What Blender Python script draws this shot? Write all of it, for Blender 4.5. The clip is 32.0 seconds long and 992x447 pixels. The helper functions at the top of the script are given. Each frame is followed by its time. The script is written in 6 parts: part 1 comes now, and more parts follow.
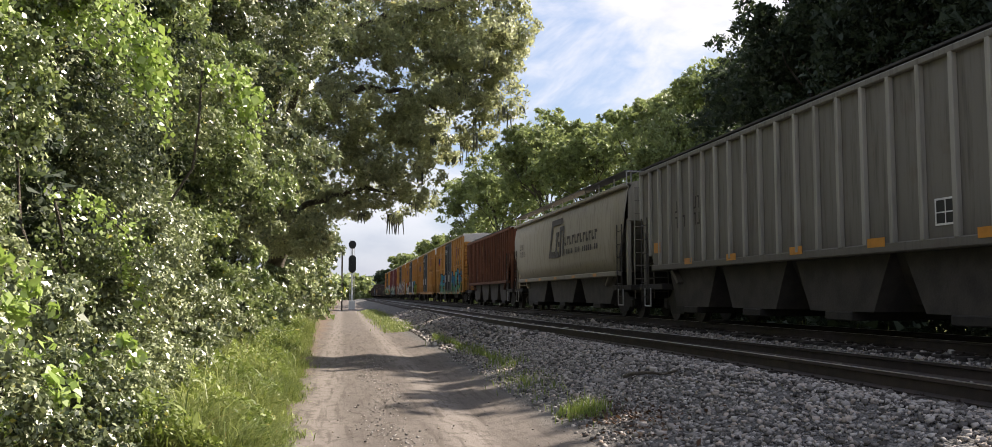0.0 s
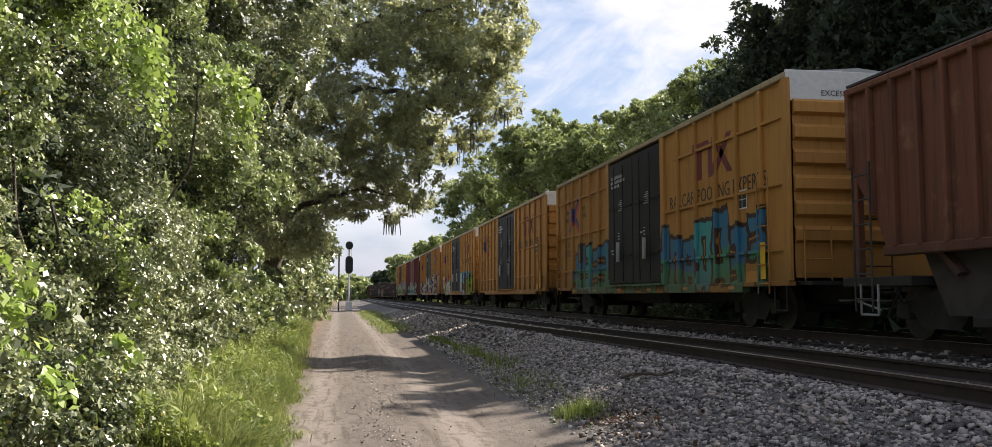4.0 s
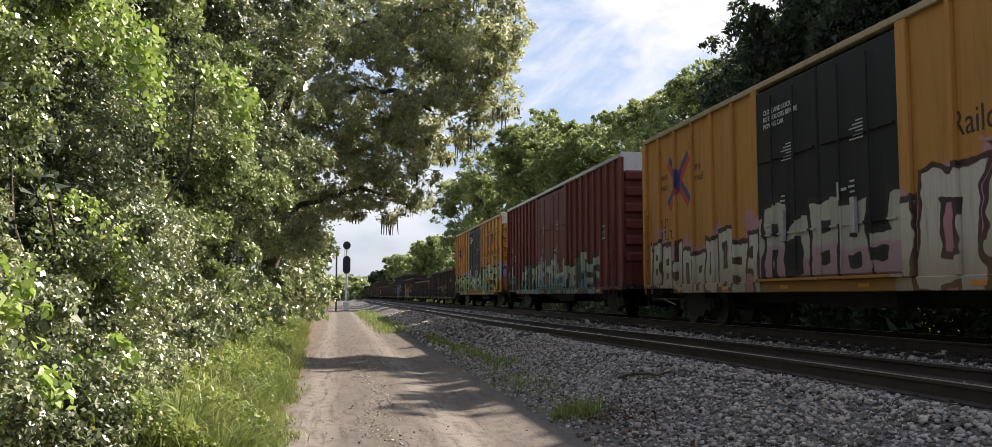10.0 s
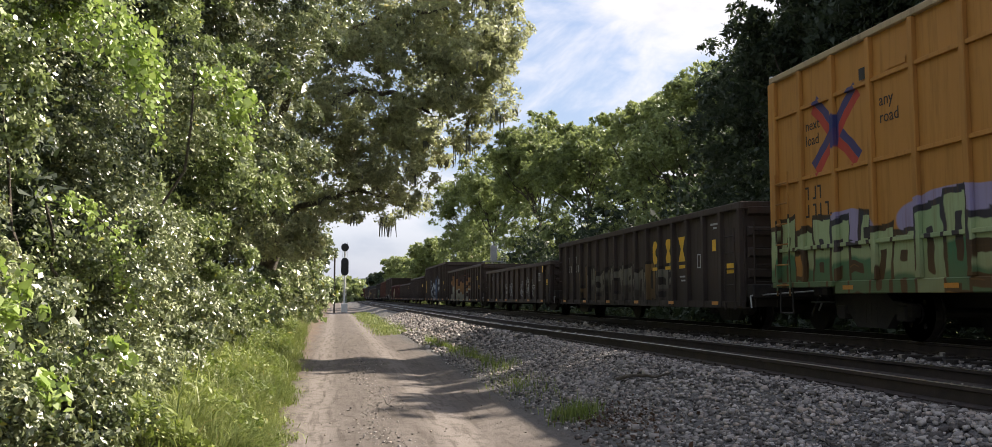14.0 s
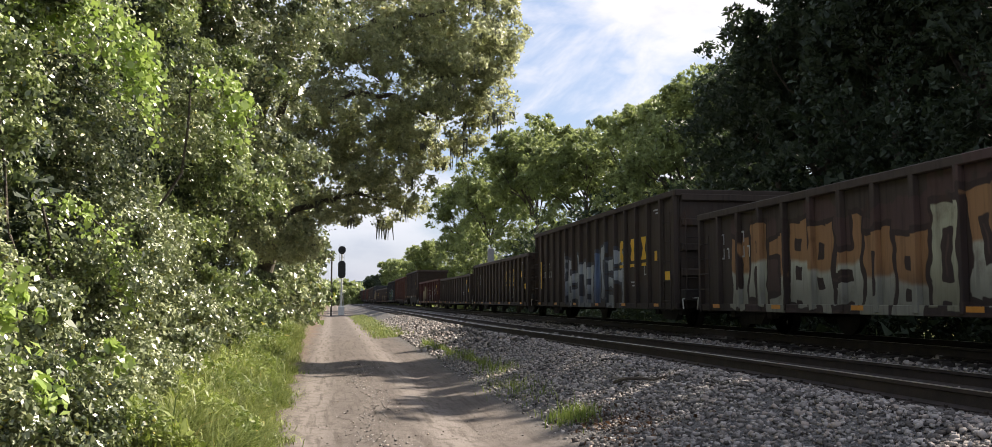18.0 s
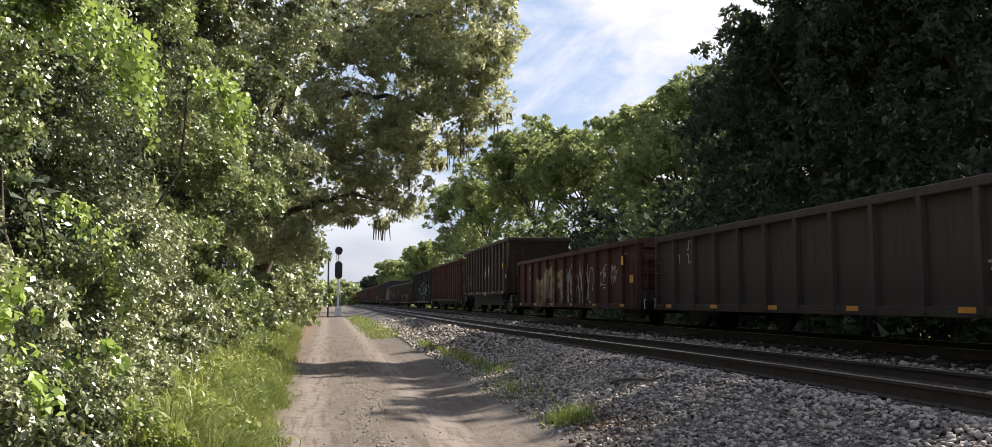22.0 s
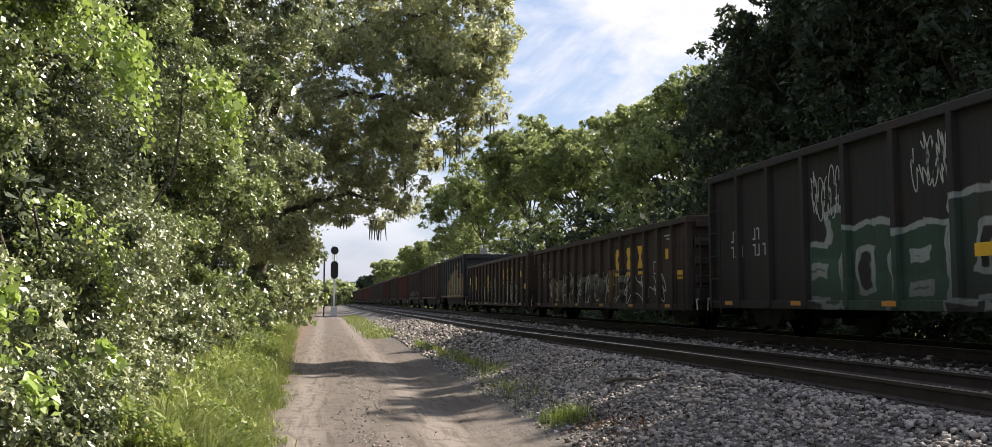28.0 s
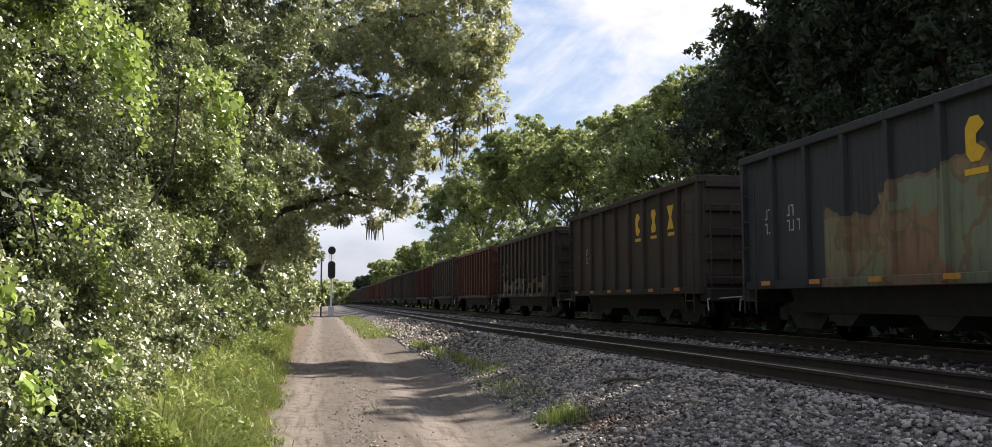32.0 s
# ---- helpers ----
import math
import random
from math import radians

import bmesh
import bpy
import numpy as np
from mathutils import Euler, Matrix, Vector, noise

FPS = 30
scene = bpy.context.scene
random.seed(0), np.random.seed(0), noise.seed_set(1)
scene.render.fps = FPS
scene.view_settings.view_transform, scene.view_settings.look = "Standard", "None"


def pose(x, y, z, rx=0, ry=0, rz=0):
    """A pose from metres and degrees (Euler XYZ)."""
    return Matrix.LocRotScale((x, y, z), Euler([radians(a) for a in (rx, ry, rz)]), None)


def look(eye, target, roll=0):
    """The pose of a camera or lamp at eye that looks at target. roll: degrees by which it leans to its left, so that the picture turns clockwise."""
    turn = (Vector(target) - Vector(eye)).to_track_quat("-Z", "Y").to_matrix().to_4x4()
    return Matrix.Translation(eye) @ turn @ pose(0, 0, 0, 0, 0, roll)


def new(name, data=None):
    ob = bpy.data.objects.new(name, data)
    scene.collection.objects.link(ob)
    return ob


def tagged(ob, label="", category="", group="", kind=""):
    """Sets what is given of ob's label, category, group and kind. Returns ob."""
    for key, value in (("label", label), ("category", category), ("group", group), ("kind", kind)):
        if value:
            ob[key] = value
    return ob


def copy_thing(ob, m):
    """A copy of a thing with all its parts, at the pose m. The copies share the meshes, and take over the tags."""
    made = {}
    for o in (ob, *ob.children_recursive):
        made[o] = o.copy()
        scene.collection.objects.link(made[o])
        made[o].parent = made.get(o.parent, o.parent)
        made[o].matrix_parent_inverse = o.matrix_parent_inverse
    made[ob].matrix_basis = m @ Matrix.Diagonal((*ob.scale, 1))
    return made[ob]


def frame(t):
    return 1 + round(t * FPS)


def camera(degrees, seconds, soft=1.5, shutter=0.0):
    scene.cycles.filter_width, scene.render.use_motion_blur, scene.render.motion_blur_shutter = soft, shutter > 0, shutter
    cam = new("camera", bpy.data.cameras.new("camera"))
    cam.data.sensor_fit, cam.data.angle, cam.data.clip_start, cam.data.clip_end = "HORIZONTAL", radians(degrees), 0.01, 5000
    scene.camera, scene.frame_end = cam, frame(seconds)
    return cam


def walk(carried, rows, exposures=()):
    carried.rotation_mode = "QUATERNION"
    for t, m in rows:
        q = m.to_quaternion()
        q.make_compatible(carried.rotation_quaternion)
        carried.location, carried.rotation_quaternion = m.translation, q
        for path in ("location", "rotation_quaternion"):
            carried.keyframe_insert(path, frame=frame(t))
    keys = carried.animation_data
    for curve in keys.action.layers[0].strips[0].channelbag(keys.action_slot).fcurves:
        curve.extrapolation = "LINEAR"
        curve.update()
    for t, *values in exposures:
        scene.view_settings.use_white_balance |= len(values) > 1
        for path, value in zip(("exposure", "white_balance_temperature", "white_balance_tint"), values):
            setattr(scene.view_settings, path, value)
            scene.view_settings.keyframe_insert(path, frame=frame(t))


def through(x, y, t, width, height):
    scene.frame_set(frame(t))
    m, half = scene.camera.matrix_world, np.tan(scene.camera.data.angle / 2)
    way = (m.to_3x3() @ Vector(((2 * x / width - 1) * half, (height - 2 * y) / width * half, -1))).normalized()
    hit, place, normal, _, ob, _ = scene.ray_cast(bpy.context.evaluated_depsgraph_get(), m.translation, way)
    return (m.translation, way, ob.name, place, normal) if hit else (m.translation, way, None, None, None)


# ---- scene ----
# The camera stands beside a dirt road and pans a little to the right and up.
cam = camera(56.3, 32.0, soft=0.55)
EYE_Z = 1.6
TURN = [(0, 94.41, -9.36), (0.5, 94.47, -9.40), (1, 94.51, -9.46), (2, 94.50, -9.51), (3, 94.51, -9.53), (3.5, 94.46, -9.54), (5.5, 94.46, -9.58),
        (6, 94.45, -9.59), (6.5, 94.35, -9.61), (7, 94.43, -9.64), (8, 94.50, -9.66), (9, 94.47, -9.68), (10, 94.46, -9.70), (11, 94.46, -9.69),
        (12, 94.46, -9.70), (13, 94.52, -9.76), (14, 94.58, -9.81), (14.5, 94.61, -9.83), (16.5, 94.69, -9.93), (17, 94.70, -9.95), (18, 94.75, -9.99),
        (19, 94.77, -10.03), (20, 94.78, -10.08), (21, 94.78, -10.12), (22, 94.79, -10.18), (23, 94.78, -10.21), (24, 94.78, -10.24), (25, 94.78, -10.29),
        (25.5, 94.78, -10.32), (27.5, 94.78, -10.41), (28, 94.78, -10.43), (29, 94.78, -10.47), (30, 94.78, -10.51), (31, 94.78, -10.55), (32, 94.78, -10.60)]
walk(cam, [(t, pose(0, 0, EYE_Z, rx, 0, rz)) for t, rx, rz in TURN], exposures=[(0, 1.10, 6700, 15), (32, 1.10, 6700, 15)])

# ---- light: afternoon sun from beyond the train, sky with thin clouds ----
SUN_ELEV, SUN_AHEAD = radians(41.5), radians(25)          # ahead: from +x towards +y
sun = new("sun", bpy.data.lights.new("sun", "SUN"))
sun.data.energy, sun.data.angle, sun.data.color = 5.0, radians(0.6), (1.0, 0.93, 0.80)
SUN_DIR = Vector((math.cos(SUN_ELEV) * math.cos(SUN_AHEAD), math.cos(SUN_ELEV) * math.sin(SUN_AHEAD), math.sin(SUN_ELEV)))
sun.matrix_world = look(SUN_DIR * 100, (0, 0, 0))


class Nodes:
    """A short way to write node trees."""

    def __init__(self, tree):
        self.tree = tree
        tree.nodes.clear()

    def add(self, kind, props=None, **inputs):
        n = self.tree.nodes.new("ShaderNode" + kind)
        for k, v in (props or {}).items():
            setattr(n, k, v)
        for k, v in inputs.items():
            k = int(k[1:]) if k[0] == "i" and k[1:].isdigit() else k.replace("_", " ")
            if isinstance(v, bpy.types.NodeSocket):
                self.tree.links.new(v, n.inputs[k])
            else:
                n.inputs[k].default_value = v
        return n

    def math(self, op, a, b=0.0, c=0.0, clamp=False):
        return self.add("Math", {"operation": op, "use_clamp": clamp}, i0=a, i1=b, i2=c).outputs[0]

    def mix(self, f, a, b, blend="MIX"):
        n = self.add("Mix", {"data_type": "RGBA", "blend_type": blend})
        for i, v in ((0, f), (6, a), (7, b)):
            if isinstance(v, bpy.types.NodeSocket):
                self.tree.links.new(v, n.inputs[i])
            else:
                n.inputs[i].default_value = (*v, 1) if isinstance(v, tuple) and len(v) == 3 else v
        return n.outputs[2]

    def noise(self, co, scale, detail=4, rough=0.55, out="Fac", warp=0.0):
        return self.add("TexNoise", None, Vector=co, Scale=scale, Detail=float(detail), Roughness=rough, Distortion=warp).outputs[out]

    def ramp(self, f, lo, hi):
        return self.add("MapRange", {"interpolation_type": "SMOOTHSTEP"}, i0=f, i1=lo, i2=hi).outputs[0]

    def stretch(self, co, sx, sy, sz, ox=0.0, oy=0.0, oz=0.0):
        return self.add("Mapping", None, Vector=co, Location=(ox, oy, oz), Scale=(sx, sy, sz)).outputs[0]


def make_world():
    world = bpy.data.worlds.new("sky")
    scene.world = world
    world.use_nodes = True
    n = Nodes(world.node_tree)
    sky = n.add("TexSky", {"sky_type": "NISHITA", "sun_disc": False, "sun_elevation": SUN_ELEV, "sun_rotation": math.pi / 2 - SUN_AHEAD,
                           "air_density": 1.2, "dust_density": 1.5, "ozone_density": 1.5})
    co = n.add("TexCoord").outputs["Generated"]
    sep = n.add("SeparateXYZ", None, i0=co)
    up = n.math("MAXIMUM", sep.outputs[2], 0.02)
    flat = n.add("CombineXYZ", None, i0=n.math("DIVIDE", sep.outputs[0], n.math("ADD", up, 0.12)), i1=n.math("DIVIDE", sep.outputs[1], n.math("ADD", up, 0.12)), i2=0.0).outputs[0]
    streaks = n.noise(n.stretch(flat, 0.8, 0.35, 1.0, 0.3, 1.7, 0.0), 1.6, 9, 0.6, warp=0.6)
    puffs = n.noise(n.stretch(co, 1.0, 1.0, 2.2, 0.0, 0.0, 0.37), 3.2, 8, 0.55)
    cover = n.math("MAXIMUM", n.ramp(streaks, 0.44, 0.66), n.ramp(puffs, 0.46, 0.60))
    cover = n.math("MULTIPLY", cover, n.math("ADD", 0.35, n.math("MULTIPLY", n.ramp(sep.outputs[2], 0.03, 0.14), 0.65)))
    shade = n.ramp(n.noise(n.stretch(co, 1.0, 1.0, 2.4, 0.2, 0.1, 0.9), 5.5, 6, 0.55), 0.50, 0.72)
    cloud = n.mix(shade, (8.6, 8.8, 9.2), (5.6, 6.0, 6.9))
    lift = n.mix(0.45, sky.outputs[0], (4.2, 5.9, 9.2))
    col = n.mix(n.math("MULTIPLY", cover, 0.92), lift, cloud)
    # clouds and haze scatter forward: brighter towards the sun's side of the sky
    side = n.add("VectorMath", {"operation": "DOT_PRODUCT"}, i0=co, i1=tuple(Vector((SUN_DIR.x, SUN_DIR.y + 0.55, 0.15)).normalized())).outputs["Value"]
    glow = n.math("ADD", 0.84, n.math("MULTIPLY", n.ramp(side, -0.5, 0.55), 0.16))
    col = n.mix(1.0, col, n.add("CombineColor", None, i0=glow, i1=glow, i2=glow).outputs[0], "MULTIPLY")
    bg = n.add("Background", None, Color=col, Strength=0.057)
    n.add("OutputWorld", None, Surface=bg.outputs[0])


make_world()


# ---- materials ----
def material(name):
    m = bpy.data.materials.new(name)
    m.use_nodes = True
    return m, Nodes(m.node_tree)


def finish(n, color, rough=0.6, metal=0.0, bump=None, strength=0.3, distance=0.02, spec=0.5):
    p = n.add("BsdfPrincipled", None, Roughness=rough, Metallic=metal)
    p.inputs["Specular IOR Level"].default_value = spec
    if isinstance(color, bpy.types.NodeSocket):
        n.tree.links.new(color, p.inputs["Base Color"])
    else:
        p.inputs["Base Color"].default_value = (*color, 1)
    if bump is not None:
        b = n.add("Bump", None, Height=bump, Strength=strength, Distance=distance)
        n.tree.links.new(b.outputs[0], p.inputs["Normal"])
    n.add("OutputMaterial", None, Surface=p.outputs[0])
    return p


def rough_stuff(name, dark, light, scale=6.0, rough=0.85, bump=0.4, distance=0.02, metal=0.0, fine=8.0):
    """Two-scale mottled surface in the object's own space."""
    m, n = material(name)
    co = n.add("TexCoord").outputs["Object"]
    a, b = n.noise(co, scale, 5), n.noise(co, scale * fine, 4, 0.65)
    f = n.math("ADD", n.math("MULTIPLY", n.ramp(a, 0.3, 0.7), 0.65), n.math("MULTIPLY", b, 0.35))
    finish(n, n.mix(f, dark, light), rough, metal, n.math("ADD", a, b), bump, distance)
    return m


def spray(n, co, sep, col, style, fills, line, halo, z0, z1, y0, y1, wide):
    """Sprayed graffiti between two heights and two places along the car: rows of block letters, or wedges of many colours."""
    bend = n.add("VectorMath", {"operation": "SUBTRACT"}, i0=n.noise(co, 1.3, 2, 0.5, out="Color"), i1=(0.5, 0.5, 0.5)).outputs[0]
    fine = n.add("SeparateXYZ", None, i0=bend)
    yy = n.math("ADD", sep.outputs[1], n.math("MULTIPLY", fine.outputs[0], 0.55 * wide))
    zz = n.math("ADD", sep.outputs[2], n.math("MULTIPLY", fine.outputs[1], 0.40))
    u = n.math("DIVIDE", n.math("SUBTRACT", yy, y0), wide)
    cell, lu = n.math("FLOOR", u), n.math("FRACT", u)
    tall = n.math("MULTIPLY", n.math("SUBTRACT", n.add("TexWhiteNoise", {"noise_dimensions": "1D"}, W=n.math("ADD", cell, 3.7)).outputs[0], 0.5), 0.45)
    v = n.math("SUBTRACT", n.math("DIVIDE", n.math("SUBTRACT", zz, z0), z1 - z0), tall)
    if style == "shapes":
        yy = n.math("ADD", sep.outputs[1], n.math("MULTIPLY", fine.outputs[0], 0.16))
        zz = n.math("ADD", sep.outputs[2], n.math("MULTIPLY", fine.outputs[1], 0.16))
        for kind, cy, cz, hy, hz, turn, fill, rim in fills:
            a, b = n.math("SUBTRACT", yy, cy), n.math("SUBTRACT", zz, cz)
            c, s = math.cos(radians(turn)), math.sin(radians(turn))
            p = n.math("ADD", n.math("MULTIPLY", a, c), n.math("MULTIPLY", b, s))
            q = n.math("SUBTRACT", n.math("MULTIPLY", b, c), n.math("MULTIPLY", a, s))
            if kind == "box":
                d = n.math("MAXIMUM", n.math("SUBTRACT", n.math("ABSOLUTE", p), hy), n.math("SUBTRACT", n.math("ABSOLUTE", q), hz))
            else:
                r = n.math("SQRT", n.math("ADD", n.math("POWER", n.math("DIVIDE", p, hy), 2.0), n.math("POWER", n.math("DIVIDE", q, hz), 2.0)))
                d = n.math("MULTIPLY", n.math("SUBTRACT", r, 1.0), min(hy, hz))
            if rim:
                col = n.mix(n.math("MULTIPLY", n.ramp(d, 0.075, 0.055), 0.93), col, rim)
            col = n.mix(n.math("MULTIPLY", n.ramp(d, 0.012, -0.012), 0.93), col, fill)
        return col
    if style == "block":
        dist = None
        for i, (cu, cv, hu, hv, keep) in enumerate(((0.2, 0.45, 0.15, 0.6, 1.0), (0.78, 0.45, 0.14, 0.55, 0.62), (0.5, 0.90, 0.42, 0.12, 0.62), (0.5, 0.50, 0.40, 0.11, 0.6), (0.5, 0.08, 0.44, 0.13, 0.65))):
            rnd = n.add("TexWhiteNoise", {"noise_dimensions": "1D"}, W=n.math("ADD", n.math("MULTIPLY", cell, 1.37), 11.3 * i + 0.4)).outputs[0]
            du = n.math("MULTIPLY", n.math("SUBTRACT", n.math("ABSOLUTE", n.math("SUBTRACT", lu, cu)), hu), wide)
            dv = n.math("MULTIPLY", n.math("SUBTRACT", n.math("ABSOLUTE", n.math("SUBTRACT", v, cv)), hv), z1 - z0)
            d = n.math("ADD", n.math("MAXIMUM", du, dv), n.math("MULTIPLY", n.math("GREATER_THAN", rnd, keep), 5.0))
            dist = d if dist is None else n.math("SMOOTH_MIN", dist, d, 0.05)
        paint = n.mix(n.ramp(v, 0.42, 0.50), fills[1], fills[0])
        pick = n.add("TexWhiteNoise", {"noise_dimensions": "1D"}, W=n.math("ADD", cell, 0.61)).outputs[0]
        paint = n.mix(n.math("GREATER_THAN", pick, 0.72), paint, fills[2])
        body = n.ramp(dist, 0.012, -0.012)
        edge = n.ramp(dist, 0.115, 0.085)
    else:
        warped = n.add("VectorMath", {"operation": "ADD"}, i0=n.stretch(co, 0.0, 1.0 / wide, 0.7 / wide), i1=n.add("VectorMath", {"operation": "SCALE"}, i0=bend, Scale=1.0).outputs[0]).outputs[0]
        vor = n.add("TexVoronoi", {"feature": "F1"}, Vector=warped, Scale=1.0, Randomness=0.9)
        gap = n.add("TexVoronoi", {"feature": "DISTANCE_TO_EDGE"}, Vector=warped, Scale=1.0, Randomness=0.9).outputs["Distance"]
        pick = n.add("SeparateColor", None, i0=vor.outputs["Color"]).outputs[0]
        paint = fills[0]
        for i, c in enumerate(fills[1:]):
            paint = n.mix(n.math("GREATER_THAN", pick, (i + 1) / len(fills)), paint, c)
        inner = n.add("TexVoronoi", {"feature": "F1", "distance": "CHEBYCHEV"}, Vector=n.stretch(warped, 1.0, 1.9, 1.6), Scale=1.0).outputs["Color"]
        pick2 = n.add("SeparateColor", None, i0=inner).outputs[1]
        paint = n.mix(n.math("GREATER_THAN", pick2, 0.72), paint, fills[2])
        paint = n.mix(n.math("LESS_THAN", pick2, 0.2), paint, fills[0])
        paint = n.mix(n.math("LESS_THAN", gap, 0.035), paint, line)
        body = n.ramp(n.math("SUBTRACT", v, n.math("MULTIPLY", fine.outputs[2], 0.9)), 1.02, 0.98)
        edge = n.ramp(n.math("SUBTRACT", v, n.math("MULTIPLY", fine.outputs[2], 0.9)), 1.10, 1.06)
    span = n.math("MULTIPLY", n.ramp(sep.outputs[1], y0 - 0.05, y0 + 0.05), n.ramp(sep.outputs[1], y1 + 0.05, y1 - 0.05))
    span = n.math("MULTIPLY", span, n.ramp(sep.outputs[2], z0 - 0.28, z0 - 0.22))
    if halo:
        around = n.ramp(n.math("SUBTRACT", v, n.math("MULTIPLY", fine.outputs[2], 2.0)), 1.22, 1.16)
        col = n.mix(n.math("MULTIPLY", span, n.math("MULTIPLY", around, 0.85)), col, halo)
    col = n.mix(n.math("MULTIPLY", span, n.math("MULTIPLY", edge, 0.93)), col, line)
    return n.mix(n.math("MULTIPLY", span, n.math("MULTIPLY", body, 0.93)), col, paint)


def car_paint(name, base, dirt=(0.05, 0.042, 0.035), rust=(0.10, 0.045, 0.022), grime=0.45, rusty=0.25, rough=0.55, low=1.9, art=None):
    """Weathered freight-car paint: vertical streaks, rust blotches, road grime towards the sill; art adds graffiti
    (style, fill colours, outline, halo, lower and upper height, start and end along the car, letter width)."""
    m, n = material(name)
    co = n.add("TexCoord").outputs["Object"]
    info = n.add("ObjectInfo").outputs["Random"]
    sep = n.add("SeparateXYZ", None, i0=co)
    streak = n.noise(n.stretch(co, 3.0, 3.0, 0.22), 3.2, 6, 0.6)
    blot = n.noise(co, 1.3, 7, 0.62)
    grain = n.noise(co, 38.0, 4, 0.6)
    tone = n.math("ADD", 0.86, n.math("MULTIPLY", info, 0.16))
    col = n.mix(1.0, base, n.add("CombineColor", None, i0=tone, i1=tone, i2=tone).outputs[0], "MULTIPLY")
    if art:
        for piece in art if isinstance(art, list) else [art]:
            style, fills, line, halo, z0, z1, y0, y1, wide = piece
            col = spray(n, co, sep, col, style, fills, line, halo, z0, z1, y0, y1, wide)
    col = n.mix(n.math("MULTIPLY", n.ramp(streak, 0.46, 0.78), grime), col, dirt)
    col = n.mix(n.math("MULTIPLY", n.ramp(blot, 0.55, 0.72), rusty), col, rust)
    splash = n.math("ADD", sep.outputs[2], n.math("MULTIPLY", n.math("SUBTRACT", streak, 0.5), 1.4))
    col = n.mix(n.math("MULTIPLY", n.ramp(splash, low, 0.7), grime * 1.1), col, dirt)
    bump = n.math("ADD", n.math("MULTIPLY", blot, 0.6), n.math("MULTIPLY", grain, 0.25))
    finish(n, col, n.math("ADD", rough, n.math("MULTIPLY", streak, 0.25)), 0.0, bump, 0.25, 0.02, spec=0.35)
    return m


def leaf_stuff(name, dark, light, gloss=0.38, through=0.35, yellow=None, spec=0.5, skew=1.0, lit=(0.18, 0.25, 0.04)):
    m, n = material(name)
    rnd = n.add("NewGeometry").outputs["Random Per Island"]
    co = n.add("TexCoord").outputs["Object"]
    patch = n.ramp(n.noise(co, 0.55, 4), 0.35, 0.65)
    f = n.math("ADD", n.math("MULTIPLY", rnd, 0.7), n.math("MULTIPLY", patch, 0.3))
    if skew != 1.0:
        f = n.math("POWER", f, skew)
    col = n.mix(f, dark, light)
    if yellow:
        col = n.mix(n.math("GREATER_THAN", rnd, 0.985), col, yellow)
    p = n.add("BsdfPrincipled", None, Roughness=gloss)
    p.inputs["Specular IOR Level"].default_value = spec
    n.tree.links.new(col, p.inputs["Base Color"])
    t = n.add("BsdfTranslucent", None, Color=n.mix(0.4, col, lit))
    mix = n.add("MixShader", None, i0=through, i1=p.outputs[0], i2=t.outputs[0])
    n.add("OutputMaterial", None, Surface=mix.outputs[0])
    return m


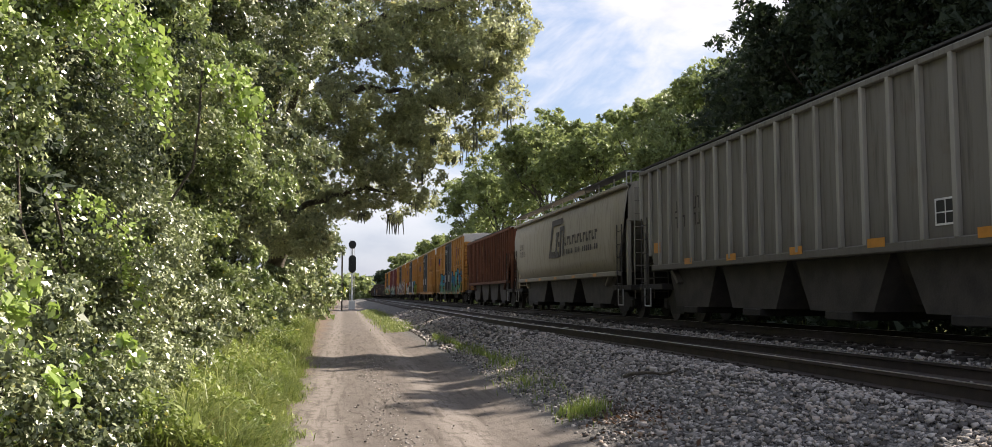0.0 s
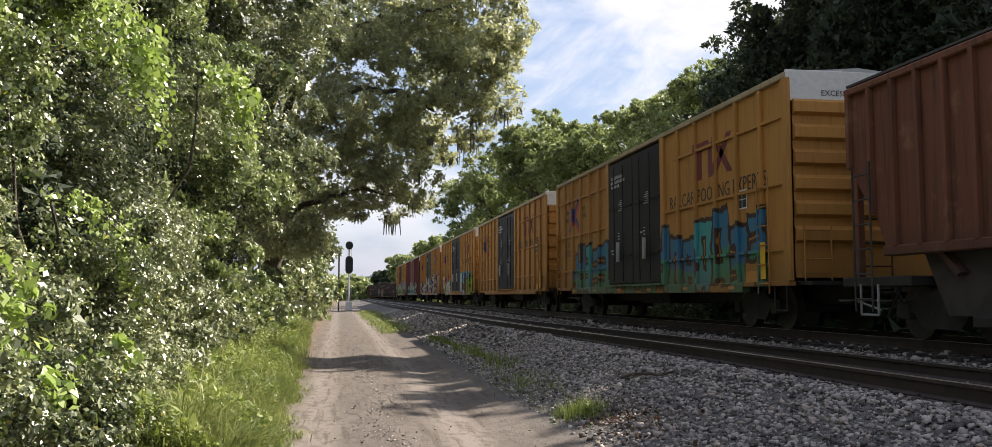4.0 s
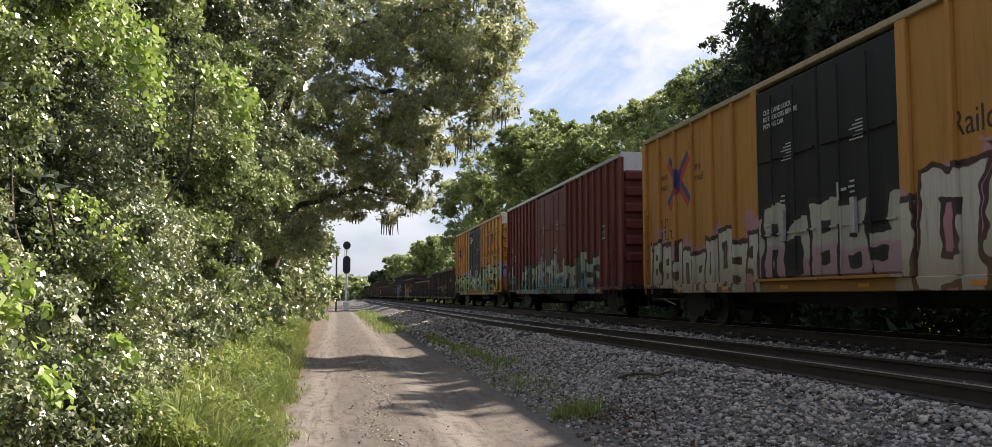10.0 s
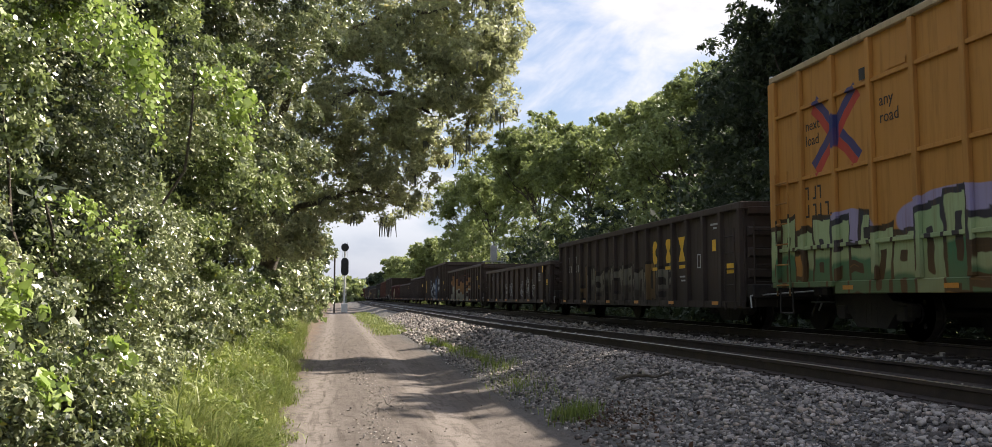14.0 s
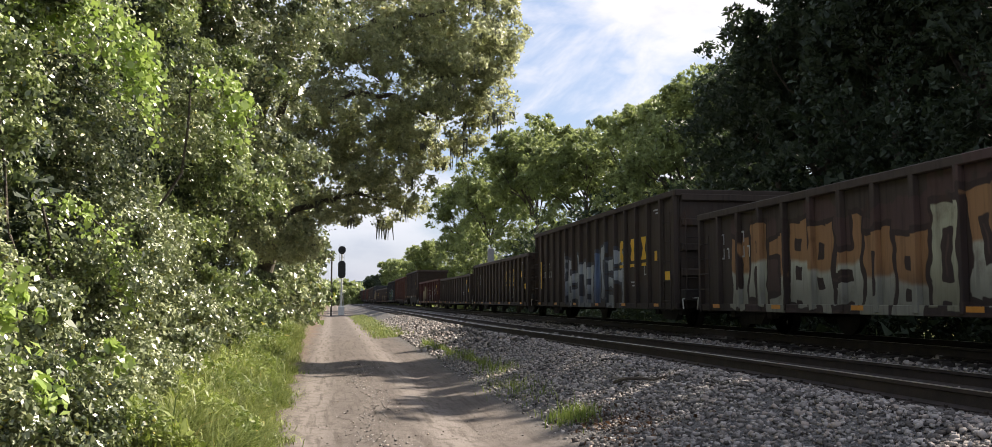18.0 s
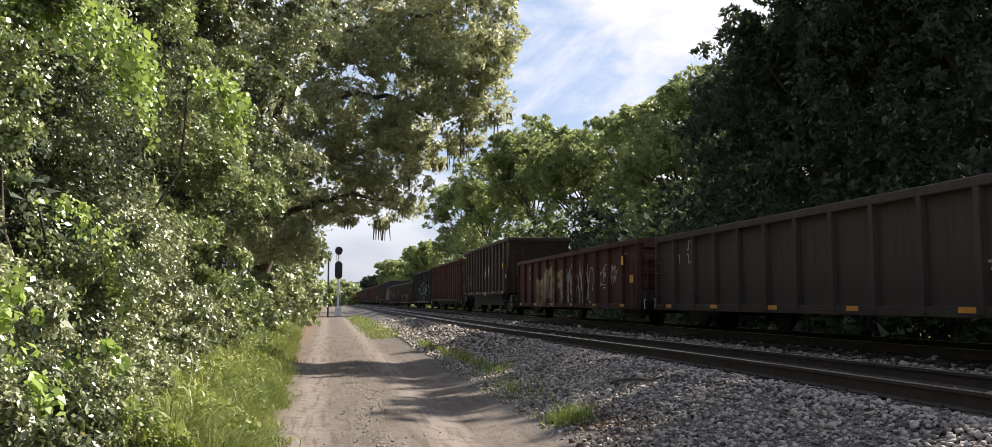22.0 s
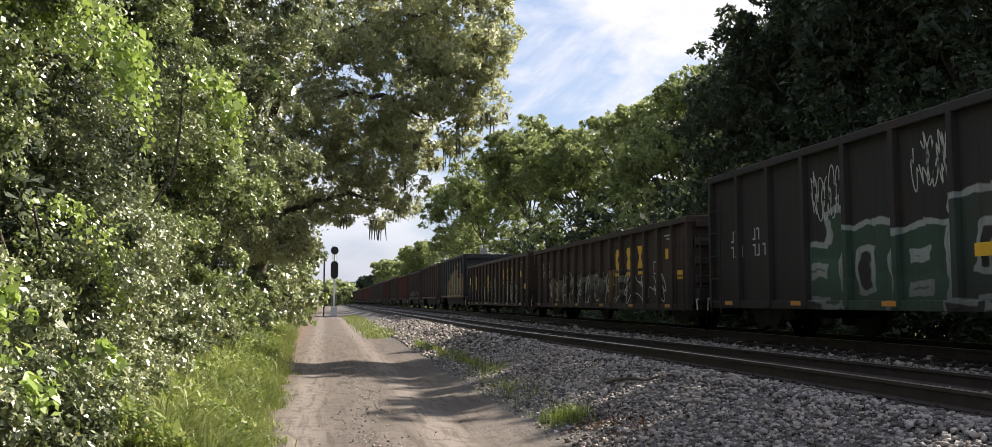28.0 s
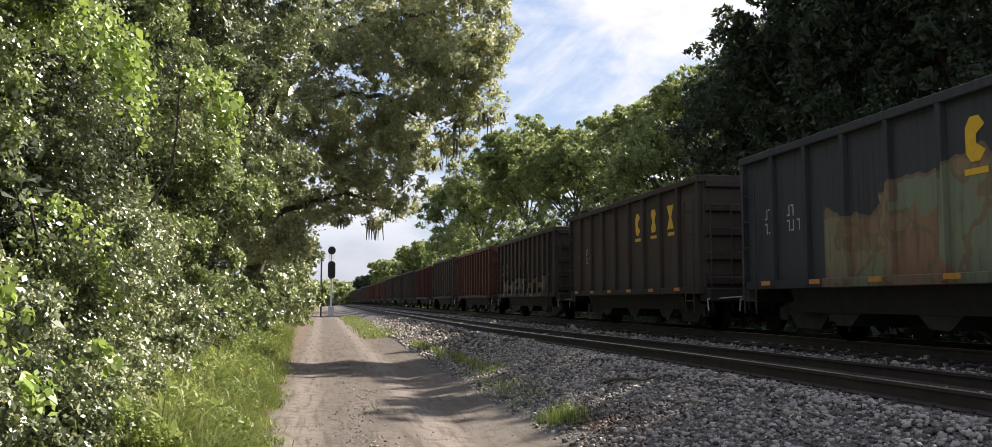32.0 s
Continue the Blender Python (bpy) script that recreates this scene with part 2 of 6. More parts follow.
def ground_mat():
    """Dirt road with pale ruts, grass verge, ballast fines and leaf litter, told apart by where they lie across the road."""
    m, n = material("ground_soil")
    co = n.add("TexCoord").outputs["Object"]
    sep = n.add("SeparateXYZ", None, i0=co)
    x, y = sep.outputs[0], sep.outputs[1]
    wob = n.math("MULTIPLY", n.math("SUBTRACT", n.noise(n.stretch(co, 1.0, 0.5, 1.0), 0.8, 4), 0.5), 0.9)
    xx = n.math("ADD", x, wob)
    a, b = n.noise(n.stretch(co, 1.0, 0.3, 1.0), 1.3, 6, 0.6), n.noise(co, 26.0, 5, 0.7)
    grit = n.add("TexVoronoi", {"feature": "F1"}, Vector=co, Scale=34.0).outputs["Distance"]
    road = n.mix(a, (0.082, 0.069, 0.062), (0.195, 0.170, 0.150))
    rut = n.math("MAXIMUM", n.ramp(n.math("ABSOLUTE", n.math("SUBTRACT", x, n.math("ADD", -0.25, n.math("MULTIPLY", wob, 0.15)))), 0.42, 0.08),
                 n.ramp(n.math("ABSOLUTE", n.math("SUBTRACT", x, n.math("ADD", 1.45, n.math("MULTIPLY", wob, 0.15)))), 0.42, 0.08))
    road = n.mix(n.math("MULTIPLY", rut, 0.6), road, (0.23, 0.203, 0.182))
    tread = n.noise(n.stretch(co, 9.0, 0.5, 1.0), 1.0, 3)
    road = n.mix(n.math("MULTIPLY", n.ramp(tread, 0.5, 0.66), 0.6), road, (0.07, 0.058, 0.048))
    road = n.mix(n.math("MULTIPLY", n.ramp(b, 0.52, 0.75), 0.40), road, (0.085, 0.073, 0.062))
    c = n.noise(n.stretch(co, 1.0, 0.6, 1.0, 4.0, 0.0, 0.0), 6.5, 6, 0.68)
    road = n.mix(n.math("MULTIPLY", n.ramp(c, 0.48, 0.62), 0.58), road, (0.078, 0.066, 0.055))
    pebble = n.add("TexVoronoi", {"feature": "F1"}, Vector=co, Scale=55.0).outputs["Distance"]
    road = n.mix(n.math("MULTIPLY", n.ramp(pebble, 0.34, 0.16), n.math("MULTIPLY", n.ramp(c, 0.40, 0.60), 0.5)), road, (0.22, 0.195, 0.17))
    road = n.mix(n.math("MULTIPLY", n.ramp(xx, -0.55, -1.1), 0.55), road, (0.15, 0.10, 0.07))
    stone = n.mix(n.ramp(grit, 0.15, 0.5), (0.035, 0.033, 0.032), (0.13, 0.125, 0.12))
    soil = n.mix(a, (0.055, 0.05, 0.025), (0.12, 0.115, 0.045))
    turf = n.mix(n.noise(co, 2.5, 5), (0.07, 0.09, 0.02), (0.20, 0.22, 0.06))
    col = n.mix(n.ramp(xx, 2.25, 2.95), road, stone)
    col = n.mix(n.ramp(xx, -1.15, -1.6), col, soil)
    col = n.mix(n.ramp(xx, 13.0, 14.2), col, turf)
    far = n.mix(n.noise(co, 0.08, 4), (0.09, 0.11, 0.035), (0.19, 0.19, 0.075))
    col = n.mix(n.ramp(n.math("ABSOLUTE", n.math("SUBTRACT", x, 5.0)), 25.0, 40.0), col, far)
    bump = n.math("ADD", n.math("ADD", n.math("MULTIPLY", b, 0.6), n.math("MULTIPLY", c, 0.9)), n.math("ADD", n.math("MULTIPLY", a, 0.7), n.math("MULTIPLY", grit, n.math("MULTIPLY", n.ramp(xx, 2.25, 2.95), 1.2))))
    finish(n, col, 0.95, 0.0, bump, 0.55, 0.04, spec=0.2)
    return m


def stone_mat(name, dark, light):
    m, n = material(name)
    rnd = n.add("NewGeometry").outputs["Random Per Island"]
    co = n.add("TexCoord").outputs["Object"]
    col = n.mix(rnd, dark, light)
    col = n.mix(n.math("MULTIPLY", n.math("GREATER_THAN", rnd, 0.86), 0.5), col, (0.30, 0.22, 0.16))
    g = n.noise(co, 60.0, 4)
    col = n.mix(n.math("MULTIPLY", g, 0.35), col, dark)
    finish(n, col, 0.9, 0.0, g, 0.4, 0.01, spec=0.3)
    return m


def plain(name, color, rough=0.6, metal=0.0):
    m, n = material(name)
    co = n.add("TexCoord").outputs["Object"]
    g = n.noise(co, 9.0, 5, 0.6)
    finish(n, n.mix(n.math("MULTIPLY", n.ramp(g, 0.4, 0.75), 0.35), color, tuple(c * 0.55 for c in color)), rough, metal, g, 0.15, 0.01)
    return m


M = {
    "ground": ground_mat(),
    "ballast": stone_mat("ballast_stone", (0.056, 0.050, 0.046), (0.60, 0.555, 0.515)),
    "roadstone": stone_mat("road_gravel", (0.10, 0.088, 0.075), (0.27, 0.24, 0.21)),
    "rail": rough_stuff("rail_steel", (0.018, 0.013, 0.011), (0.05, 0.034, 0.027), 5.0, 0.75, 0.3, 0.01),
    "railhead": plain("polished_rail_head", (0.55, 0.53, 0.50), 0.30, 1.0),
    "tie": rough_stuff("creosoted_tie", (0.018, 0.015, 0.013), (0.06, 0.05, 0.042), 4.0, 0.9, 0.6, 0.02),
    "bark": rough_stuff("tree_bark", (0.05, 0.042, 0.035), (0.17, 0.145, 0.115), 5.0, 0.95, 0.9, 0.05),
    "moss": rough_stuff("hanging_moss", (0.09, 0.095, 0.075), (0.20, 0.205, 0.16), 7.0, 0.95, 0.6, 0.03),
    "leaf_shrub": leaf_stuff("leaf_shrub", (0.019, 0.040, 0.011), (0.53, 0.575, 0.31), 0.34, 0.18, (0.36, 0.32, 0.05), 0.9, 1.45),
    "leaf_vine": leaf_stuff("leaf_vine", (0.022, 0.050, 0.012), (0.55, 0.62, 0.29), 0.34, 0.26, (0.42, 0.38, 0.05), 0.9, 1.35, (0.26, 0.38, 0.05)),
    "leaf_oak": leaf_stuff("leaf_oak", (0.17, 0.19, 0.092), (0.61, 0.64, 0.39), 0.38, 0.56, (0.36, 0.29, 0.12), 0.9, 1.1, (0.55, 0.57, 0.28)),
    # sunlight and shade on the woods are put into these two leaf colours
    "leaf_sunlit": leaf_stuff("leaf_sunlit", (0.085, 0.120, 0.050), (0.37, 0.43, 0.18), 0.42, 0.46, None, 0.5, 1.0, (0.38, 0.44, 0.14)),
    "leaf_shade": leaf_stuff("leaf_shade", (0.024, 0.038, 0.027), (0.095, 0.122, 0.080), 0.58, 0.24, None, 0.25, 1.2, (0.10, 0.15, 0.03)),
    "leaf_light": leaf_stuff("leaf_light", (0.24, 0.36, 0.06), (0.50, 0.62, 0.19), 0.36, 0.40, None, 0.9),
    "grass": leaf_stuff("grass_blade", (0.085, 0.13, 0.025), (0.42, 0.45, 0.15), 0.5, 0.36, (0.42, 0.34, 0.14), 0.5, 1.3),
    "weed": leaf_stuff("weed_blade", (0.07, 0.12, 0.020), (0.36, 0.42, 0.10), 0.5, 0.40, (0.40, 0.34, 0.09), 0.5, 1.2),
    "dry_leaf": leaf_stuff("dry_leaf", (0.045, 0.026, 0.017), (0.15, 0.085, 0.05), 0.7, 0.12, None, 0.3, 1.2, (0.2, 0.1, 0.04)),
    "steel_dark": rough_stuff("running_gear_steel", (0.010, 0.009, 0.008), (0.030, 0.024, 0.020), 5.0, 0.8, 0.4, 0.01),
    "wheel": rough_stuff("wheel_steel", (0.014, 0.011, 0.010), (0.045, 0.034, 0.027), 7.0, 0.6, 0.3, 0.01),
    # darker than the car paint: the shade below the sill is in this colour
    "bay": rough_stuff("hopper_bay_shade_steel", (0.022, 0.019, 0.017), (0.06, 0.05, 0.043), 2.5, 0.8, 0.3, 0.02),
    "walkway": plain("dark_walkway_grating", (0.06, 0.058, 0.056), 0.7, 0.3),
    "galv": plain("galvanised_steel", (0.42, 0.42, 0.41), 0.5, 0.6),
    "white": plain("white_paint", (0.66, 0.66, 0.63), 0.6),
    "black": plain("black_paint", (0.018, 0.018, 0.018), 0.55),
    "yellow": plain("yellow_paint", (0.78, 0.46, 0.03), 0.55),
    "orange": plain("reflective_orange", (0.52, 0.22, 0.03), 0.5),
    "maroon": plain("faded_maroon_paint", (0.16, 0.03, 0.035), 0.65),
    "lettering": plain("dark_lettering", (0.035, 0.025, 0.022), 0.65),
    "silver_line": plain("silver_spray", (0.42, 0.44, 0.44), 0.55),
    "pale_line": plain("pale_spray", (0.60, 0.63, 0.58), 0.6),
    "hill": rough_stuff("far_woods", (0.075, 0.105, 0.075), (0.13, 0.17, 0.12), 0.05, 1.0, 0.2, 1.0),
}


# ---- mesh helpers ----
def part(name, bm, mat, parent=None, label="", at=None, smooth=False):
    me = bpy.data.meshes.new(name)
    bm.to_mesh(me)
    bm.free()
    me.materials.append(mat)
    if smooth:
        for p in me.polygons:
            p.use_smooth = True
    ob = new(name, me)
    if parent is not None:
        ob.parent = parent
    if at is not None:
        ob.matrix_local = at
    if label:
        tagged(ob, label)
    return ob


def share(ob, name, parent, at):
    """Another object on the same mesh."""
    o = new(name, ob.data)
    o.parent = parent
    o.matrix_local = at
    return o


def box(bm, x0, x1, y0, y1, z0, z1, bevel=0.0):
    m = Matrix.Translation(((x0 + x1) / 2, (y0 + y1) / 2, (z0 + z1) / 2)) @ Matrix.Diagonal((abs(x1 - x0), abs(y1 - y0), abs(z1 - z0), 1))
    vs = bmesh.ops.create_cube(bm, size=1.0, matrix=m)["verts"]
    if bevel:
        es = list({e for v in vs for e in v.link_edges})
        bmesh.ops.bevel(bm, geom=es, offset=bevel, segments=1, affect="EDGES")
    return bm


def boxes(*list_of):
    bm = bmesh.new()
    for b in list_of:
        box(bm, *b)
    return bm


def rod(bm, a, b, r, seg=6, r2=None):
    a, b = Vector(a), Vector(b)
    m = Matrix.Translation((a + b) / 2) @ (b - a).to_track_quat("Z", "Y").to_matrix().to_4x4()
    bmesh.ops.create_cone(bm, cap_ends=True, segments=seg, radius1=r, radius2=r if r2 is None else r2, depth=(b - a).length, matrix=m)
    return bm


def rods(r, pairs, seg=6):
    bm = bmesh.new()
    for a, b in pairs:
        rod(bm, a, b, r, seg)
    return bm


def prism(bm, pts, y0, y1):
    """An outline in x, z pulled from y0 to y1."""
    lo, hi = [bm.verts.new((x, y0, z)) for x, z in pts], [bm.verts.new((x, y1, z)) for x, z in pts]
    k = len(pts)
    for i in range(k):
        bm.faces.new((lo[i], lo[(i + 1) % k], hi[(i + 1) % k], hi[i]))
    bm.faces.new(lo[::-1])
    bm.faces.new(hi)
    bmesh.ops.recalc_face_normals(bm, faces=bm.faces)
    return bm


def side_sheet(bm, pts, x0, x1):
    """An outline in y, z with a thickness from x0 to x1."""
    lo, hi = [bm.verts.new((x0, y, z)) for y, z in pts], [bm.verts.new((x1, y, z)) for y, z in pts]
    k = len(pts)
    for i in range(k):
        bm.faces.new((lo[i], lo[(i + 1) % k], hi[(i + 1) % k], hi[i]))
    bm.faces.new(lo[::-1])
    bm.faces.new(hi)
    bmesh.ops.recalc_face_normals(bm, faces=bm.faces)
    return bm


def mesh_from(name, verts, faces, mats, face_mat=None, smooth=False):
    me = bpy.data.meshes.new(name)
    nv, nf, k = len(verts), len(faces), faces.shape[1]
    me.vertices.add(nv)
    me.vertices.foreach_set("co", np.ascontiguousarray(verts, dtype=np.float32).ravel())
    me.loops.add(nf * k)
    me.loops.foreach_set("vertex_index", np.ascontiguousarray(faces, dtype=np.int32).ravel())
    me.polygons.add(nf)
    me.polygons.foreach_set("loop_start", np.arange(0, nf * k, k, dtype=np.int32))
    if face_mat is not None:
        me.polygons.foreach_set("material_index", face_mat.astype(np.int32))
    for m in mats:
        me.materials.append(m)
    me.update(calc_edges=True)
    if smooth:
        me.polygons.foreach_set("use_smooth", np.ones(nf, dtype=bool))
    return me


# ---- ground ----
def track_dip(y):
    """How far the near track lies lower further on."""
    s = np.clip((np.asarray(y, dtype=float) - 7) / 30, 0, 1)
    return -0.13 * s * s * (3 - 2 * s)


PROFILE_X = [-3000, -300, -60, -14, -6, -3.2, -2.2, -1.7, -1.2, -0.6, -0.2, 0.3, 0.8, 1.3, 1.8, 2.3, 2.7, 3.2, 3.8, 4.4, 4.75, 5.0, 5.5, 6.3, 7.0, 7.5, 7.8, 8.2, 8.6, 9.2, 10.1, 11.0, 11.6, 12.2, 13.2, 14.5, 17, 22, 30, 60, 300, 3000]
PROFILE_Z = [0, 0, 0.5, 0.6, 0.45, 0.30, 0.22, 0.14, 0.02, -0.02, -0.05, -0.02, 0.02, 0.0, -0.05, 0.0, 0.05, 0.16, 0.32, 0.52, 0.60, 0.60, 0.60, 0.60, 0.60, 0.60, 0.55, 0.52, 0.62, 0.68, 0.68, 0.68, 0.66, 0.5, 0.2, 0.05, 0.05, 0.1, 0.2, 0.2, 0, 0]


def ground_z(x, y):
    z = np.interp(x, PROFILE_X, PROFILE_Z)
    bed = np.clip((np.asarray(x) - 2.4) / 1.5, 0, 1) * np.clip((8.6 - np.asarray(x)) / 0.8, 0, 1)
    return z + track_dip(y) * bed


def make_ground():
    xs = sorted(set(PROFILE_X + [round(-6 + 0.4 * i, 2) for i in range(52)]))
    ys = [-3000, -300, -60, -10] + [round(0.6 * i, 2) for i in range(100)] + [60 + 4 * i for i in range(40)] + [240, 300, 400, 600, 1000, 2000, 3000]
    X, Y = np.meshgrid(np.array(xs, dtype=float), np.array(ys, dtype=float))
    Z = ground_z(X, Y)
    rng = np.random.RandomState(3)
    near = (np.abs(X - 2) < 12) & (Y > 0) & (Y < 60)
    Z = Z + near * rng.uniform(-0.005, 0.005, Z.shape) * ((X < 4) | (X > 13))
    W, H = len(xs), len(ys)
    idx = np.arange(W * H).reshape(H, W)
    faces = np.stack([idx[:-1, :-1], idx[:-1, 1:], idx[1:, 1:], idx[1:, :-1]], -1).reshape(-1, 4)
    me = mesh_from("ground", np.stack([X, Y, Z], -1).reshape(-1, 3), faces, [M["ground"]], smooth=True)
    tagged(new("ground", me), "pale rutted dirt road between grass verge and ballast", "ground", kind="structure")


make_ground()


def scatter_stones(name, xy, size, mat, label, rng, category="gravel"):
    """Many angular stones lying on the ground, one mesh."""
    base = np.array([(x, y, z) for x in (-0.42, 0.42) for y in (-0.42, 0.42) for z in (-0.42, 0.42)])
    quad = np.array([(0, 1, 3, 2), (4, 6, 7, 5), (0, 4, 5, 1), (2, 3, 7, 6), (0, 2, 6, 4), (1, 5, 7, 3)])
    tri = np.concatenate([quad[:, [0, 1, 2]], quad[:, [0, 2, 3]]])
    k = len(xy)
    jit = base[None] * rng.uniform(0.45, 1.3, (k, len(base), 3))
    s = size * rng.lognormal(0, 0.30, (k, 1, 1)) * np.stack([rng.uniform(0.8, 1.3, k), rng.uniform(0.7, 1.1, k), rng.uniform(0.5, 0.85, k)], -1)[:, None]
    jit = jit * s
    a = rng.uniform(0, 2 * np.pi, k)
    b = rng.uniform(-1.2, 1.2, k)
    ca, sa, cb, sb = np.cos(a)[:, None], np.sin(a)[:, None], np.cos(b)[:, None], np.sin(b)[:, None]
    x, y, z = jit[..., 0], jit[..., 1], jit[..., 2]
    y, z = cb * y - sb * z, sb * y + cb * z
    x, y = ca * x - sa * y, sa * x + ca * y
    zz = ground_z(xy[:, 0], xy[:, 1]) + rng.uniform(-0.2, 0.5, k) * size + 0.022 * np.clip((xy[:, 0] - 4.5) / 0.3, 0, 1) * np.clip((5.5 - xy[:, 0]) / 0.3, 0, 1)
    v = np.stack([x + xy[:, :1], y + xy[:, 1:], z + zz[:, None]], -1).reshape(-1, 3)
    f = (tri[None] + (np.arange(k) * len(base))[:, None, None]).reshape(-1, 3)
    return tagged(new(name, mesh_from(name, v, f, [mat])), label, category, kind="stuff")


def make_stones():
    rng = np.random.RandomState(11)
    near = np.stack([rng.uniform(2.6, 8.7, 38000), 5.2 + 18.3 * rng.power(0.9, 38000)], -1)
    near[:2200, 0] = rng.uniform(4.8, 5.5, 2200)
    near = near[rng.rand(38000) < np.clip((near[:, 0] - 2.5) / 0.9, 0.05, 1)]
    far = np.stack([rng.uniform(2.8, 8.7, 9000), 23.5 + 45 * rng.power(0.8, 9000)], -1)
    scatter_stones("ballast_stones", near, 0.042, M["ballast"], "grey crushed granite ballast beside and between the tracks", rng, "ballast")
    scatter_stones("ballast_stones", far, 0.085, M["ballast"], "grey crushed granite ballast further along the tracks", rng, "ballast")
    bed = np.stack([rng.uniform(7.9, 12.6, 9000), 7 + 55 * rng.power(0.8, 9000)], -1)
    scatter_stones("ballast_stones", bed, 0.060, M["ballast"], "dark ballast shoulder under the moving train", rng, "ballast")
    gy = rng.uniform(8, 24, 900)
    grit = np.stack([0.62 + 0.12 * np.sin(gy * 0.9) + rng.normal(0, 0.17, 900), gy], -1)
    scatter_stones("road_gravel", grit[:700], 0.020, M["ballast"], "dark loose stones along the crown of the dirt road", rng)
    edge = np.stack([rng.uniform(-1.2, 2.9, 900), rng.uniform(8, 36, 900)], -1)
    scatter_stones("road_gravel", np.concatenate([grit[700:], edge]), 0.015, M["roadstone"], "loose pale gravel along the middle of the dirt road", rng)


make_stones()


# ---- tracks ----
RAIL_OUT = [(-0.075, 0), (0.075, 0), (0.075, 0.012), (0.012, 0.035), (0.012, 0.135), (0.037, 0.145), (0.037, 0.178), (-0.037, 0.178), (-0.037, 0.145), (-0.012, 0.135), (-0.012, 0.035), (-0.075, 0.012)]


def make_track(name, cx, base_z, dip, label, near_ties):
    root = tagged(new(name), label, "railway track", kind="structure")
    ys = np.array([-40, 0, 4] + list(range(7, 40, 3)) + [60, 100, 200, 400, 900, 2500], dtype=float)
    for sx in (-0.75, 0.75):
        rows = []
        zoff = base_z + (0.0 if sx < 0 else -0.02 * (1 if dip else 0))
        bm = bmesh.new()
        for y in ys:
            z = zoff + (float(track_dip(y)) if dip else 0)
            rows.append([bm.verts.new((cx + sx + px, y, z + pz)) for px, pz in RAIL_OUT])
        k = len(RAIL_OUT)
        for r0, r1 in zip(rows, rows[1:]):
            for i in range(k):
                bm.faces.new((r0[i], r0[(i + 1) % k], r1[(i + 1) % k], r1[i]))
        bmesh.ops.recalc_face_normals(bm, faces=bm.faces)
        rail = part("rail", bm, M["rail"], root, "rusty steel rail with a worn shiny head")
        bm = bmesh.new()
        top = []
        for y in ys:
            z = zoff + (float(track_dip(y)) if dip else 0)
            top.append([bm.verts.new((cx + sx + px, y, z + pz)) for px, pz in ((-0.036, 0.180), (0.036, 0.180), (0.036, 0.170), (-0.036, 0.170))])
        for r0, r1 in zip(top, top[1:]):
            for i in range(4):
                bm.faces.new((r0[i], r0[(i + 1) % 4], r1[(i + 1) % 4], r1[i]))
        bmesh.ops.recalc_face_normals(bm, faces=bm.faces)
        part("rail_head", bm, M["railhead"], rail, "bright worn running surface")
    first = part("tie", boxes((-1.3, 1.3, -0.11, 0.11, -0.14, 0.02, 0.012)), M["tie"], root)
    rng = random.Random(5)
    y, i = 6.0, 0
    while y < 6.0 + near_ties * 0.52:
        z = base_z + (float(track_dip(y)) if dip else 0) - 0.022
        at = pose(cx + rng.uniform(-0.03, 0.03), y, z, 0, 0, rng.uniform(-0.8, 0.8))
        if i == 0:
            first.matrix_local = at
        else:
            share(first, "tie", root, at)
        y += 0.52
        i += 1
    bm = bmesh.new()
    while y < 260:
        z = base_z + (float(track_dip(y)) if dip else 0) - 0.022
        box(bm, cx - 1.3, cx + 1.3, y - 0.11, y + 0.11, z - 0.14, z + 0.02)
        y += 0.52
    tagged(part("far_ties", bm, M["tie"], root), kind="stuff")
    # spikes and tie plates along the near rail
    bm = bmesh.new()
    yy = 6.0
    while yy < 30:
        z = base_z + (float(track_dip(yy)) if dip else 0)
        box(bm, cx - 0.75 - 0.19, cx - 0.75 + 0.19, yy - 0.09, yy + 0.09, z - 0.012, z + 0.004)
        box(bm, cx - 0.75 - 0.10, cx - 0.75 - 0.075, yy - 0.012, yy + 0.012, z, z + 0.03)
        yy += 0.52
    tagged(part("tie_plates", bm, M["rail"], root), kind="stuff")
    return root


NEAR_X, TRAIN_X, RAIL_Z = 6.25, 10.1, 0.89
make_track("track_near", NEAR_X, 0.645, True, "empty railway track with dark rusty rails on timber ties", 120)
make_track("track_far", TRAIN_X, RAIL_Z - 0.178, False, "railway track that carries the freight train", 90)


# ---- plants ----
def leaf_cloud(centers, out, size, rng, long=1.7, droop=0.0, tri=False):
    """Verts and faces of leaves at the given places, turned outwards and towards the open, sunny side: folded diamonds, or plain pointed ones further off."""
    k = len(centers)
    n = rng.normal(0, 0.95, (k, 3)) + out * 0.4 + np.array([0.62, -0.10, 0.54])
    n /= np.linalg.norm(n, axis=1, keepdims=True)
    d = rng.normal(0, 1, (k, 3)) + np.array([0, 0, -droop])
    d -= n * (d * n).sum(1, keepdims=True)
    d /= np.linalg.norm(d, axis=1, keepdims=True) + 1e-9
    s = np.cross(n, d)
    L = (size * rng.lognormal(0, 0.3, k))[:, None]
    if tri:
        v = np.stack([centers - d * L * long * 0.4 + s * L * 0.5, centers + d * L * long * 0.6, centers - d * L * long * 0.4 - s * L * 0.5], 1)
        return v.reshape(-1, 3), np.arange(k * 3).reshape(-1, 3)
    v = np.stack([centers - d * L * long / 2, centers + s * L * 0.5 + n * L * 0.12, centers + d * L * long / 2, centers - s * L * 0.5 + n * L * 0.12], 1)
    return v.reshape(-1, 3), np.arange(k * 4).reshape(-1, 4)


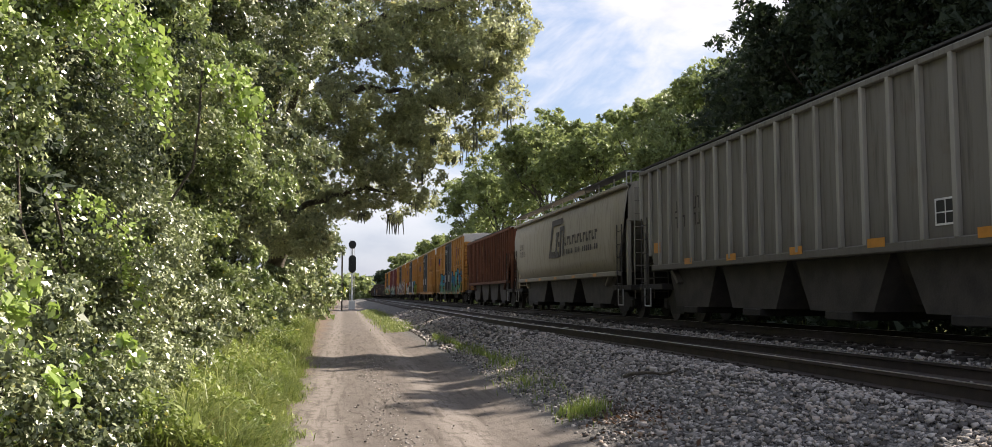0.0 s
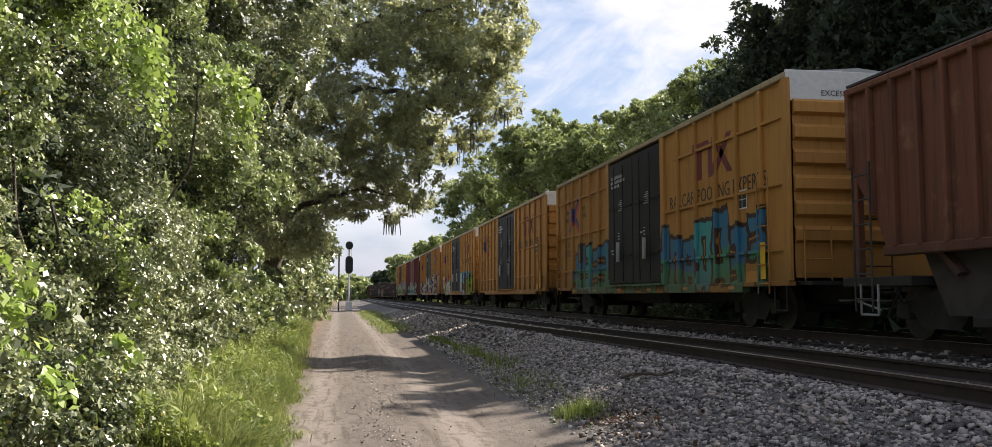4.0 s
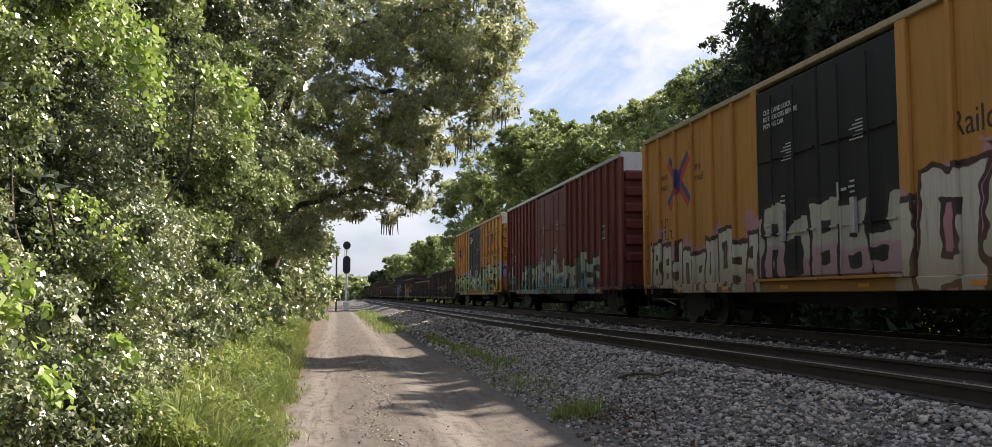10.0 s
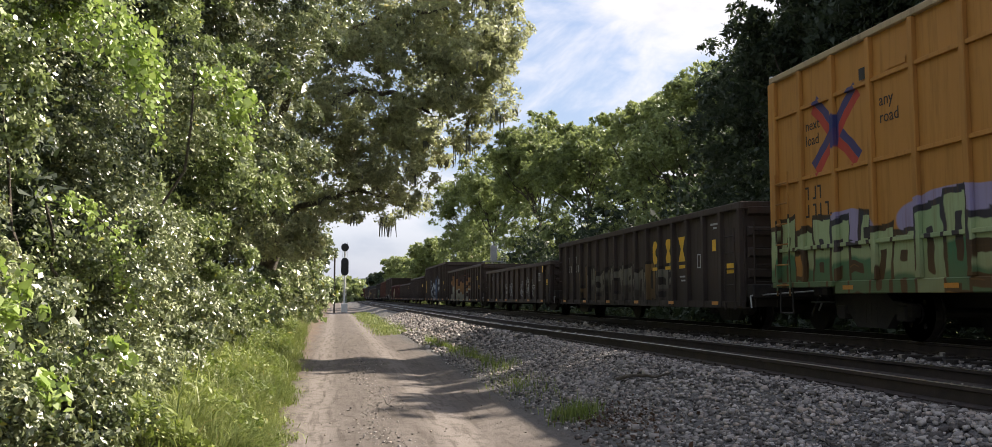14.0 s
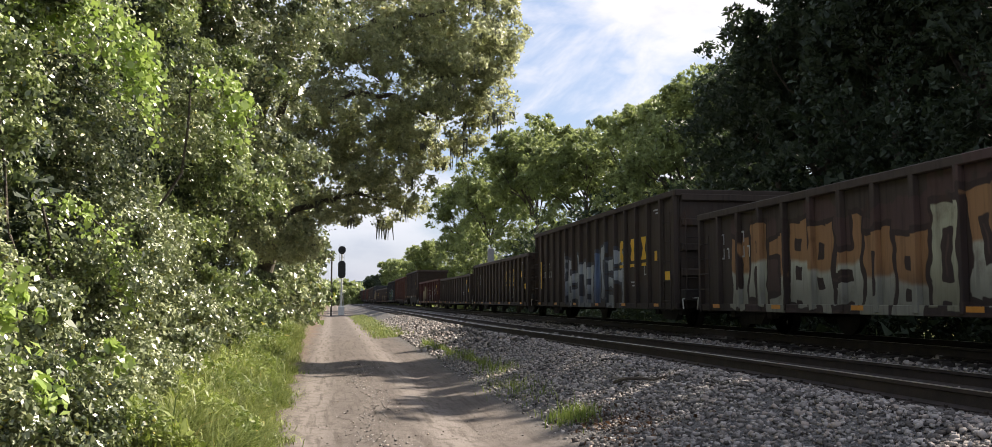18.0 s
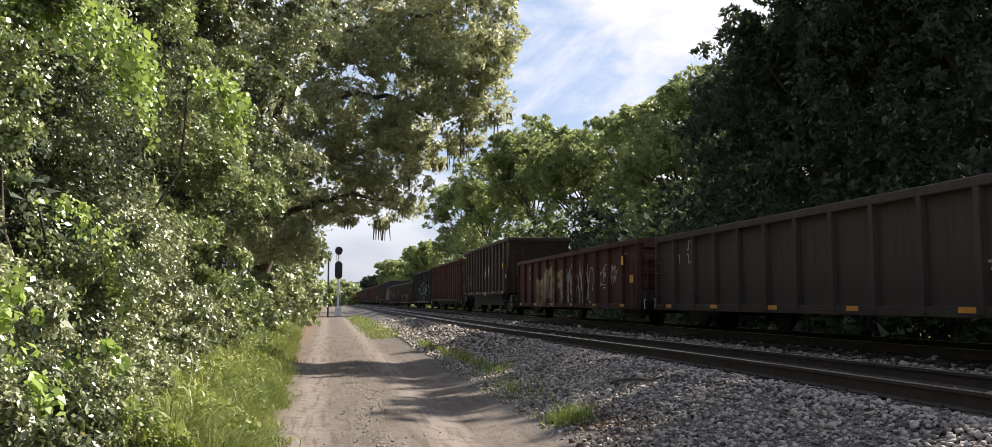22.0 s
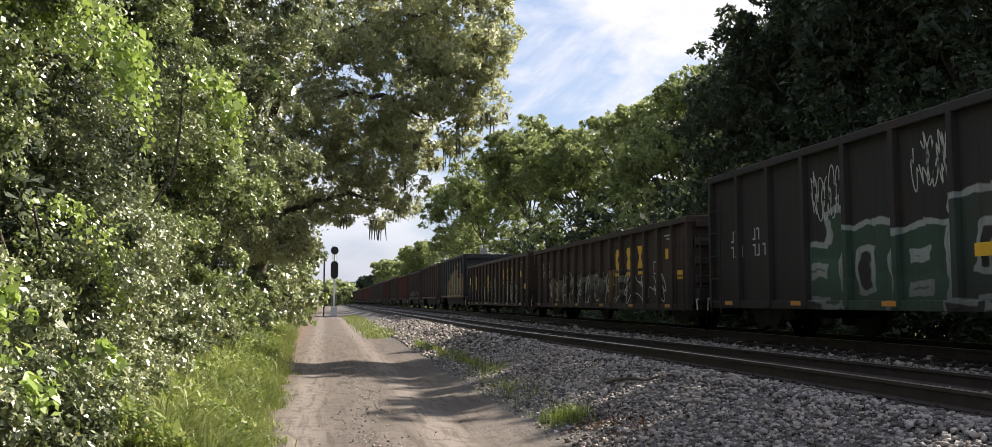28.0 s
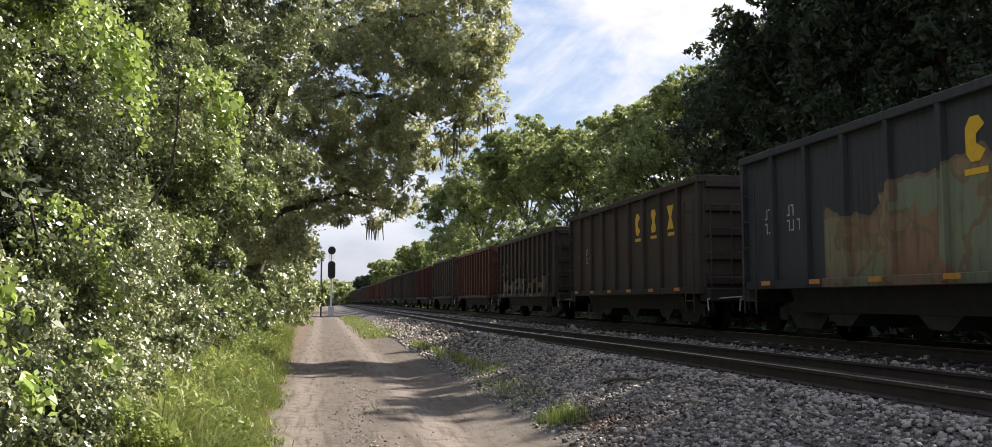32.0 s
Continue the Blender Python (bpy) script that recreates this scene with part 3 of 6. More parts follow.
# dark caves under the overhanging vines, open towards the near end of the road: (x, y, z), half width, half height, depth
CAVES = [(-4.05, 15.0, 4.66, 0.80, 0.58, 3.2), (-3.13, 23.0, 4.33, 0.85, 0.75, 4.0), (-3.2, 12.5, 1.64, 0.62, 0.40, 2.6), (-2.81, 22.0, 2.40, 0.75, 0.50, 3.2), (-3.42, 14.5, 3.29, 0.26, 0.28, 2.4),
         (-2.0, 24.5, 6.9, 0.40, 0.45, 3.0), (-0.96, 33.0, 5.15, 0.5, 0.9, 3.0), (0.5, 36.0, 7.6, 0.9, 0.9, 2.5), (-2.6, 18.0, 3.6, 0.30, 0.45, 2.4), (-3.4, 20.5, 7.2, 0.5, 0.5, 3.0),
         (24.7, 45.0, 8.4, 0.42, 0.32, 26.0), (23.4, 46.0, 7.7, 0.25, 0.22, 26.0)]
NEAR_END = np.array([0.0, 0.0, 1.6])


def outside_caves(p):
    keep = np.ones(len(p), dtype=bool)
    wob = 0.45 * np.sin(p[:, 0] * 6.0 + p[:, 2] * 2.3) * np.sin(p[:, 2] * 5.0 + p[:, 0] * 1.7)
    for x, y, z, wide, tall, deep in CAVES:
        c = np.array([x, y, z])
        axis = (NEAR_END - c) / np.linalg.norm(NEAR_END - c)
        q = p - c
        along = q @ axis
        q = q - along[:, None] * axis
        r = (q[:, 0] ** 2 + q[:, 1] ** 2) / wide ** 2 + (q[:, 2] / tall) ** 2
        taper = np.where(along < 0, (along / (0.5 * deep)) ** 2, 0.0)
        keep &= (r + taper > 1.0 + wob) | (along > deep)
    return keep


def lobe_points(lobes, rng, per_area, clump=0.3, gaps=0.0, hollow=-0.10):
    """Places for leaves, and which way is out: mounded tufts over the skins of lobes (x, y, z, rx, ry, rz), with gaps between, and a thin fill inside."""
    pts, outs = [], []
    for x, y, z, rx, ry, rz in lobes:
        rad = np.array([rx, ry, rz])
        area = 4 * math.pi * ((rx * ry) ** 1.6 / 3 + (rx * rz) ** 1.6 / 3 + (ry * rz) ** 1.6 / 3) ** (1 / 1.6)
        kc = max(5, int(area / (2.0 * clump * clump) * (1 - gaps)))
        each = max(8, int(area * per_area / kc))
        u = rng.normal(0, 1, (kc, 3))
        u /= np.linalg.norm(u, axis=1, keepdims=True)
        c = np.array([x, y, z]) + u * rng.normal(0.96, 0.14, (kc, 1)) * rad
        # hollows: whole patches stay open and dark
        wide = 3.4 * clump
        keep = np.array([noise.noise(Vector(q) / wide) > hollow for q in c])
        if keep.sum() > 3:
            u, c = u[keep], c[keep]
            kc = len(c)
        cr = clump * rng.uniform(0.55, 1.35, kc)
        w = rng.normal(0, 0.6, (kc, each, 3)) + u[:, None] * 0.75 + np.array([0.12, 0, 0.35])
        w /= np.linalg.norm(w, axis=2, keepdims=True)
        p = c[:, None] + w * (cr[:, None] * rng.uniform(0.45, 1.1, (kc, each)))[..., None] * np.array([1, 1, 0.8])
        pts.append(p.reshape(-1, 3))
        outs.append(w.reshape(-1, 3))
        ki = int(area * per_area * 0.08)
        q = rng.normal(0, 1, (ki, 3))
        q /= np.linalg.norm(q, axis=1, keepdims=True)
        pts.append(np.array([x, y, z]) + q * rng.uniform(0.4, 0.75, (ki, 1)) * rad)
        outs.append(q)
    p, o = np.concatenate(pts), np.concatenate(outs)
    ok = (p[:, 2] > 0.12) & outside_caves(p)
    return p[ok], o[ok]


def limb_mesh(bm, a, b, r0, r1, rng, bends=4, sag=0.0):
    """A crooked tapering limb."""
    a, b = Vector(a), Vector(b)
    pts = []
    for i in range(bends + 1):
        t = i / bends
        w = (b - a).length * 0.06 * math.sin(math.pi * t)
        pts.append(a.lerp(b, t) + Vector((rng.uniform(-w, w), rng.uniform(-w, w), rng.uniform(-w, w) + sag * math.sin(math.pi * t))))
    rings = []
    for i, p in enumerate(pts):
        d = (pts[min(i + 1, bends)] - pts[max(i - 1, 0)]).normalized()
        q = d.to_track_quat("Z", "Y").to_matrix()
        r = r0 + (r1 - r0) * i / bends
        rings.append([bm.verts.new(p + q @ Vector((math.cos(j * math.tau / 7) * r, math.sin(j * math.tau / 7) * r, 0))) for j in range(7)])
    for a_, b_ in zip(rings, rings[1:]):
        for j in range(7):
            bm.faces.new((a_[j], a_[(j + 1) % 7], b_[(j + 1) % 7], b_[j]))
    bm.faces.new(rings[-1])
    return bm


def make_tree(name, base, lobes, leaf, size, density, seed, label, category="tree", trunk_r=0.22, clump=0.3, group="", moss=0, stems=1, droop=0.2, tri=True, thin=0.0, hollow=-0.10, limbs=12):
    rng, prng = np.random.RandomState(seed), random.Random(seed)
    bx, by = base
    bz = float(ground_z(bx, by)) - 0.05
    root = tagged(new(name), label, category, group)
    root.location = (bx, by, bz)
    back = Matrix.Translation((-bx, -by, -bz))

    def put(ob):
        ob.parent = root
        ob.matrix_parent_inverse = back
        return ob
    top = max(l[2] for l in lobes)
    mx, my = float(np.mean([l[0] for l in lobes])), float(np.mean([l[1] for l in lobes]))
    fork = Vector((bx + (mx - bx) * 0.3, by + (my - by) * 0.3, bz + (top - bz) * 0.45))
    for s in range(stems):
        bm = bmesh.new()
        off = Vector((prng.uniform(-0.4, 0.4), prng.uniform(-0.4, 0.4), 0)) if stems > 1 else Vector()
        limb_mesh(bm, Vector((bx, by, bz - 0.2)) + off, fork + off * 2, trunk_r, trunk_r * 0.6, prng)
        put(part("trunk" if stems == 1 else "stem", bm, M["bark"], smooth=True))
    for l in lobes[:limbs]:
        bm = bmesh.new()
        limb_mesh(bm, fork, (l[0], l[1], l[2] + l[5] * 0.3), trunk_r * 0.4, 0.02, prng, 7, 0.3)
        put(part("limb", bm, M["bark"], smooth=True))
    p, o = lobe_points(lobes, rng, density, clump, 0.0, hollow)
    if thin:                                    # the side turned away from the road is thinner
        ok = (o[:, 0] > -0.25) | (rng.rand(len(p)) > thin)
        p, o = p[ok], o[ok]
    v, f = leaf_cloud(p, o, size, rng, droop=droop, tri=tri)
    put(new("crown", mesh_from("crown", v, f, [M[leaf]])))
    if moss:
        vs, fs, k = [], [], 0
        for i in range(moss):
            l = lobes[prng.randrange(len(lobes))]
            a = prng.uniform(0, math.tau)
            x, y, z = l[0] + math.cos(a) * l[3] * 0.8, l[1] + math.sin(a) * l[4] * 0.8, l[2] + l[5] * prng.uniform(-0.4, 0.4)
            h, w = prng.uniform(0.3, 0.8), prng.uniform(0.02, 0.06)
            for j in range(4):
                dx, dy = prng.uniform(-0.12, 0.12), prng.uniform(-0.12, 0.12)
                vs += [(x + dx - w, y + dy, z), (x + dx + w, y + dy + 0.03, z), (x + dx * 1.6 + w * 0.3, y + dy, z - h), (x + dx * 1.6 - w * 0.3, y + dy - 0.02, z - h)]
                fs.append((k, k + 1, k + 2, k + 3))
                k += 4
        put(tagged(new("hanging_moss", mesh_from("hanging_moss", np.array(vs), np.array(fs), [M["moss"]])), "grey beards of hanging moss", kind="stuff"))
    return root


def lobes_round(x, y, z, r, seed, k=7, squash=0.8, flat=1.0):
    """A crown of uneven lobes inside a ball."""
    rng = random.Random(seed)
    out = [(x, y, z, r * 0.62 * flat, r * 0.62, r * 0.6 * squash)]
    for i in range(k):
        a, e = rng.uniform(0, math.tau), rng.uniform(-0.75, 1.1)
        d = r * rng.uniform(0.55, 0.85)
        q = r * rng.uniform(0.30, 0.46)
        out.append((x + math.cos(a) * math.cos(e) * d * flat, y + math.sin(a) * math.cos(e) * d, z + math.sin(e) * d * squash, q, q, q * 0.8))
    return out


def fringe(lobes, seed, k=4, size=0.36, core=0.9):
    """Breaks a crown up: small sprays round each lobe, so that its outline is ragged."""
    rng = random.Random(seed)
    out = []
    for x, y, z, rx, ry, rz in lobes:
        out.append((x, y, z, rx * core, ry * core, rz * core))
        for i in range(k):
            a, e = rng.uniform(0, math.tau), math.asin(rng.uniform(-0.8, 1.0))
            q, d = rng.uniform(0.6, 1.25) * size, rng.uniform(0.95, 1.2)
            out.append((x + math.cos(a) * math.cos(e) * rx * d, y + math.sin(a) * math.cos(e) * ry * d, z + math.sin(e) * rz * d, rx * q, ry * q, rz * q * 0.8))
    return out


def column(x, y, z0, z1, r, seed, step=1.5):
    """Lobes stacked from z0 to z1, for vine-hung walls of green."""
    rng = random.Random(seed)
    out, z = [], z0
    while z < z1:
        q = r * rng.uniform(0.55, 1.2)
        out.append((x + rng.uniform(-0.95, 0.75) * min(1.0, r * 0.8), y + rng.uniform(-1.0, 1.0), z, q, q * rng.uniform(0.9, 1.3), q * rng.uniform(0.6, 0.9)))
        z += step * rng.uniform(0.75, 1.25)
    return out


# the green wall beside the road
SHRUB = "dense glossy green roadside shrub"
make_tree("shrub", (-3.6, 8.0), [(-3.1, 7.7, 0.7, 0.9, 0.8, 0.7), (-3.5, 8.3, 1.2, 0.9, 0.9, 0.7), (-2.6, 8.2, 0.5, 0.6, 0.7, 0.5), (-4.2, 8.6, 1.6, 0.9, 0.9, 0.7), (-2.65, 9.3, 0.45, 0.55, 0.6, 0.5)], "leaf_shrub", 0.030, 2500, 1, SHRUB + " low beside the grass verge", "shrub", 0.05, 0.26, stems=2, tri=False, thin=0.5, hollow=0.07, limbs=0)
make_tree("shrub", (-4.0, 10.4), [(-3.2, 9.9, 0.9, 0.9, 0.9, 0.8), (-3.7, 10.4, 1.7, 1.0, 0.9, 0.8), (-2.6, 10.7, 0.5, 0.6, 0.7, 0.55), (-2.75, 11.9, 0.55, 0.65, 0.8, 0.55), (-3.0, 13.2, 0.6, 0.65, 0.9, 0.6), (-2.7, 13.4, 1.6, 0.45, 0.8, 0.9), (-4.3, 9.8, 2.2, 0.9, 0.9, 0.8)], "leaf_shrub", 0.031, 2300, 2, SHRUB + " with small pale leaves", "shrub", 0.05, 0.28, stems=2, tri=False, thin=0.5, hollow=0.07, limbs=0)
make_tree("vine_covered_tree", (-6.9, 13.5), column(-4.7, 11.6, 1.6, 7.0, 1.35, 3, 1.1) + column(-5.6, 10.2, 1.5, 5.5, 1.3, 31, 1.2) + column(-3.9, 13.2, 1.2, 3.6, 0.9, 32, 1.0) + [(-3.6, 13.2, 5.6, 1.3, 1.0, 0.4), (-4.8, 12.2, 5.9, 1.2, 1.0, 0.5)], "leaf_vine", 0.038, 1350, 3, "tree smothered in bright green climbing vines", "tree", 0.16, 0.34, stems=1, thin=0.5, droop=0.8, hollow=0.08, limbs=0, tri=False)
make_tree("vine_covered_tree", (-7.2, 17.5), column(-4.7, 16.2, 1.6, 9.0, 1.6, 4, 1.3) + column(-3.6, 17.6, 1.2, 5.0, 1.1, 41, 1.1) + column(-6.2, 14.2, 2.0, 8.5, 1.5, 42, 1.4) + [(-2.9, 17.2, 5.3, 1.0, 0.9, 0.4)], "leaf_shrub", 0.042, 980, 4, "tall roadside tree hung with vines", "tree", 0.2, 0.40, stems=1, thin=0.5, droop=0.6, hollow=0.06, limbs=0, tri=False)
make_tree("shrub", (-3.2, 15.5), [(-3.0, 15.0, 0.8, 0.8, 1.2, 0.7), (-2.9, 17.0, 1.0, 0.8, 1.2, 0.8), (-3.2, 19.0, 1.2, 0.9, 1.3, 0.9), (-3.4, 16.2, 1.9, 0.8, 1.0, 0.8), (-2.9, 21.2, 1.0, 0.8, 1.3, 0.9), (-3.1, 23.5, 1.3, 0.9, 1.4, 1.0)], "leaf_shrub", 0.042, 1100, 5, SHRUB + " growing along the dirt road", "shrub", 0.05, 0.30, stems=3, thin=0.5, hollow=0.06, limbs=0)
make_tree("roadside_tree", (-5.6, 23.0), column(-4.5, 22.0, 2.0, 12.0, 1.9, 6, 1.5) + column(-3.5, 24.5, 1.8, 7.5, 1.3, 61, 1.3) + column(-6.5, 20.0, 4.0, 11.0, 1.9, 62, 1.7), "leaf_vine", 0.060, 620, 6, "tall leafy roadside tree with hanging vines", "tree", 0.25, 0.46, stems=1, thin=0.5, droop=0.6, hollow=0.05, limbs=0)
make_tree("roadside_tree", (-5.0, 31.0), column(-4.2, 29.5, 1.6, 14.0, 2.0, 7, 1.6) + column(-3.2, 32.5, 1.2, 7.0, 1.3, 71, 1.3) + column(-6.0, 28.0, 5.0, 14.0, 2.2, 72, 2.0) + column(-4.6, 31.5, 7.0, 15.0, 2.0, 73, 1.5) + column(-2.1, 28.8, 5.4, 13.5, 1.4, 74, 1.3) + column(-0.9, 29.2, 9.0, 14.0, 1.15, 75, 1.3), "leaf_shrub", 0.072, 430, 7, "tall dense roadside tree", "tree", 0.28, 0.45, stems=1, thin=0.5, hollow=0.0, limbs=0)
make_tree("shrub", (-3.0, 28.5), [(-2.8, 26.5, 1.0, 0.8, 1.5, 0.9), (-2.9, 29.5, 1.2, 0.8, 1.6, 1.0), (-2.7, 32.5, 1.0, 0.8, 1.6, 0.9), (-2.9, 36.0, 1.3, 0.9, 1.8, 1.1), (-2.8, 40.0, 1.2, 0.9, 2.0, 1.0)], "leaf_vine", 0.064, 560, 8, SHRUB + " under the big oak", "shrub", 0.05, 0.36, stems=3, thin=0.5, hollow=0.06, limbs=0)
make_tree("shrub", (-2.7, 9.8), [(-2.4, 8.7, 0.42, 0.5, 0.5, 0.42), (-2.3, 9.7, 0.42, 0.5, 0.6, 0.42), (-2.35, 10.7, 0.4, 0.45, 0.6, 0.4), (-2.5, 11.9, 0.45, 0.5, 0.7, 0.42), (-2.7, 13.1, 0.5, 0.5, 0.7, 0.45), (-2.65, 14.3, 0.5, 0.5, 0.7, 0.45), (-2.9, 9.2, 0.9, 0.5, 0.6, 0.5)], "leaf_shrub", 0.031, 1350, 85, SHRUB + " spreading onto the grass", "shrub", 0.04, 0.18, stems=3, tri=False, hollow=-0.3, limbs=0)
make_tree("grape_vine", (-2.7, 7.9), [(-2.62, 8.0, 1.72, 0.16, 0.25, 0.14), (-2.5, 8.0, 1.50, 0.14, 0.25, 0.12), (-2.62, 8.0, 1.25, 0.18, 0.25, 0.16), (-2.5, 8.3, 0.75, 0.2, 0.3, 0.12), (-2.15, 9.2, 1.05, 0.2, 0.2, 0.1), (-2.6, 7.6, 0.5, 0.2, 0.3, 0.2)], "leaf_light", 0.055, 260, 81, "broad-leaved yellow-green vine at the edge of the shrubs", "vine", 0.012, 0.16, tri=False, stems=2, droop=0.8, limbs=0, hollow=-0.5)


def make_drape(base, crest, strands, drop, size, seed, label):
    """A vine curtain: leaves along a crest and down many strands that hang from it."""
    rng = np.random.RandomState(seed)
    root = tagged(new("hanging_vine"), label, "vine")
    bx, by = base
    bz = float(ground_z(bx, by)) - 0.05
    root.location = (bx, by, bz)
    back = Matrix.Translation((-bx, -by, -bz))
    c = np.array(crest, dtype=float)
    u = np.linspace(0, 1, len(c))
    pts, bm = [], bmesh.new()
    limb_mesh(bm, (bx, by, bz), tuple(c[0]), 0.03, 0.02, random.Random(seed), 6)
    for a, b in zip(c, c[1:]):
        rod(bm, tuple(a), tuple(b), 0.014)
    for i in range(strands):
        f = rng.uniform(0, 1)
        top = np.array([np.interp(f, u, c[:, k]) for k in range(3)]) + rng.normal(0, 0.10, 3) * np.array([1, 2.2, 0.5])
        length = drop * rng.uniform(0.25, 1.0) ** 1.5 * (0.5 + f)
        k = max(5, int(length / 0.045) + 5)
        d = np.linspace(0, 1, k)
        sway = rng.normal(0, 0.10, 2)
        q = top + np.stack([sway[0] * d, sway[1] * d, 0.10 - length * d], -1) + rng.normal(0, 0.05, (k, 3))
        pts.append(q)
    p = np.concatenate(pts)
    v, f = leaf_cloud(p, np.tile([0.5, -0.6, 0.3], (len(p), 1)), size, rng, long=1.25, droop=1.4)
    for ob in (part("stem", bm, M["bark"], smooth=True), new("foliage", mesh_from("foliage", v, f, [M["leaf_light"]]))):
        ob.parent = root
        ob.matrix_parent_inverse = back


make_drape((-4.2, 13.6), [(-4.3, 12.9, 5.35), (-3.9, 12.8, 5.55), (-3.4, 12.6, 5.5), (-2.93, 12.6, 5.3), (-2.56, 12.6, 5.0), (-2.40, 12.6, 4.6)], 105, 0.95, 0.068, 82, "bright green vine draped over the roadside trees")
make_drape((-3.4, 17.0), [(-2.45, 16.4, 5.45), (-2.07, 16.2, 5.45), (-1.80, 16.1, 5.25), (-1.55, 16.0, 4.95), (-1.45, 16.0, 4.6)], 48, 0.75, 0.074, 83, "bright green vine hanging out of the tree wall")
make_drape((-4.4, 11.9), [(-4.6, 11.4, 5.4), (-4.2, 11.3, 5.2), (-3.75, 11.3, 4.75)], 26, 0.7, 0.066, 84, "broad-leaved vine trailing down in front of a dark hollow")
make_drape((-3.6, 14.4), [(-3.9, 13.4, 2.9), (-3.3, 13.2, 2.8), (-2.75, 13.0, 2.3), (-2.6, 13.0, 1.7)], 60, 0.5, 0.055, 86, "green creeper mounded over a roadside bush")
OAK = [(5.2, 36, 12.8, 1.9, 1.8, 1.6), (5.7, 35, 11.0, 1.3, 1.4, 1.1), (4.8, 35.5, 9.4, 1.1, 1.4, 0.8), (4.3, 36, 10.2, 1.7, 1.8, 1.3), (3.3, 36.5, 8.4, 1.5, 1.6, 1.2), (2.2, 36.5, 7.0, 1.3, 1.5, 1.1), (1.5, 37, 5.9, 1.2, 1.4, 0.9), (0.3, 38, 5.4, 1.1, 1.4, 0.9),
       (-1.2, 38, 7.0, 1.9, 2.0, 1.6), (0.6, 37, 9.6, 2.3, 2.2, 1.9), (3.0, 36, 13.2, 2.3, 2.2, 1.8), (-2.0, 37.5, 11.0, 2.5, 2.3, 2.2), (0.6, 37, 14.0, 2.6, 2.4, 1.9), (-2.5, 39, 4.6, 1.4, 2.0, 1.4), (-4.0, 40, 9.5, 2.4, 2.4, 3.0)]
OAK += [(6.0, 36, 9.3, 0.8, 0.9, 0.7), (5.5, 36.5, 8.3, 0.7, 0.8, 0.5), (5.0, 37, 7.6, 0.5, 0.6, 0.4), (2.6, 37, 5.2, 0.8, 1.0, 0.6), (-1.6, 37, 4.0, 1.2, 1.4, 1.0), (-0.2, 36.5, 7.6, 1.5, 1.6, 1.2), (1.6, 36, 11.6, 1.7, 1.7, 1.4), (2.4, 39, 9.4, 2.0, 2.0, 1.6), (1.0, 39.5, 7.4, 1.6, 1.6, 1.2), (4.4, 39, 11.8, 2.0, 2.0, 1.6), (3.9, 38.5, 7.6, 0.9, 1.0, 0.6), (6.5, 36, 12.5, 1.1, 1.2, 1.0), (6.3, 36.3, 11.2, 0.8, 0.9, 0.8), (6.4, 36, 14.2, 1.3, 1.3, 1.1), (4.6, 36.4, 11.4, 1.4, 1.4, 1.1)]
make_tree("oak_tree", (-3.9, 41.0), fringe(OAK, 19, 6, 0.31, 0.80), "leaf_oak", 0.076, 215, 9, "large live oak that leans over the road, hung with grey moss", "tree", 0.45, 0.34, moss=90, hollow=-0.2, limbs=0)
def oak_limbs(tree):
    """Heavy crooked limbs that reach over the road."""
    inv = Matrix.Translation(tree.location).inverted()
    rng = random.Random(44)
    for path, r in ((((-3.7, 40.6, 6.0), (-1.6, 38.4, 8.6), (0.7, 37.0, 9.9), (2.3, 36.4, 9.7), (3.6, 36.2, 8.9)), 0.20), (((-3.8, 40.8, 7.2), (-0.8, 37.0, 11.4), (1.6, 35.8, 12.6), (4.2, 35.6, 13.0)), 0.19),
                    (((-3.6, 40.4, 4.6), (-1.0, 38.2, 5.4), (0.8, 37.2, 5.9), (2.0, 36.6, 5.6), (2.9, 36.4, 5.0)), 0.13), (((-3.8, 40.8, 8.0), (-2.4, 38.6, 12.0), (0.2, 37.2, 15.0)), 0.18)):
        for k, (a, b) in enumerate(zip(path, path[1:])):
            n = len(path)
            limb = part("limb", limb_mesh(bmesh.new(), a, b, r * (1 - k / n), r * (1 - (k + 1) / n) + 0.015, rng, 6), M["bark"], smooth=True)
            limb.parent, limb.matrix_parent_inverse = tree, inv


oak_limbs(bpy.data.objects["oak_tree"])
for i, (x, y, h, r) in enumerate([(-3.8, 51, 10, 3.4), (-3.6, 62, 10.5, 3.5), (-3.8, 74, 10.5, 3.7), (-4.6, 88, 10, 3.8), (-6.5, 112, 11, 4.0), (-8.0, 150, 11, 4.0), (-9.0, 190, 12, 5.0)]):
    make_tree("roadside_tree", (x, y), lobes_round(x, y, h - r, r, 20 + i, 7, 1.1) + [(x + 1.4, y, 2.0, 1.6, 2.0, 1.6), (x + 1.0, y - 2.5, 1.4, 1.5, 1.8, 1.2), (x, y + 1, 4.2, 2.2, 2.4, 2.0)], "leaf_vine" if i % 3 == 1 else "leaf_shrub", 0.14 + 0.02 * i, 60, 20 + i,
              "leafy tree at the far end of the dirt road", "tree", 0.25, 0.45, "trees along the road")

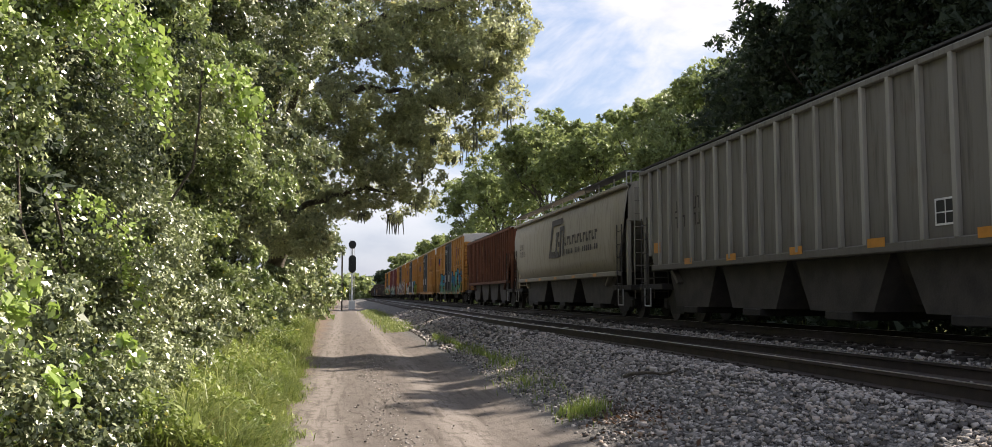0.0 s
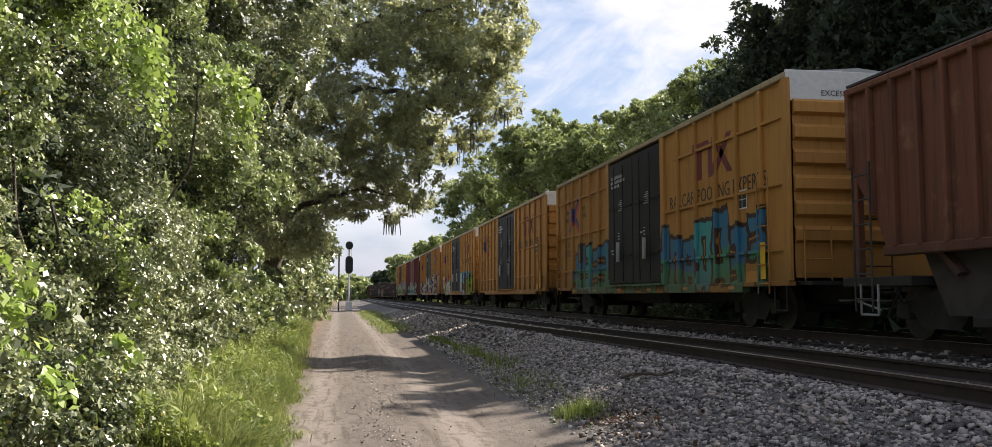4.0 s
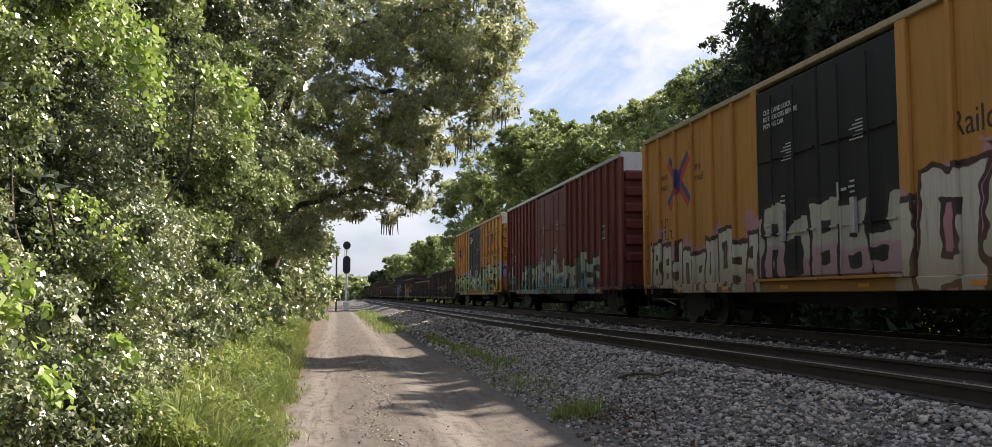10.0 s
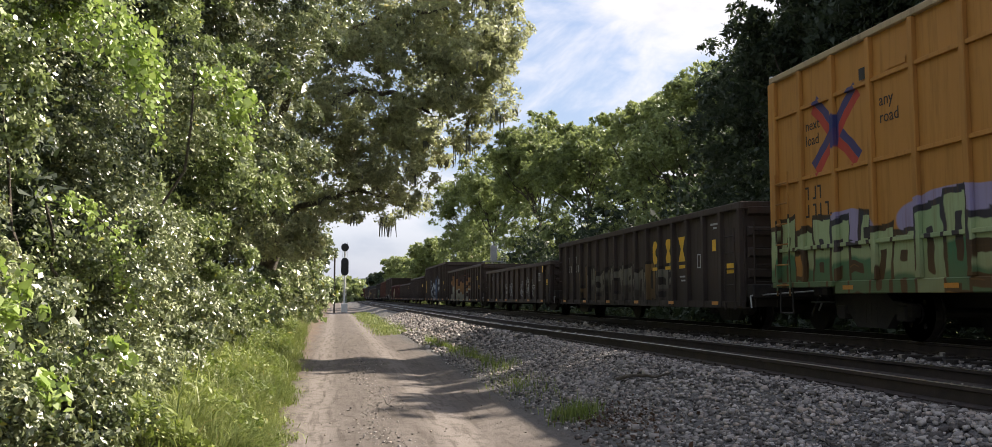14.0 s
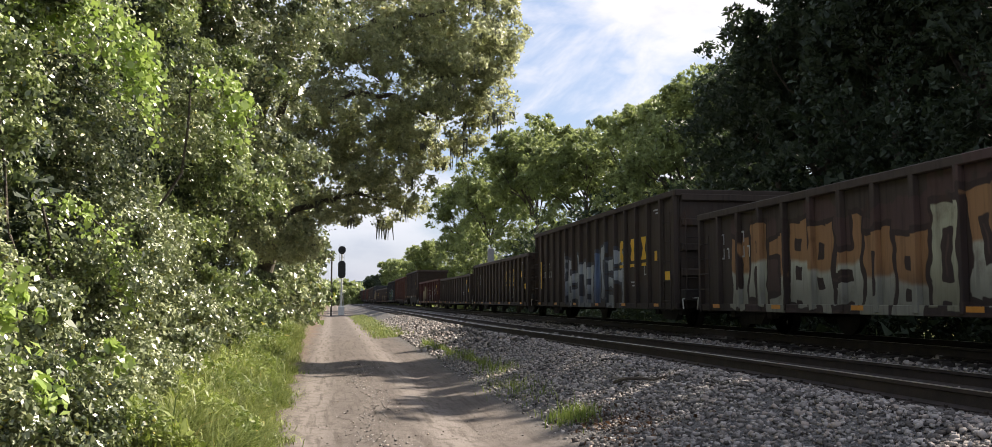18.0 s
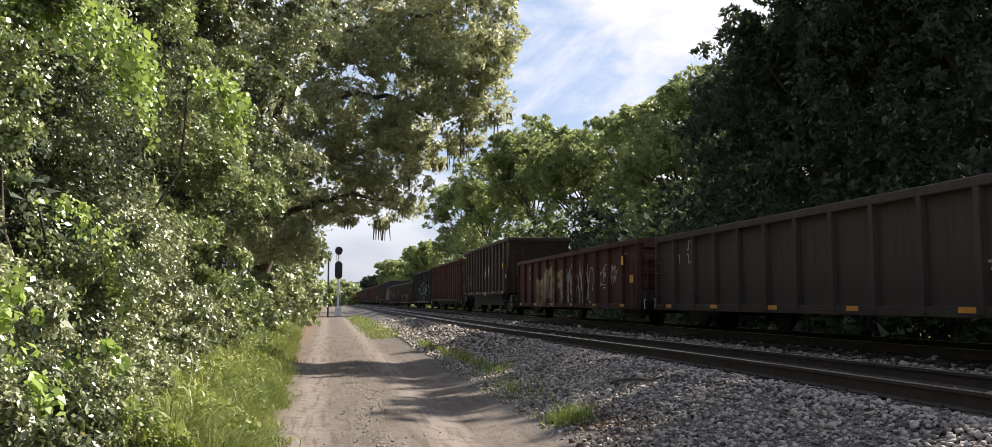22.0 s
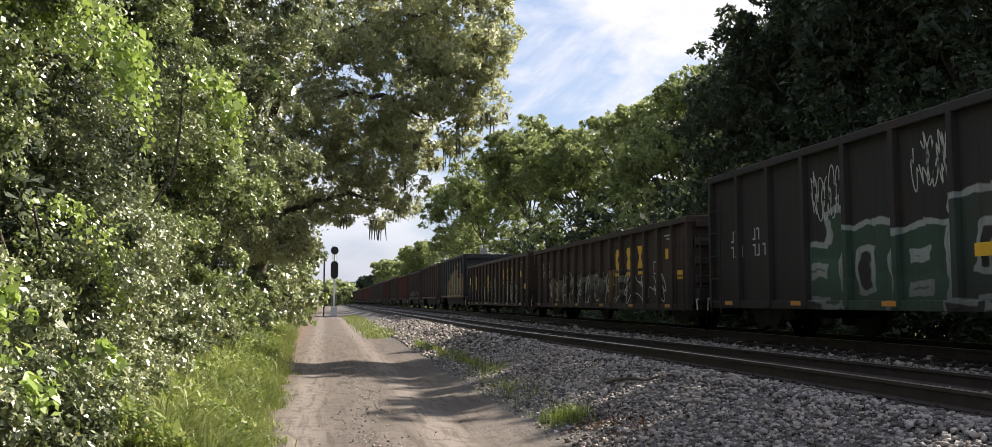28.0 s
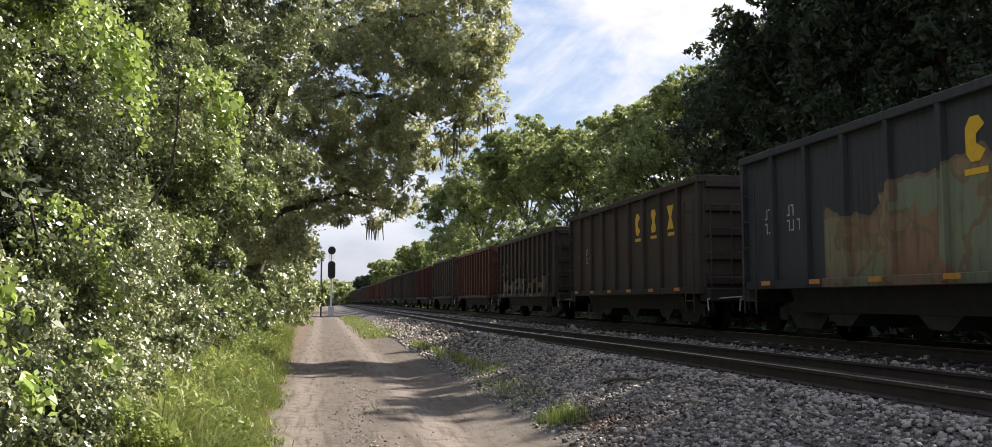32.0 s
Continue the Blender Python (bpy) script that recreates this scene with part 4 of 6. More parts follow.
# the woods beyond the train; the last number picks sunlit or shaded leaf colour
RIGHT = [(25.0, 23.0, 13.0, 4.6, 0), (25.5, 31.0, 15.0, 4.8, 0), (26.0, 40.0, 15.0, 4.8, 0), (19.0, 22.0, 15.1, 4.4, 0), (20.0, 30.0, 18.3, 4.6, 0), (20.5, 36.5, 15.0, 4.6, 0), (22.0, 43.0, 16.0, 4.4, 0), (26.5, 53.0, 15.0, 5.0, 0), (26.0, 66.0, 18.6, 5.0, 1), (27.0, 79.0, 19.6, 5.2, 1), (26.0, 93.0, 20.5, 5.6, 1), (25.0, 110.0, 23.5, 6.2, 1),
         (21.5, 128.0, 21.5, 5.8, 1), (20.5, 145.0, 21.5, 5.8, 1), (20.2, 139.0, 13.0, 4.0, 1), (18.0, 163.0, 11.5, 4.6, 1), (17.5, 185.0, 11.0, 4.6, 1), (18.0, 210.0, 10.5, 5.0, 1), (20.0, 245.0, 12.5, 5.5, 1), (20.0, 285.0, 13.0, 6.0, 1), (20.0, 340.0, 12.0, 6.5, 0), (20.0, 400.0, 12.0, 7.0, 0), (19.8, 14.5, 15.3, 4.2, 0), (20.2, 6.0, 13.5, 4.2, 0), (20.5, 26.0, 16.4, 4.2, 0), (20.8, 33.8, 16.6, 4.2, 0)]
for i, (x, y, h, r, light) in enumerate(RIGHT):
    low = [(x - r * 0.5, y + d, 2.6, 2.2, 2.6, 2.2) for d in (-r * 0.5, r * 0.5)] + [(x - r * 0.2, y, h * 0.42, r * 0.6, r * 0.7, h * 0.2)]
    make_tree("woodland_tree", (x, y), fringe(lobes_round(x, y, h - r * 0.9, r, 50 + i, 9, 1.05), 150 + i, 4, 0.34) + low, "leaf_sunlit" if light else "leaf_shade", 0.20 if y < 20 else 0.10 + 0.00088 * y, 26 if y < 20 else 80 if y < 50 else 76 if y < 85 else 64 if y < 120 else 38, 50 + i,
              "broadleaf tree in the woods beyond the tracks, sunlight put into its leaf colour" if light else "broadleaf tree beyond the tracks, shade put into its dark leaf colour", "tree", 0.3, 0.34 + 0.002 * y, "woods beyond the train")


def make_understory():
    """Undergrowth along the foot of the woods, its shade put into the leaf colour."""
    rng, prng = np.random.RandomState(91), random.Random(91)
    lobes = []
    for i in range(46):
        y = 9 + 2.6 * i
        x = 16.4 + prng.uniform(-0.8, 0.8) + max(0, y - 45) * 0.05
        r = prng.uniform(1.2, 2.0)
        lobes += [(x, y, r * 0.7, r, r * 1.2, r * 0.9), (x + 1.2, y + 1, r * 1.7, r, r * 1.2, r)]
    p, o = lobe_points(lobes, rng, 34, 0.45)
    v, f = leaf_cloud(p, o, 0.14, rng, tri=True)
    # deeper filler lobes close sky gaps in the same shade colour
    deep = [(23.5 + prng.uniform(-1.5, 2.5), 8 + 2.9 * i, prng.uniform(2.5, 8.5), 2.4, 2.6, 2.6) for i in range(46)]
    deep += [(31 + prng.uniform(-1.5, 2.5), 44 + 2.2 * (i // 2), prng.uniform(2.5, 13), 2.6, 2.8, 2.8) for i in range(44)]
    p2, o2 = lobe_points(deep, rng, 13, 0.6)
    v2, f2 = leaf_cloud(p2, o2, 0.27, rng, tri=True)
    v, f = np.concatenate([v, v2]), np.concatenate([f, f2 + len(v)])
    tagged(new("undergrowth", mesh_from("undergrowth", v, f, [M["leaf_shade"]])), "leafy undergrowth along the edge of the woods, coloured dark for shade", "undergrowth", kind="stuff")


make_understory()


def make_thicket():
    """The woods behind the green wall beside the road: added dark leaves block light and stand for shade."""
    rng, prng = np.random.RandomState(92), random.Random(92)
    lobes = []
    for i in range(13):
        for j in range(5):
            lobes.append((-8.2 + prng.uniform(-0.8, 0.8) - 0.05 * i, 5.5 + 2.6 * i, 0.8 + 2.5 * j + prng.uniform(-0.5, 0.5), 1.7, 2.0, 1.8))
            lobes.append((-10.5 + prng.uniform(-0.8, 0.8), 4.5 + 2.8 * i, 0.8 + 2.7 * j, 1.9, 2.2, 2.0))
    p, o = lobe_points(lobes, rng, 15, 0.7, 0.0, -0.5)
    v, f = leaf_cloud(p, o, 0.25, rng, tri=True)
    # inner layer in the shade colour, so that the hollows look dark
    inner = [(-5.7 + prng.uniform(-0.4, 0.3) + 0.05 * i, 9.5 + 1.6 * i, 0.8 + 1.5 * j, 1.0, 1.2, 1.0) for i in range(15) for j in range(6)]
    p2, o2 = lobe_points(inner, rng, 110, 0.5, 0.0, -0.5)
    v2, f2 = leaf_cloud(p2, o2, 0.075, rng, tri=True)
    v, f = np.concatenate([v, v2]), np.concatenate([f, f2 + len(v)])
    tagged(new("thicket", mesh_from("thicket", v, f, [M["leaf_shade"]])), "added leafy thicket behind the roadside trees, shade put into its colour", "thicket", kind="stuff")


make_thicket()


def blades(name, xy, height, width, mat, label, rng, category="grass", lean=0.35):
    k = len(xy)
    z = ground_z(xy[:, 0], xy[:, 1])
    a = rng.uniform(0, 2 * np.pi, k)
    h = height * rng.lognormal(0, 0.3, k)
    w = width * rng.uniform(0.6, 1.3, k)
    dx, dy = np.cos(a), np.sin(a)
    l = lean * h * rng.uniform(0.2, 1.6, k)
    b = np.stack([xy[:, 0], xy[:, 1], z - 0.02], -1)
    side = np.stack([-dy, dx, 0 * dx], -1) * w[:, None]
    mid = b + np.stack([dx * l * 0.35, dy * l * 0.35, h * 0.6], -1)
    tip = b + np.stack([dx * l * 1.3, dy * l * 1.3, h * (1 - 0.25 * lean)], -1)
    v = np.stack([b - side * 0.5, b + side * 0.5, mid + side * 0.45, mid - side * 0.45, tip + side * 0.08, tip - side * 0.08], 1).reshape(-1, 3)
    o = np.arange(k)[:, None] * 6
    f = np.concatenate([o + np.array([[0, 1, 2, 3]]), o + np.array([[3, 2, 4, 5]])], 1).reshape(-1, 4)
    return tagged(new(name, mesh_from(name, v, f, [mat])), label, category, kind="stuff")


def make_grass():
    rng = np.random.RandomState(21)
    n = 52000
    k = 900
    ty = 9.2 + 36 * rng.power(0.7, k)                                   # tussocks
    tx = -0.62 - 0.026 * (ty - 10) + 0.10 * np.sin(ty * 1.3) + 0.07 * np.sin(ty * 3.1) - np.minimum(np.abs(rng.normal(0, 0.85, k)), 0.35 * np.abs(rng.normal(0, 1, k)) + 0.9 + 0.03 * (ty - 10))
    pick = rng.randint(0, k, n)
    x = tx[pick] + rng.normal(0, 0.10, n)
    y = ty[pick] + rng.normal(0, 0.14, n)
    tall = rng.uniform(0.55, 1.35, k)[pick] * np.interp(-x, [0.6, 1.0, 1.6], [0.35, 0.95, 1.3])
    blades("verge_grass", np.stack([x, y], -1), 0.25 * tall, 0.013, M["grass"], "long soft green grass on the road verge", rng, lean=0.95)
    k = 30000
    y = 9.0 + 33 * rng.power(0.75, k)
    x = -0.75 - 0.026 * (y - 10) - np.minimum(np.abs(rng.normal(0, 0.75, k)), 1.1)
    z = ground_z(x, y) + rng.uniform(0.04, 0.42, k) * np.interp(-x, [0.6, 1.6], [0.4, 1.1]) * (0.7 + 0.5 * np.sin(y * 2.1 + x * 3))
    v, f = leaf_cloud(np.stack([x, y, z], -1), np.tile([0.2, -0.2, 0.8], (k, 1)), 0.027, rng, long=2.8)
    tagged(new("verge_weeds", mesh_from("verge_weeds", v, f, [M["weed"]])), "small leafy weeds among the verge grass", "weeds", kind="stuff")
    n = 1500
    y = rng.uniform(18, 33, n)
    x = 3.35 - 0.012 * (y - 18) + rng.normal(0, 0.20, n) * (0.5 + 0.5 * np.sin(y * 1.1))
    blades("weeds", np.stack([x, y], -1), 0.16, 0.012, M["weed"], "low green weeds at the foot of the ballast", rng)
    n = 520
    blades("weeds", np.stack([3.0 + rng.normal(0, 0.13, n), 11.5 + rng.normal(0, 0.28, n)], -1), 0.15, 0.010, M["weed"], "small sunlit yellow-green weed tuft in gravel", rng)
    blades("weeds", np.stack([3.05 + rng.normal(0, 0.22, 500), 15.5 + rng.normal(0, 1.2, 500)], -1), 0.10, 0.010, M["weed"], "thin weeds between road and ballast", rng)
    n = 9000
    y = rng.uniform(40, 95, n)
    blades("verge_grass", np.stack([2.55 + rng.normal(0, 0.35, n), y], -1), 0.13, 0.03, M["grass"], "short sunlit grass strip between road and ballast", rng)
    n = 9000
    blades("lineside_grass", np.stack([rng.uniform(12.8, 18, n), rng.uniform(12, 90, n)], -1), 0.35, 0.03, M["weed"], "rough grass beyond the tracks", rng)


def make_litter():
    """Dry fallen leaves where the ballast meets the road."""
    rng = np.random.RandomState(33)
    k = 420
    y = 10.4 + rng.normal(0, 0.75, k)
    x = 3.25 + rng.normal(0, 0.28, k)
    p = np.stack([x, y, ground_z(x, y) + 0.03 + rng.uniform(0, 0.03, k)], -1)
    v, f = leaf_cloud(p, np.tile([0.0, 0.0, 2.5], (k, 1)), 0.028, rng)
    tagged(new("leaf_litter", mesh_from("leaf_litter", v, f, [M["dry_leaf"]])), "dry red-brown leaves on the gravel beside the road", "leaves", kind="stuff")


make_grass()
make_litter()


def make_far_woods():
    """The far end of the clearing, closed by trees."""
    rng, prng = np.random.RandomState(77), random.Random(77)
    lobes = []
    for i in range(60):
        x = -70 + 1.3 * i + prng.uniform(-1, 1)
        y = 300 + prng.uniform(-30, 60) - 0.5 * x
        h = prng.uniform(5.5, 8.5) + max(0, -x - 20) * 0.08
        lobes += [(x, y, h * 0.72, 2.6, 2.6, h * 0.3), (x + prng.uniform(-1, 1), y - 1, h * 0.35, 2.8, 2.6, h * 0.35)]
    for i in range(26):
        x, y = 26 + 5 * i + prng.uniform(-2, 2), 330 + prng.uniform(-60, 90)
        h = prng.uniform(10, 14)
        lobes += [(x, y, h * 0.7, 4.5, 4.5, h * 0.3), (x, y - 1, h * 0.3, 4.5, 4.5, h * 0.3)]
    p, o = lobe_points(lobes, rng, 5, 1.4)
    v, f = leaf_cloud(p, o, 0.70, rng, tri=True)
    tagged(new("far_woods", mesh_from("far_woods", v, f, [M["leaf_sunlit"]])), "distant green trees closing the end of the clearing", "woods", kind="stuff")


make_far_woods()


def make_backdrop():
    rng = random.Random(8)
    bm = bmesh.new()
    for k, (yy, h0) in enumerate(((1500, 26), (1900, 38))):
        prev = None
        for i in range(161):
            x = -1600 + 20 * i
            h = h0 + 7 * noise.noise(Vector((x * 0.006, k * 5.0, 0))) + 4 * noise.noise(Vector((x * 0.04, k * 9.0, 3))) + rng.uniform(-1, 1)
            row = (bm.verts.new((x, yy, -2)), bm.verts.new((x, yy + 40, h)))
            if prev:
                bm.faces.new((prev[0], row[0], row[1], prev[1]))
            prev = row
    tagged(part("backdrop", bm, M["hill"]), "hazy green wooded ridge at the horizon", "hill", kind="structure")


make_backdrop()


# ---- lineside signals ----
def make_signals():
    x, y = 1.0, 104.0
    z = float(ground_z(x, y)) - 0.05
    root = tagged(new("railway_signal"), "tall railway signal mast with black signal heads", "signal")
    root.location = (x, y, z)
    part("base", boxes((-0.35, 0.35, -0.35, 0.35, 0, 1.0, 0.05)), M["white"], root, "white painted equipment base")
    part("mast", rods(0.11, [((0, 0, 0.9), (0, 0, 7.6))], 10), M["white"], root, "pale painted mast")
    for h, g, lamps in ((5.05, 0.98, (-0.5, 0, 0.5)), (7.2, 0.45, (-0.2, 0.2))):
        bm = bmesh.new()
        rim = [(0.42 * math.cos(a), max(g - 0.42, 0) * (1 if math.sin(a) > 0 else -1) + 0.42 * math.sin(a)) for a in [math.tau * (k + 0.5) / 16 for k in range(16)]]
        prism(bm, [(a, h + b) for a, b in rim], -0.20, -0.12)
        box(bm, -0.12, 0.12, -0.12, 0.08, h - g * 0.9, h + g * 0.9, 0.02)
        head = part("signal_head", bm, M["black"], root, "black backplate with hooded lamps")
        for d in lamps:
            part("hood", rods(0.11, [((0, -0.46, h + d), (0, -0.2, h + d))], 10), M["black"], head)
    part("ladder", rods(0.02, [((0.25, 0.2, 0.3), (0.25, 0.2, 7.8)), ((-0.25, 0.2, 0.3), (-0.25, 0.2, 7.8))] + [((0.25, 0.2, 0.4 * i), (-0.25, 0.2, 0.4 * i)) for i in range(1, 19)]), M["galv"], root)
    pole = tagged(new("utility_pole"), "thin weathered wooden pole beside the signal", "pole")
    pole.location = (-0.1, 100, float(ground_z(-0.1, 100)) - 0.05)
    part("post", rods(0.09, [((0, 0, 0), (0, 0, 7.0))], 8), M["bark"], pole)
    r2 = tagged(new("railway_signal"), "small galvanised signal with a railed platform beyond the train", "signal")
    r2.location = (14.2, 84.0, float(ground_z(14.2, 84)) - 0.05)
    part("mast", rods(0.09, [((0, 0, 0), (0, 0, 6.4))], 10), M["galv"], r2)
    part("platform", boxes((-0.9, 0.9, -0.5, 0.5, 3.75, 3.83, 0.0)), M["galv"], r2)
    part("handrail", rods(0.025, [((a, b, 3.8), (a, b, 4.9)) for a in (-0.9, 0.9) for b in (-0.5, 0.5)] + [((-0.9, b, h), (0.9, b, h)) for b in (-0.5, 0.5) for h in (4.35, 4.9)]), M["galv"], r2)
    part("signal_head", boxes((-0.3, 0.3, -0.7, -0.6, 4.9, 6.3, 0.04)), M["galv"], r2, "grey backplate with lamps")
    part("ladder", rods(0.02, [((0.9, 0.6, 0), (0.9, 0.6, 6.0)), ((1.3, 0.6, 0), (1.3, 0.6, 6.0))] + [((0.9, 0.6, 0.4 * i), (1.3, 0.6, 0.4 * i)) for i in range(1, 15)]), M["galv"], r2)


make_signals()


def make_stick():
    bm = bmesh.new()
    limb_mesh(bm, (4.02, 13.0, float(ground_z(4.02, 13.0)) + 0.05), (4.45, 12.0, float(ground_z(4.45, 12.0)) + 0.07), 0.03, 0.015, random.Random(2))
    tagged(part("fallen_branch", bm, M["bark"]), "dark fallen stick lying on the ballast", "branch")


make_stick()


# ---- the freight train ----
FACE = Matrix(((0, 0, -1, 0), (-1, 0, 0, 0), (0, 1, 0, 0), (0, 0, 0, 1)))      # flat work in x, y to a car side that looks to -x
ENDFACE = Matrix(((1, 0, 0, 0), (0, 0, -1, 0), (0, 1, 0, 0), (0, 0, 0, 1)))     # the same to a car end that looks to -y
TEXTS = {}


def word_mesh(word, height, mat, wide):
    key = (word, height, mat.name, wide)
    if key not in TEXTS:
        cu = bpy.data.curves.new("lettering", "FONT")
        cu.body, cu.size, cu.extrude = word, height * 1.4, 0.002
        cu.resolution_u = 2
        ob = new("lettering", cu)
        bpy.context.view_layer.update()
        me = bpy.data.meshes.new_from_object(ob.evaluated_get(bpy.context.evaluated_depsgraph_get()))
        me.transform(Matrix.Diagonal((wide, 1, 1, 1)))
        bpy.data.objects.remove(ob)
        bpy.data.curves.remove(cu)
        me.materials.clear()
        me.materials.append(mat)
        TEXTS[key] = (me, max(v.co.x for v in me.vertices))
    return TEXTS[key]


def lettering(words, height, mat, parent, x, y, z, face=FACE, wide=1.0):
    """Painted words with the built-in font, each an object; (x, y, z) is the first letter's foot."""
    for i, line in enumerate(words.split("\n")):
        along = 0.0
        for word in line.split():
            me, span = word_mesh(word, height, mat, wide)
            ob = new("word", me)
            ob.parent = parent
            ob.matrix_local = Matrix.Translation((x, y, z)) @ face @ Matrix.Translation((along, -i * height * 1.4, 0))
            along += span + height * 0.45


def flat_shape(bm, pts, x, thick=0.003):
    """A painted outline (y to the rear, z up) lying on a car side at x."""
    return side_sheet(bm, pts, x - thick, x)


def cut_y(pts, lo, hi):
    """The piece of an outline between two places along the car."""
    for limit, sign in ((lo, 1), (hi, -1)):
        out = []
        for (ay, az), (by, bz) in zip(pts, pts[1:] + pts[:1]):
            a_in, b_in = sign * (ay - limit) >= 0, sign * (by - limit) >= 0
            if a_in:
                out.append((ay, az))
            if a_in != b_in:
                f = (limit - ay) / (by - ay)
                out.append((limit, az + f * (bz - az)))
        pts = out
        if len(pts) < 3:
            return []
    return pts


def painted(bm, pts, x, posts, face):
    """A painted outline on the panels, carried on over the posts that stand proud of them."""
    flat_shape(bm, pts, x)
    for lo, hi in posts:
        piece = cut_y(pts, lo, hi)
        if piece:
            flat_shape(bm, piece, face)


def rect(y, z, w, h):
    return [(y, z), (y + w, z), (y + w, z + h), (y, z + h)]


def bars(name, mat, parent, x, marks, label=""):
    """Short painted bars (y, z, width, height) that stand for small writing."""
    bm = bmesh.new()
    for y, z, w, h in marks:
        flat_shape(bm, rect(y, z, w, h), x)
    ob = part(name, bm, mat, parent, label)
    return tagged(ob, kind="stuff") if len(marks) > 3 and name != "frame" else ob


def reflectors(car, x, marks):
    for m in marks:
        bars("reflector", M["orange"], car, x, [m])


def number_bars(parent, x, y, z, rows, size, mat):
    """Rows of upright bars the size of a car's marks and numbers."""
    marks = []
    for i, count in enumerate(rows):
        for j in range(count):
            gap = size * 0.35 * (j // 2)
            marks.append((y - j * size * 0.72 - gap - size * 0.5, z - i * size * 1.35, size * 0.16, size))
            marks.append((y - j * size * 0.72 - gap - size * 0.34, z - i * size * 1.35 + size * 0.86 * ((i + j) % 2), size * 0.34, size * 0.16))
    return bars("car_number", mat, parent, x, marks)


def big_emblem(parent, x, y, z, h, mat, step):
    """Three block shapes, the middle one stepped, the last an hourglass, each over a bar; y is the first one's rear edge."""
    w, t = h * 0.62, h * 0.2
    shapes = [[(w * 0.3, 0), (w * 0.75, 0), (w, h * 0.22), (w, h * 0.78), (w * 0.75, h), (w * 0.3, h), (0, h * 0.78), (w * 0.45, h * 0.6), (w * 0.45, h * 0.4), (0, h * 0.22)],
              [(w * 0.15, 0), (w * 0.85, 0), (w, h * 0.2), (w * 0.7, h * 0.5), (w, h * 0.8), (w * 0.85, h), (w * 0.15, h), (0, h * 0.8), (w * 0.3, h * 0.5), (0, h * 0.2)],
              [(0, 0), (w * 1.2, 0), (w * 0.78, h * 0.5), (w * 1.2, h), (0, h), (w * 0.42, h * 0.5)]]
    for i, s in enumerate(shapes):
        bm = bmesh.new()
        flat_shape(bm, [(y - i * step - w + a, z + b) for a, b in s], x)
        flat_shape(bm, rect(y - i * step - w * 1.1, z - h * 0.28, w * 1.2, h * 0.14), x)
        part("emblem", bm, mat, parent, "large yellow emblem shape" if i == 0 else "")


def scrawl(parent, x, y0, y1, z0, z1, mat, seed, width=0.035, count=6, name="spray_line"):
    """Loose sprayed outlines: rounded upright loops side by side."""
    rng = random.Random(seed)
    bm = bmesh.new()
    w = (y1 - y0) / count
    for i in range(count):
        cy, cz = y0 + (i + 0.5) * w, (z0 + z1) / 2 + rng.uniform(-0.1, 0.1)
        a, b = w * rng.uniform(0.38, 0.6), (z1 - z0) / 2 * rng.uniform(0.75, 1.0)
        p1, p2, k = rng.uniform(0, 6), rng.uniform(0, 6), rng.choice((3, 5, 6))
        start, span = rng.uniform(0, 6), rng.uniform(4.2, 6.2)
        pts = []
        for j in range(45):
            t = start + span * j / 44
            pts.append((cy + a * math.cos(t) + 0.35 * a * math.sin(k * t + p1), cz + b * 0.8 * math.sin(t) + 0.4 * b * math.cos(k * t + p2)))
        for (ay, az), (by, bz) in zip(pts, pts[1:]):
            d = Vector((by - ay, bz - az))
            if d.length < 1e-5:
                continue
            n = Vector((-d.y, d.x)).normalized() * width / 2
            d = d.normalized() * width * 0.3
            flat_shape(bm, [(ay - n.x - d.x, az - n.y - d.y), (by - n.x + d.x, bz - n.y + d.y), (by + n.x + d.x, bz + n.y + d.y), (ay + n.x - d.x, az + n.y - d.y)], x)
    return tagged(part(name, bm, mat, parent, "sprayed graffiti outline"), kind="stuff")


# running gear, shared by all cars
def wheelset_bm():
    bm = bmesh.new()
    rod(bm, (-0.95, 0, 0), (0.95, 0, 0), 0.085, 10)
    for s in (-1, 1):
        rod(bm, (s * 0.69, 0, 0), (s * 0.82, 0, 0), 0.457, 20)
        rod(bm, (s * 0.66, 0, 0), (s * 0.69, 0, 0), 0.485, 20)
        rod(bm, (s * 0.82, 0, 0), (s * 0.86, 0, 0), 0.17, 14)
        for a in range(4):
            c, q = math.cos(a * math.tau / 4) * 0.27, math.sin(a * math.tau / 4) * 0.27
            rod(bm, (s * 0.82, c, q), (s * 0.826, c, q), 0.05, 8)
    return bm


def truck_bm():
    bm = bmesh.new()
    for s in (-1, 1):
        x0, x1 = s * 0.93, s * 1.09
        side_sheet(bm, [(-1.12, 0.40), (-1.12, 0.60), (-0.62, 0.66), (-0.42, 0.82), (0.42, 0.82), (0.62, 0.66), (1.12, 0.60), (1.12, 0.40), (0.68, 0.44), (0.44, 0.20), (-0.44, 0.20), (-0.68, 0.44)], min(x0, x1), max(x0, x1))
        for dy in (-0.89, 0.89):
            box(bm, s * 0.95, s * 1.13, dy - 0.13, dy + 0.13, 0.33, 0.58, 0.02)
        for dy in (-0.16, 0.0, 0.16):
            rod(bm, (s * 1.03, dy, 0.28), (s * 1.03, dy, 0.62), 0.065, 8)
    box(bm, -1.0, 1.0, -0.2, 0.2, 0.55, 0.80, 0.03)
    box(bm, -0.85, 0.85, -0.32, -0.22, 0.42, 0.55)
    return bm


GEAR = {}


